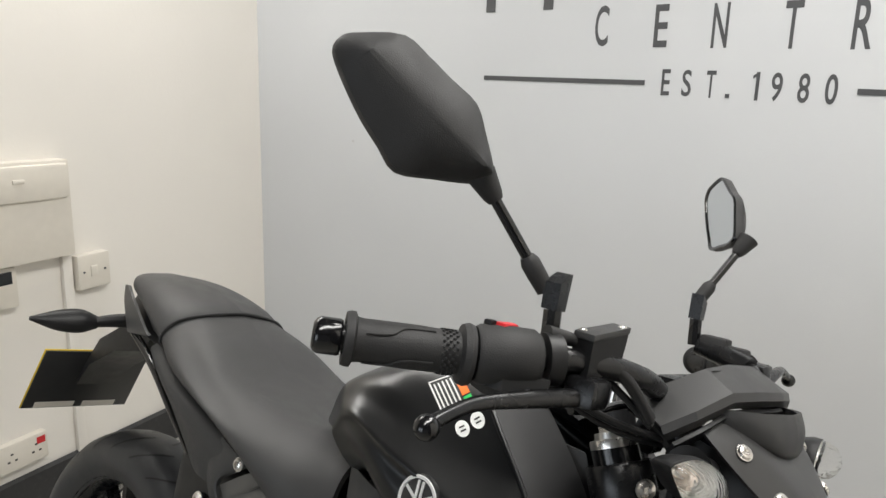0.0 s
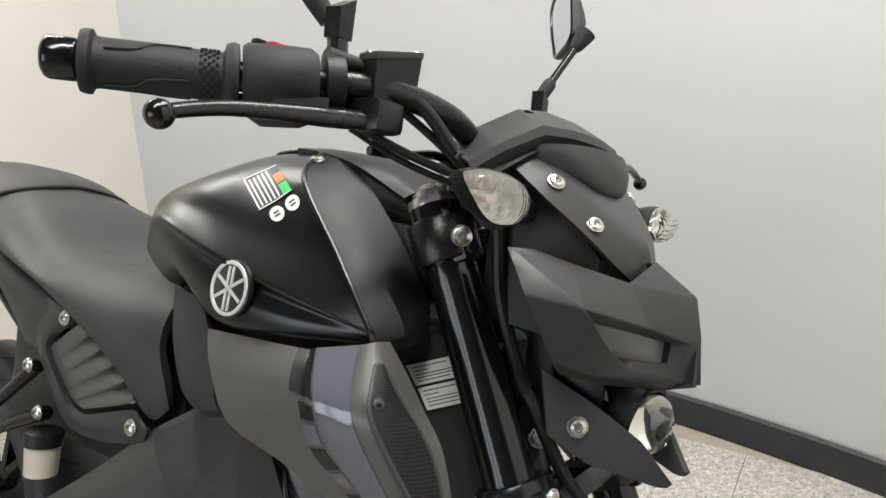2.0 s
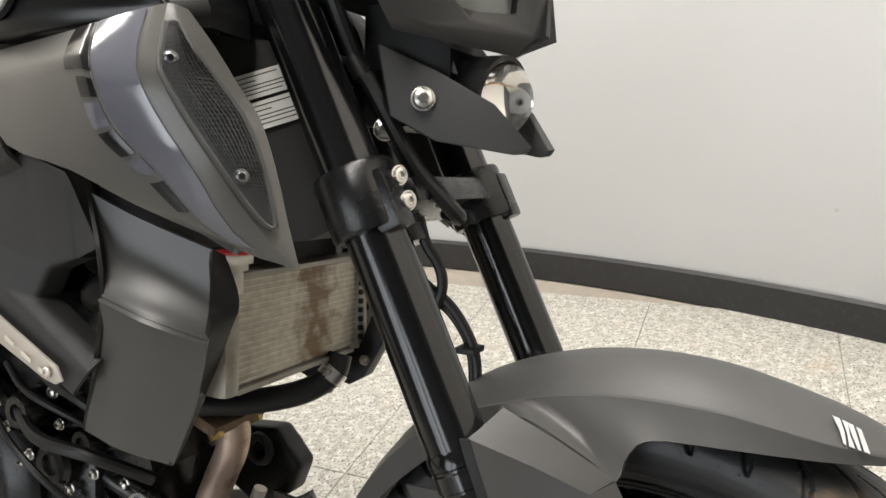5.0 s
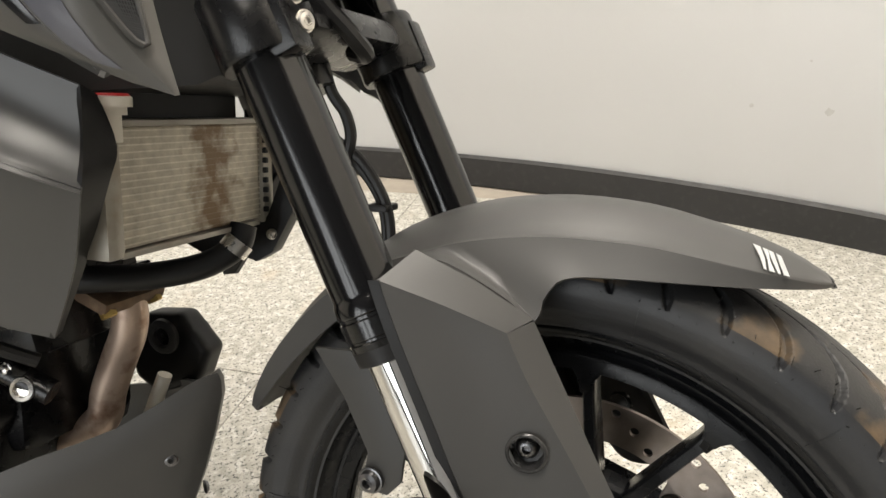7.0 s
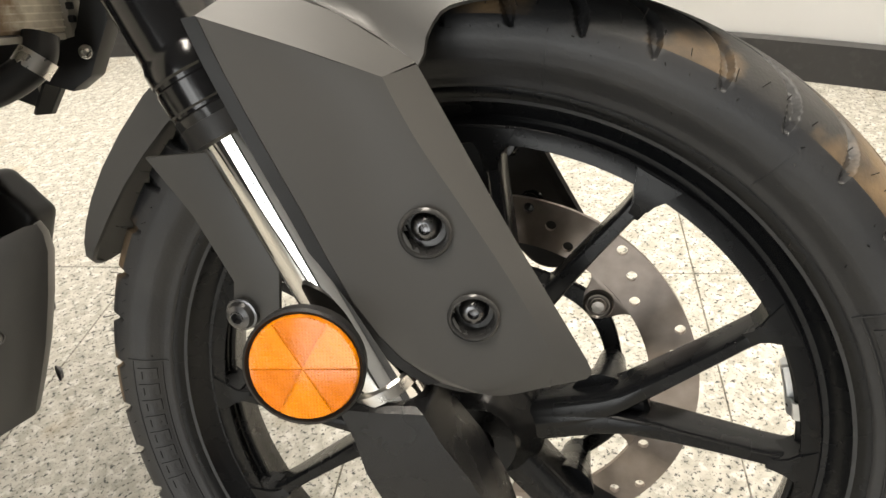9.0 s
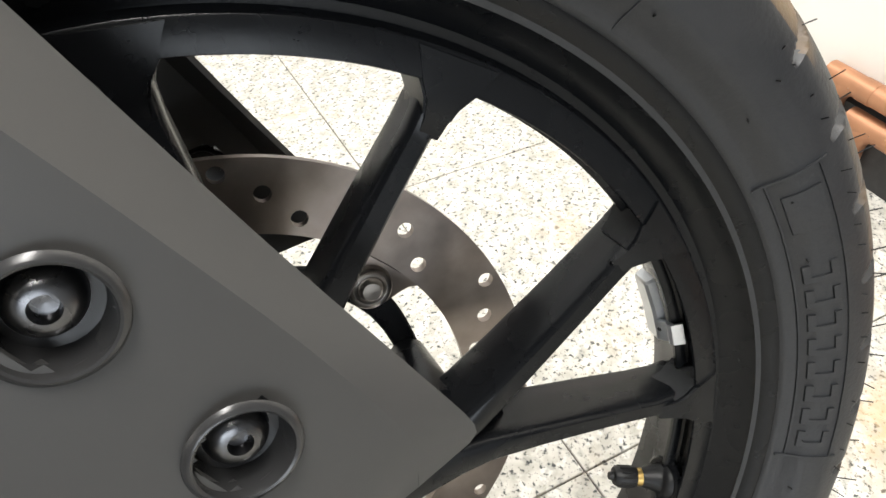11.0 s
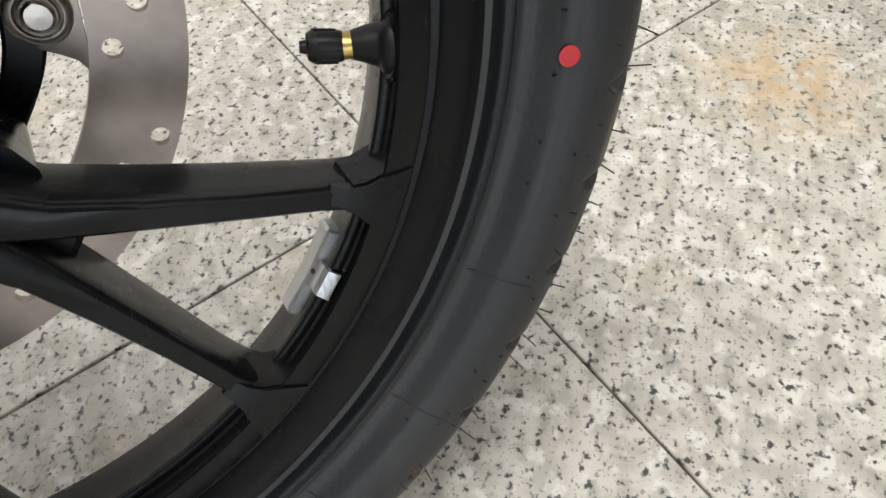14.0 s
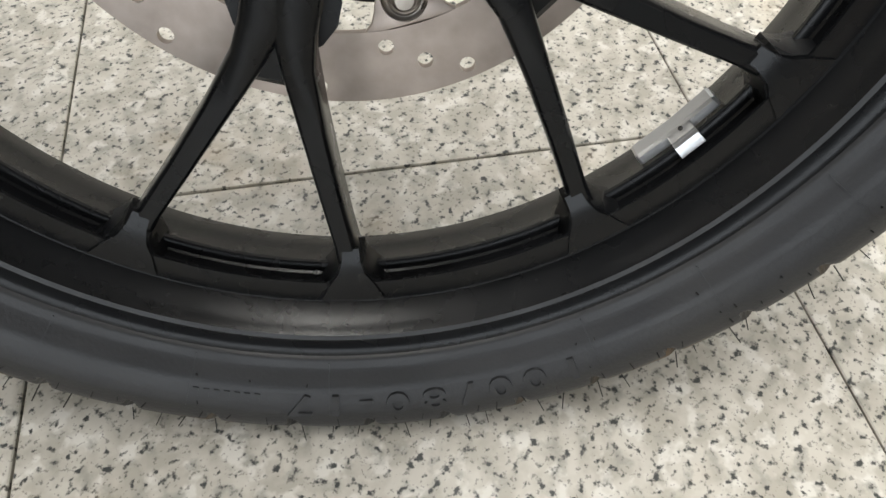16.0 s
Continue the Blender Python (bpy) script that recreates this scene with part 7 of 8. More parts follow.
def mask(side):
    fl = (lambda rows: rows) if side > 0 else mirror
    # upper nose panel with four bolts
    up = [[V(-0.248, 0.098, 0.738), V(-0.214, 0.092, 0.712), V(-0.180, 0.072, 0.683), V(-0.164, 0.045, 0.661), V(-0.1560, 0.027, 0.649)],
          [V(-0.243, 0.088, 0.745), V(-0.212, 0.082, 0.722), V(-0.180, 0.064, 0.692), V(-0.163, 0.041, 0.671), V(-0.1550, 0.022, 0.656)],
          [V(-0.236, 0.068, 0.749), V(-0.209, 0.062, 0.732), V(-0.177, 0.046, 0.700), V(-0.161, 0.028, 0.679), V(-0.1545, 0.013, 0.663)],
          [V(-0.230, 0.040, 0.746), V(-0.203, 0.034, 0.728), V(-0.171, 0.024, 0.697), V(-0.158, 0.014, 0.681), V(-0.1525, 0.006, 0.666)],
          [V(-0.226, 0.0, 0.745), V(-0.199, 0.0, 0.724), V(-0.167, 0.0, 0.694), V(-0.155, 0.0, 0.680), V(-0.1505, 0.0, 0.667)]]
    ob = part("nose_panel", sheet(fl(up), 0.005, 3, 3), MASK, bike, "matt grey-black nose panel with steel bolts", 50)
    hump = [[V(-0.268, 0.090, 0.752), V(-0.232, 0.076, 0.760), V(-0.212, 0.052, 0.763), V(-0.204, 0.024, 0.764), V(-0.202, 0.0, 0.764)],
            [V(-0.256, 0.088, 0.748), V(-0.224, 0.070, 0.752), V(-0.204, 0.048, 0.749), V(-0.197, 0.022, 0.747), V(-0.195, 0.0, 0.747)],
            [V(-0.244, 0.080, 0.746), V(-0.218, 0.062, 0.740), V(-0.201, 0.042, 0.734), V(-0.195, 0.020, 0.728), V(-0.194, 0.0, 0.727)],
            [V(-0.244, 0.078, 0.740), V(-0.220, 0.060, 0.732), V(-0.206, 0.040, 0.726), V(-0.200, 0.020, 0.721), V(-0.199, 0.0, 0.720)]]
    part("nose_hump", sheet(fl(hump), 0.004, 3, 3), PLASTIC, ob, "textured black hump above the nose", 50)
    for f, r, u in ((-0.213, 0.079, 0.727), (-0.180, 0.062, 0.694)):
        bolt(V(f, r * side, u), V(0.62, 0.45 * side, 0.64), 0.0070, ob, 0.004)
    # lower mask round the light slot: flat facets with rounded creases
    P = {"a": (-0.2184, 0.1280, 0.6666), "a2": (-0.2150, 0.1000, 0.6680), "b1": (-0.1861, 0.0850, 0.6590), "b2": (-0.1470, 0.0450, 0.6470), "c": (-0.1060, 0.0, 0.6420), "n": (-0.1460, 0.0, 0.6680),
         "d": (-0.1545, 0.1110, 0.6262), "e2": (-0.1280, 0.0450, 0.6132), "e3": (-0.1035, 0.0090, 0.6020), "f": (-0.0975, 0.0, 0.6060), "j1": (-0.1985, 0.1320, 0.6310), "j2": (-0.1800, 0.1000, 0.5790), "j3": (-0.1605, 0.0750, 0.5690),
         "k1": (-0.1500, 0.0760, 0.5985), "k2": (-0.1400, 0.0500, 0.5760), "k3": (-0.1090, 0.0100, 0.5715), "g": (-0.1010, 0.0, 0.5680), "tl": (-0.1560, 0.0930, 0.6155), "tm": (-0.1370, 0.0450, 0.6075), "tr": (-0.1175, 0.0170, 0.6010), "br": (-0.1165, 0.0220, 0.5835), "bm": (-0.1390, 0.0420, 0.5830), "bl": (-0.1540, 0.0580, 0.5870),
         "u1": (-0.1850, 0.0850, 0.5660), "u2": (-0.1560, 0.0560, 0.5600), "u3": (-0.1250, 0.0, 0.5560)}
    P = {k: V(p[0], p[1] * side, p[2]) for k, p in P.items()}
    faces = ["a a2 b1", "a b1 d", "b1 b2 e2 d", "b2 n c", "b2 c f e3 e2", "a d j1", "d k1 j2 j1", "k1 k2 j3 j2", "k2 k3 g j3", "d e2 tm tl", "e2 e3 tr tm", "tl bl k1 d", "bl bm k2 k1", "bm br k3 k2", "br tr e3 k3", "e3 f g k3", "j2 j3 u2 u1", "j3 g u3 u2"]
    lo = part("headlight_mask", shell(P, faces, 0.003, 0.0065, V(1, 0.6 * side, 0)), MASK, bike, "matt grey-black headlight mask with a light slot", 60)
    hole = [P[k] for k in ("tl", "tm", "tr", "br", "bm", "bl")]
    part("slot_recess", loft([hole, [p + V(-0.010, -0.006 * side, -0.001) for p in hole]], caps=False), DARK_PLASTIC, lo)
    part("light_strip", plate([p + V(-0.007, -0.0045 * side, -0.001) for p in hole], V(-0.003, -0.003 * side, 0), 0.0), SMOKE, lo, "dull grey light strip in the slot")
    # indicator
    sg = part("front_indicator", tube([V(-0.240, 0.085 * side, 0.700), V(-0.238, 0.115 * side, 0.702), V(-0.238, 0.130 * side, 0.703)], [0.013, 0.018, 0.024], 18, 4), DARK_PLASTIC, bike, "front indicator with a clear lens")
    ia, inn, ic = V(-0.158, 0.984 * side, 0.08).normalized(), V(0.985, 0.158 * side, -0.05).normalized(), V(-0.219, 0.1665 * side, 0.7055)
    ring = spline([Vector((a, u, 0)) for a, u in ((0.042, 0.013), (0.034, 0.020), (0.010, 0.026), (-0.016, 0.025), (-0.034, 0.013), (-0.040, -0.003), (-0.032, -0.019), (-0.012, -0.027), (0.008, -0.022), (0.028, -0.004))], 4, closed=True)

    def lens_ring(scale, d):
        return [ic + ia * (p.x * scale * 0.84) + Vector((0, 0, p.y * scale * 0.74)) + inn * d for p in ring]
    part("indicator_shell", loft([lens_ring(0.30, -0.034), lens_ring(0.75, -0.022), lens_ring(1.02, -0.006), lens_ring(1.04, 0.002), lens_ring(1.0, 0.003)], caps=False), DARK_PLASTIC, sg)
    part("lens", loft([lens_ring(1.0, 0.002), lens_ring(0.96, 0.011), lens_ring(0.80, 0.019), lens_ring(0.52, 0.024), lens_ring(0.2, 0.0265), lens_ring(0.001, 0.027)], caps=False), RIBBED, sg, "clear ribbed lens", 60)
    part("bulb_reflector", loft([lens_ring(0.97, 0.000), lens_ring(0.8, -0.008), lens_ring(0.4, -0.016), lens_ring(0.001, -0.017)], caps=False), FACETED, sg, "faceted silver reflector")
    part("bulb", lathe([(-0.014, 0.004), (-0.004, 0.005), (0.0, 0.0035), (0.001, 0)], ic, inn, 16), BULB, sg, "small pale orange bulb")


mask(1)
mask(-1)
part("mask_core", loft([[V(f, w, u0), V(f, -w, u0), V(f, -w, u1), V(f, w, u1)] for f, w, u0, u1 in ((-0.275, 0.080, 0.60, 0.730), (-0.215, 0.078, 0.595, 0.715), (-0.175, 0.055, 0.590, 0.665))]), DARK_PLASTIC, bike, "dark carrier behind the headlight mask")
# low beam lamp with side fins
lamp = part("projector_lamp", lathe([(-0.05, 0.020), (-0.02, 0.032), (0.0, 0.0345), (0.008, 0.0345), (0.008, 0.031)], V(-0.142, 0.0, 0.524), V(1, 0.14, -0.16), 36), DARK_PLASTIC, bike, "round projector headlamp between dark fins")
part("projector_lens", lathe([(0.004, 0.031), (0.016, 0.027), (0.024, 0.018), (0.028, 0.0)], V(-0.142, 0.0, 0.524), V(1, 0.14, -0.16), 36), DOME, lamp, "clear domed glass lens", 60)
part("reflector", lathe([(0.003, 0.030), (-0.006, 0.022), (-0.012, 0.008), (-0.012, 0)], V(-0.142, 0.0, 0.524), V(1, 0.14, -0.16), 36), CHROME, lamp)
part("lamp_housing", loft([[V(f, w, u0), V(f, -w, u0), V(f, -w, u1), V(f, w, u1)] for f, w, u0, u1 in ((-0.24, 0.045, 0.50, 0.60), (-0.19, 0.045, 0.50, 0.585), (-0.165, 0.035, 0.505, 0.56))]), DARK_PLASTIC, lamp)
for side in (1, -1):
    fin = [V(-0.214, 0.062 * side, 0.562), V(-0.165, 0.050 * side, 0.540), V(-0.124, 0.036 * side, 0.516), V(-0.098, 0.023 * side, 0.485), V(-0.102, 0.023 * side, 0.480), V(-0.110, 0.027 * side, 0.479), V(-0.165, 0.052 * side, 0.488), V(-0.198, 0.066 * side, 0.506)]
    part("lamp_fin", plate(fin, V(-0.004, -0.004 * side, 0), 0.0015), PLASTIC, lamp, "dark plastic fin beside the lamp")
part("lamp_insert", plate([V(-0.205, 0.036, 0.572), V(-0.165, 0.030, 0.552), V(-0.160, 0.030, 0.540), V(-0.200, 0.042, 0.556)], V(-0.003, -0.003, 0), 0.001), SMOKE, lamp)
for f, r, u in ((-0.174, 0.058, 0.519), (-0.213, 0.052, 0.497)):
    bolt(V(f, r, u), V(0.6, 0.8, 0.1), 0.0082, lamp, 0.005)

# instrument cowl
bm = bmesh.new()
rows = [[V(-0.318, 0.108, 0.748), V(-0.288, 0.100, 0.770), V(-0.265, 0.073, 0.791), V(-0.262, 0.030, 0.797), V(-0.262, 0.0, 0.797)],
        [V(-0.278, 0.130, 0.738), V(-0.256, 0.114, 0.758), V(-0.243, 0.076, 0.780), V(-0.236, 0.030, 0.784), V(-0.235, 0.0, 0.784)],
        [V(-0.270, 0.133, 0.735), V(-0.248, 0.116, 0.755), V(-0.234, 0.077, 0.776), V(-0.227, 0.030, 0.779), V(-0.226, 0.0, 0.779)],
        [V(-0.266, 0.132, 0.728), V(-0.245, 0.115, 0.748), V(-0.231, 0.076, 0.768), V(-0.224, 0.030, 0.771), V(-0.223, 0.0, 0.771)],
        [V(-0.266, 0.122, 0.722), V(-0.248, 0.106, 0.740), V(-0.236, 0.070, 0.760), V(-0.230, 0.030, 0.763), V(-0.229, 0.0, 0.763)]]
both(rows, 0.004, 1, 1, bm)
dash = part("instrument_cowl", bm, PLASTIC, bike, "faceted black instrument cowl", 25)
part("instrument_face", loft([[V(f, w, u), V(f, -w, u), V(f + 0.01, -w, u + 0.005), V(f + 0.01, w, u + 0.005)] for f, w, u in ((-0.318, 0.09, 0.738), (-0.268, 0.07, 0.786))]), DARK_PLASTIC, dash)
part("under_cowl", both([[V(-0.262, 0.120, 0.722), V(-0.246, 0.104, 0.740), V(-0.236, 0.070, 0.758), V(-0.230, 0.030, 0.761), V(-0.229, 0.0, 0.761)], [V(-0.272, 0.108, 0.708), V(-0.254, 0.094, 0.728), V(-0.246, 0.066, 0.742), V(-0.240, 0.030, 0.746), V(-0.238, 0.0, 0.746)]], 0.004, 3, 2, bmesh.new()), DARK_PLASTIC, dash)
for ob in set(bpy.data.objects) - unsteered:
    if ob.type == "MESH":
        ob.data.transform(STEER)

# ---- handlebar, controls, mirrors ----
BAR = [V(-0.4635, 0.3812, 0.764), V(-0.424, 0.335, 0.767), V(-0.368, 0.270, 0.7745), V(-0.326, 0.210, 0.780), V(-0.305, 0.150, 0.772), V(-0.305, 0.085, 0.755), V(-0.308, 0.0, 0.752)]
bm = bmesh.new()
tube(BAR, 0.011, 16, 8, bm=bm)
tube([Vector((p.x, -p.y, p.z)) for p in BAR], 0.011, 16, 8, bm=bm)
bar = part("handlebar", bm, CAST, bike, "black tubular handlebar")
part("bar_clamp", box(V(-0.305, 0, 0.752), (0.045, 0.13, 0.04), 0.008), CAST, bar)
for r in (0.05, -0.05):
    part("bar_riser", loft([[V(f, r + w, u), V(f + 0.03, r + w, u), V(f + 0.03, r - w, u), V(f, r - w, u)] for f, u, w in ((-0.345, 0.69, 0.016), (-0.325, 0.745, 0.014))]), CAST, bar)


def bar_at(t, side=1):
    """A place on the bar, t metres in from its end, and the outward direction there."""
    pts = spline(BAR, 16)
    done = 0.0
    for a, b in zip(pts, pts[1:]):
        d = (b - a).length
        if done + d >= t:
            p = a.lerp(b, (t - done) / d)
            v = (a - b).normalized()
            if side < 0:
                p, v = Vector((p.x, -p.y, p.z)), Vector((v.x, -v.y, v.z))
            return p, v
        done += d


for side in (1, -1):
    c, ax = bar_at(0.0, side)
    grip = part("grip", lathe([(0.0, 0.014), (0.0, 0.0215), (0.003, 0.0225), (0.007, 0.0225), (0.009, 0.0185), (0.013, 0.0178), (0.026, 0.0180), (0.060, 0.0186), (0.082, 0.0178), (0.094, 0.0180), (0.096, 0.0245), (0.101, 0.0262), (0.105, 0.0250), (0.106, 0.014)], c - ax * 0.002, -ax, 36), GRIP, bar, "black rubber grip with moulded lines")
    knurl = bmesh.new()
    for i in range(5):
        for j in range(20):
            a = 2 * math.pi * (j + 0.5 * (i % 2)) / 20
            s = ax.orthogonal().normalized()
            t = ax.cross(s)
            p = c - ax * (0.081 + 0.0028 * i) + (s * math.cos(a) + t * math.sin(a)) * 0.0182
            box(p, (0.0018, 0.0018, 0.0018), 0, bm=knurl)
    part("grip_knurl", knurl, GRIP, grip)
    s = ax.cross(Vector((0, 0, 1))).normalized()
    t = ax.cross(s)
    for w in range(4):
        line = [c - ax * x + (s * math.cos(a) + t * math.sin(a)) * 0.0188 for x, a in ((0.018, -0.9 + w * 1.5), (0.038, -0.8 + w * 1.5), (0.050, -0.4 + w * 1.5), (0.074, -0.3 + w * 1.5))]
        part("grip_line", tube(line, 0.0009, 6, 5), GRIP, grip)
    part("bar_end", lathe([(0.0, 0.014), (0.002, 0.0150), (0.018, 0.0150), (0.021, 0.0135), (0.023, 0.010), (0.021, 0.006), (0.017, 0.005), (0.017, 0.0)], c, ax, 32), FORK, bar, "glossy black bar end weight")
    part("end_screw", lathe([(0.0165, 0.005), (0.018, 0.004), (0.018, 0)], c, ax, 12), BRASS, bar)
    # switch block
    p0, a0 = bar_at(0.110, side)
    sw = part("switch_block", lathe([(0, 0.012), (0.0, 0.0225), (0.004, 0.025), (0.030, 0.0255), (0.050, 0.0245), (0.055, 0.021), (0.056, 0.012)], p0, -a0, 32), GRIP, bar, "black switch housing")
    p1, a1 = bar_at(0.170, side)
    part("clamp_ring", lathe([(0, 0.012), (0, 0.0225), (0.014, 0.0225), (0.014, 0.012)], p1, -a1, 28), DARK_PLASTIC, sw)
    part("switch_body", loft([[p0 - a0 * x + V(f, 0, u) for f, u in ((-0.02, -0.012), (0.026, -0.012), (0.026, -d), (-0.014, -d))] for x, d in ((0.006, 0.024), (0.026, 0.036), (0.046, 0.028))]), GRIP, sw)
    if side > 0:
        part("stop_switch", box(p0 - a0 * 0.03 + V(-0.008, 0, 0.0225), (0.012, 0.022, 0.009), 0.003), RED, sw, "red stop switch")
        part("small_switch", box(p0 - a0 * 0.012 + V(-0.004, 0, 0.026), (0.008, 0.010, 0.006), 0.002), DARK_PLASTIC, sw)
    # lever
    lv = ([V(-0.322, 0.232, 0.752), V(-0.334, 0.262, 0.749), V(-0.345, 0.300, 0.7455), V(-0.354, 0.338, 0.741), V(-0.354, 0.374, 0.733), V(-0.3525, 0.392, 0.727)] if side > 0 else
          [V(-0.318, -0.225, 0.748), V(-0.318, -0.260, 0.748), V(-0.322, -0.300, 0.752), V(-0.330, -0.345, 0.750), V(-0.334, -0.385, 0.738), V(-0.336, -0.402, 0.730)])
    lever = part("lever", tube(lv, [0.0066, 0.0070, 0.0060, 0.0050, 0.0046, 0.0044], 14, 6, flat=1.2), CAST, bar, "black lever with a ball end")
    ball = bmesh.new()
    bmesh.ops.create_uvsphere(ball, u_segments=20, v_segments=12, radius=0.0095)
    bmesh.ops.translate(ball, vec=lv[-1], verts=ball.verts)
    part("ball_end", ball, FORK, lever)
    part("lever_perch", box(V(-0.322, 0.222 * side, 0.757), (0.03, 0.035, 0.026), 0.006), CAST, bar)
    # mirror clamp and stem
    foot_, knee_, stem0, stem1 = ((V(-0.364, 0.226, 0.780), V(-0.368, 0.226, 0.818), V(-0.388, 0.236, 0.848), V(-0.423, 0.275, 0.906)) if side > 0 else
                                  (V(-0.378, -0.190, 0.795), V(-0.382, -0.190, 0.830), V(-0.380, -0.198, 0.869), V(-0.356, -0.227, 0.934)))
    mir = part("mirror_mount", tube([foot_, knee_], 0.0085, 8, 1), CAST, bar, "black rear view mirror on a thin stem", 20)
    part("mount_block", loft([[knee_ + V(f, side * r, u) for f, r, u in q] for q in (((-0.008, 0.008, 0.0), (0.008, 0.008, 0.0), (0.008, -0.008, 0.0), (-0.008, -0.008, 0.0)), ((-0.009, 0.009, 0.024), (0.008, 0.009, 0.024), (0.008, -0.009, 0.034), (-0.009, -0.009, 0.034)))]), CAST, mir, angle=20)
    part("stem_boot", tube([stem0 + (stem0 - stem1) * 0.25, stem0, stem0.lerp(stem1, 0.12), stem0.lerp(stem1, 0.2)], [0.0085, 0.0092, 0.0092, 0.0065], 16, 1), GRIP, mir)
    part("stem", tube([stem0, stem1], 0.0052, 12, 1), FORK, mir)
    part("head_boot", tube([stem1 - (stem1 - stem0).normalized() * 0.006, stem1, stem1 + (stem1 - stem0).normalized() * 0.022], [0.007, 0.0095, 0.014], 16, 1), GRIP, mir)
    MIRROR_HEAD(mir, stem1, side)
    if side < 0:
        part("mirror_perch", tube([V(-0.300, -0.180, 0.782), V(-0.335, -0.188, 0.790), V(-0.372, -0.190, 0.796)], [0.016, 0.014, 0.012], 14, 4), CAST, mir)
        part("perch_clamp", box(V(-0.352, -0.196, 0.800), (0.036, 0.030, 0.026), 0.005), GRIP, mir)
        part("clutch_switch", box(V(-0.330, -0.205, 0.790), (0.040, 0.030, 0.030), 0.006), GRIP, mir)
        FIXED = [mir] + list(mir.children_recursive)
# the bar is turned a little, so its left half stands further forward; the clutch lever sits higher
def turn_bar(ob, lift):
    for v in ob.data.vertices:
        if v.co.y > 0.0:
            k = v.co.y / 0.39
            v.co += Vector((0.044 * k, -0.033 * k, lift * k))


for ob in bar.children_recursive:
    if ob not in FIXED and sum((v.co.y for v in ob.data.vertices), 0.0) / len(ob.data.vertices) > 0.09:
        turn_bar(ob, 0.037 if ob.name.startswith(("lever", "ball")) else 0.0)
turn_bar(bar, 0.0)
# throttle cables with rubber boots, brake hose and master cylinder
for line in ([V(-0.352, 0.240, 0.797), V(-0.3443, 0.2277, 0.797), V(-0.325, 0.205, 0.790), V(-0.303, 0.178, 0.765), V(-0.286, 0.158, 0.738)], [V(-0.354, 0.232, 0.783), V(-0.3472, 0.2169, 0.782), V(-0.328, 0.195, 0.772), V(-0.305, 0.172, 0.752), V(-0.287, 0.155, 0.734)]):
    cab = part("throttle_cable", tube(line, 0.0036, 10, 6), HOSE, bike, "black throttle cable")
    part("cable_boot", tube([line[0] + V(-0.004, 0.010, 0.001), line[0], line[1], line[1].lerp(line[2], 0.4)], [0.0080, 0.0078, 0.0060, 0.0042], 14, 4), GRIP, cab, "grey rubber cable boot")
part("hose_sleeve", tube([V(-0.3187, 0.2011, 0.7850), V(-0.302, 0.180, 0.767), V(-0.287, 0.161, 0.741)], 0.0058, 14, 6), HOSE, cab, "thick black hose sleeve")
part("brake_hose", tube([V(-0.344, 0.200, 0.733), V(-0.335, 0.165, 0.734), V(-0.327, 0.125, 0.740), V(-0.317, 0.105, 0.732)], 0.0042, 10, 6), FORK, bike, "black brake hose")
cyl = part("master_cylinder", tube([V(-0.362, 0.238, 0.760), V(-0.351, 0.215, 0.762), V(-0.343, 0.195, 0.760)], [0.011, 0.013, 0.011], 16, 4), CAST, bike, "black cast brake master cylinder")
bolt(V(-0.345, 0.232, 0.774), V(0.6, 0.5, 0.5), 0.0055, cyl, 0.004, DARKBOLT)
bolt(V(-0.338, 0.205, 0.744), V(0.6, 0.5, -0.3), 0.0050, cyl, 0.005, STEEL)
# brake reservoir
RES = [(-0.343, 0.227, 0.800), (-0.320, 0.233, 0.800), (-0.311, 0.184, 0.811), (-0.333, 0.175, 0.811)]
rs = part("brake_reservoir", loft([[V(-0.33 + (f + 0.33) * k, 0.205 + (r - 0.205) * k, u + dz) for f, r, u in RES] for dz, k in ((-0.034, 0.88), (-0.006, 0.95), (0.0, 0.95))]), DARK_PLASTIC, bike, "square black brake fluid reservoir", 25)
part("reservoir_lid", plate([V(*p) for p in RES], V(0, 0, 0.006), 0.001), PLASTIC, rs)
for f, r, u in ((-0.337, 0.222, 0.807), (-0.317, 0.188, 0.815)):
    bolt(V(f, r, u), V(0, 0, 1), 0.004, rs, 0.002)
part("sight_glass", lathe([(0, 0.008), (0.003, 0.008), (0.003, 0.0)], V(-0.331, 0.224, 0.782), V(-0.2, 1, 0), 20), GLASSY, rs, "round sight glass")
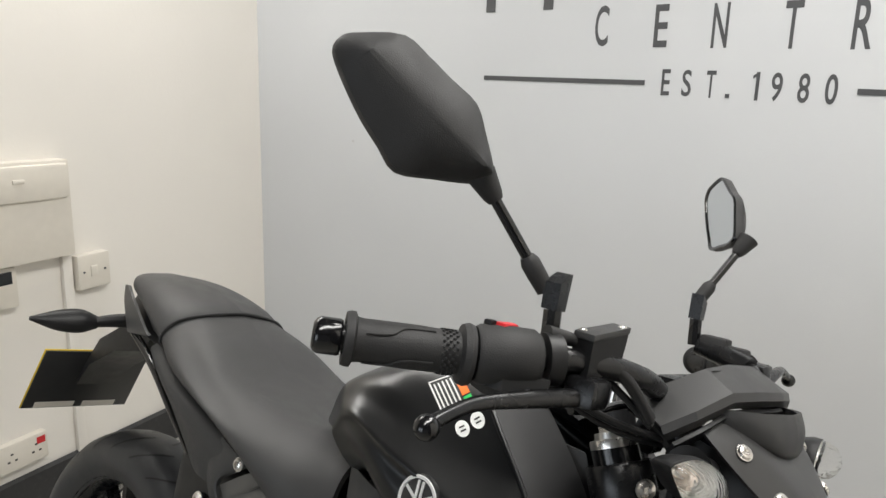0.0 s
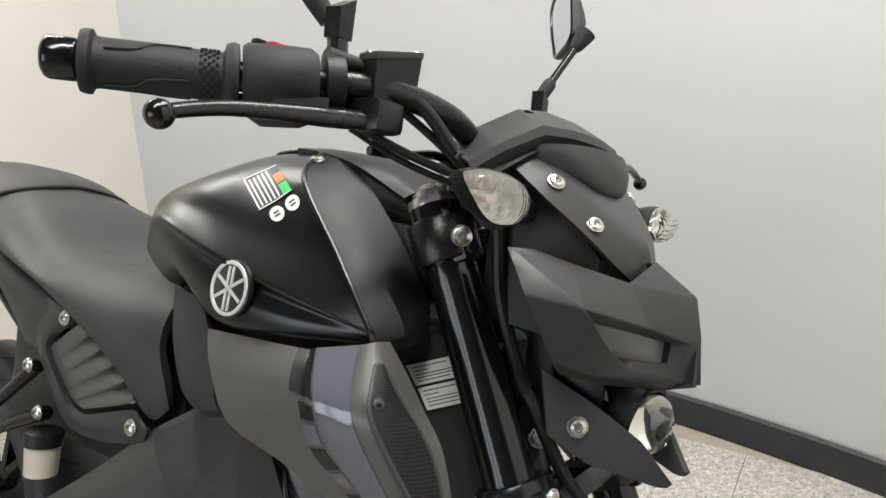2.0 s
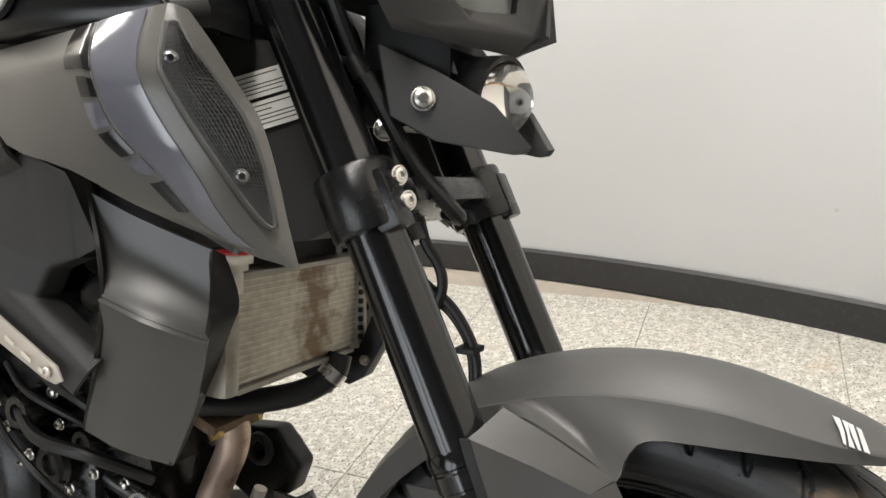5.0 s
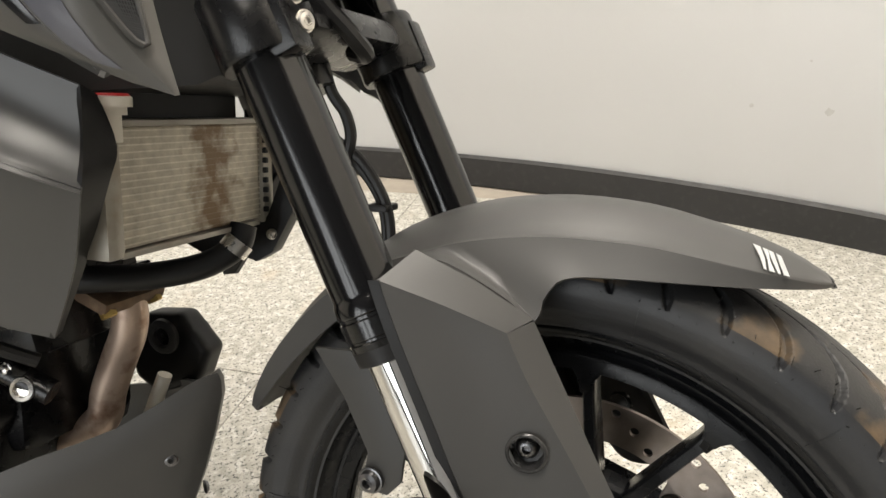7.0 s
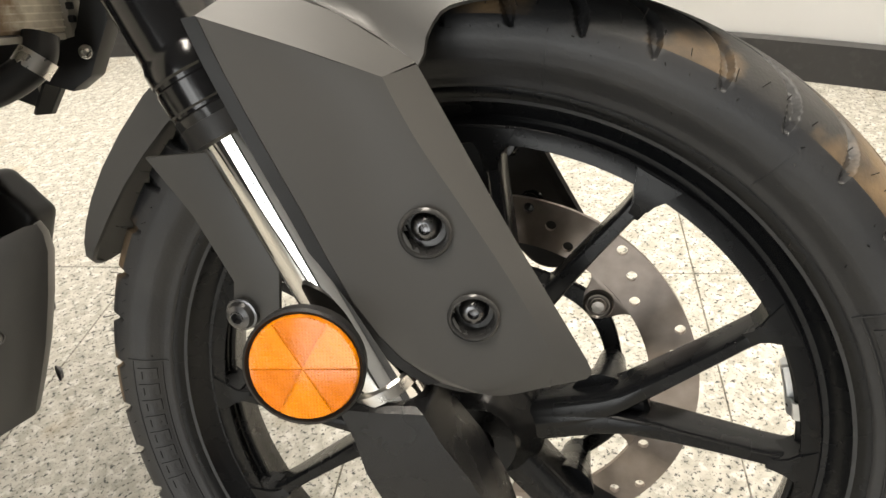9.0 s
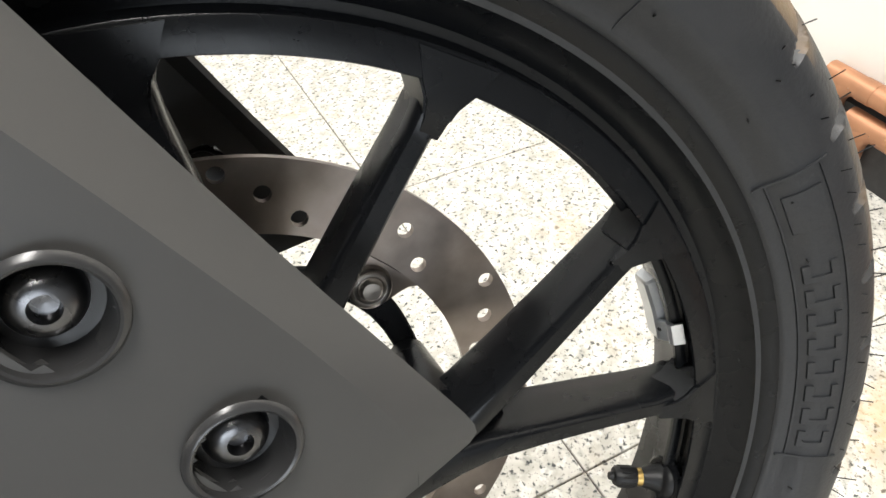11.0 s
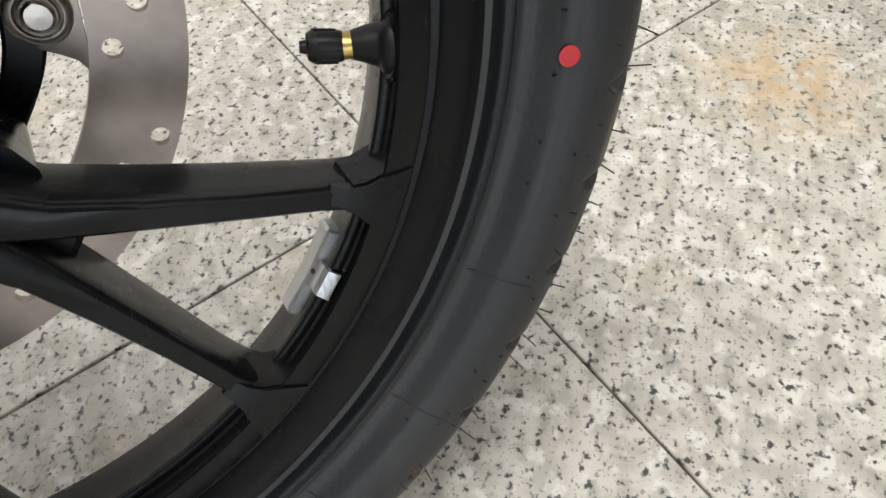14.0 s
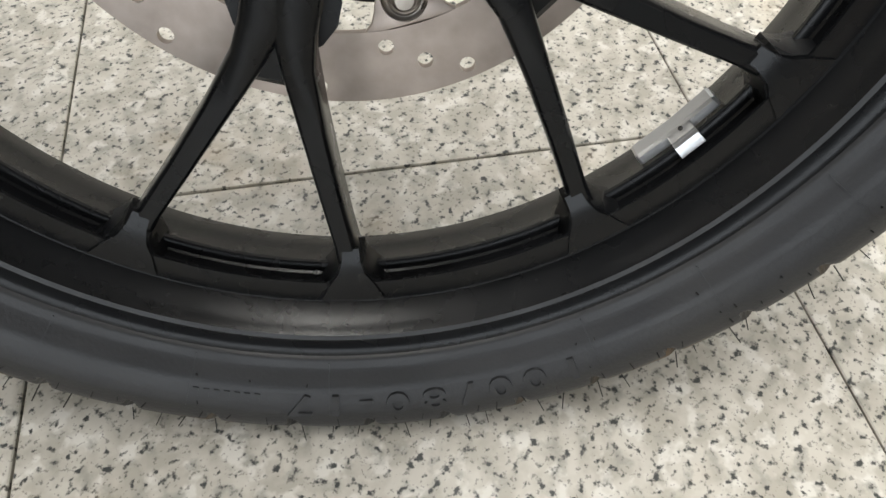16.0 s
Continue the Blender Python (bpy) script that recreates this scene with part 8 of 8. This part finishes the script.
# cables
HARN = [([(-0.345, 0.230, 0.752), (-0.318, 0.190, 0.735), (-0.300, 0.150, 0.725), (-0.285, 0.120, 0.720)], 0.0038),
        ([(-0.350, 0.220, 0.748), (-0.322, 0.185, 0.728), (-0.300, 0.140, 0.716), (-0.285, 0.100, 0.712)], 0.0030),
        ([(-0.300, 0.135, 0.74), (-0.272, 0.105, 0.70), (-0.262, 0.092, 0.62), (-0.238, 0.076, 0.545), (-0.225, 0.078, 0.53), (-0.195, 0.060, 0.470), (-0.172, 0.045, 0.440), (-0.170, 0.025, 0.428), (-0.188, 0.010, 0.430)], 0.0068),
        ([(-0.225, -0.002, 0.440), (-0.217, -0.008, 0.402), (-0.204, -0.010, 0.382), (-0.200, -0.010, 0.360), (-0.212, -0.008, 0.335), (-0.240, -0.004, 0.325)], 0.0052),
        ([(-0.245, -0.004, 0.400), (-0.222, -0.010, 0.368), (-0.194, -0.015, 0.346), (-0.177, -0.018, 0.322), (-0.169, -0.020, 0.300), (-0.166, -0.020, 0.272)], 0.0048),
        ([(-0.252, -0.012, 0.392), (-0.228, -0.018, 0.360), (-0.201, -0.025, 0.340), (-0.184, -0.028, 0.318), (-0.177, -0.030, 0.297), (-0.174, -0.030, 0.270)], 0.0045)]
for k, (pts, r) in enumerate(HARN):
    part("cable", tube([V(*p) for p in pts], r, 10, 6), HOSE, bike)
part("cable_tie", box(V(-0.176, -0.022, 0.306), (0.020, 0.026, 0.006), 0.002), DARK_PLASTIC, bike)
part("hose_ferrule", tube([V(-0.242, 0.078, 0.552), V(-0.232, 0.077, 0.536)], 0.0085, 14, 1), DARK_PLASTIC, bike)
part("hose_guide", box(V(-0.232, 0.070, 0.538), (0.012, 0.022, 0.014), 0.003), DARK_PLASTIC, bike)
key = part("ignition_lock", lathe([(0, 0.020), (0.03, 0.020), (0.034, 0.016), (0.034, 0)], V(-0.365, 0.03, 0.69), V(-0.3, 0, 1), 24), DARK_PLASTIC, bike, "ignition lock with a key")
part("key", box(V(-0.378, 0.034, 0.732), (0.004, 0.012, 0.03), 0.001), STEEL, key)

# ---- granite floor tiles ----
floor = tagged(part("floor", box((-1.3, -0.2, -0.03), (7.4, 7.6, 0.05), 0), GROUT), "pale speckled granite tile floor with dirty joints", "floor", kind="structure")
TILE, TURN_T = 0.455, radians(51.4)
e1 = Vector((math.cos(TURN_T - math.pi / 2), math.sin(TURN_T - math.pi / 2), 0))
e2 = Vector((math.cos(TURN_T), math.sin(TURN_T), 0))
tile_mesh = finish(box((0, 0, -0.0035), (TILE - 0.0016, TILE - 0.0016, 0.007), 0.0008, seg=1))
tile_mesh.materials.append(GRANITE)
for i in range(-13, 9):
    for j in range(-13, 10):
        c = e1 * (0.333 + TILE * (i + 0.5)) + e2 * (0.583 + TILE * (j + 0.5))
        if -4.9 < c.x < 2.1 and -3.9 < c.y < 3.3 and c.x + c.y < 2.9 and c.x + c.y * 0.6 > -5.4:
            t = new("tile", tile_mesh)
            t.parent = floor
            t.matrix_world = pose(c.x, c.y, 0, 0, 0, 51.4 - 90)
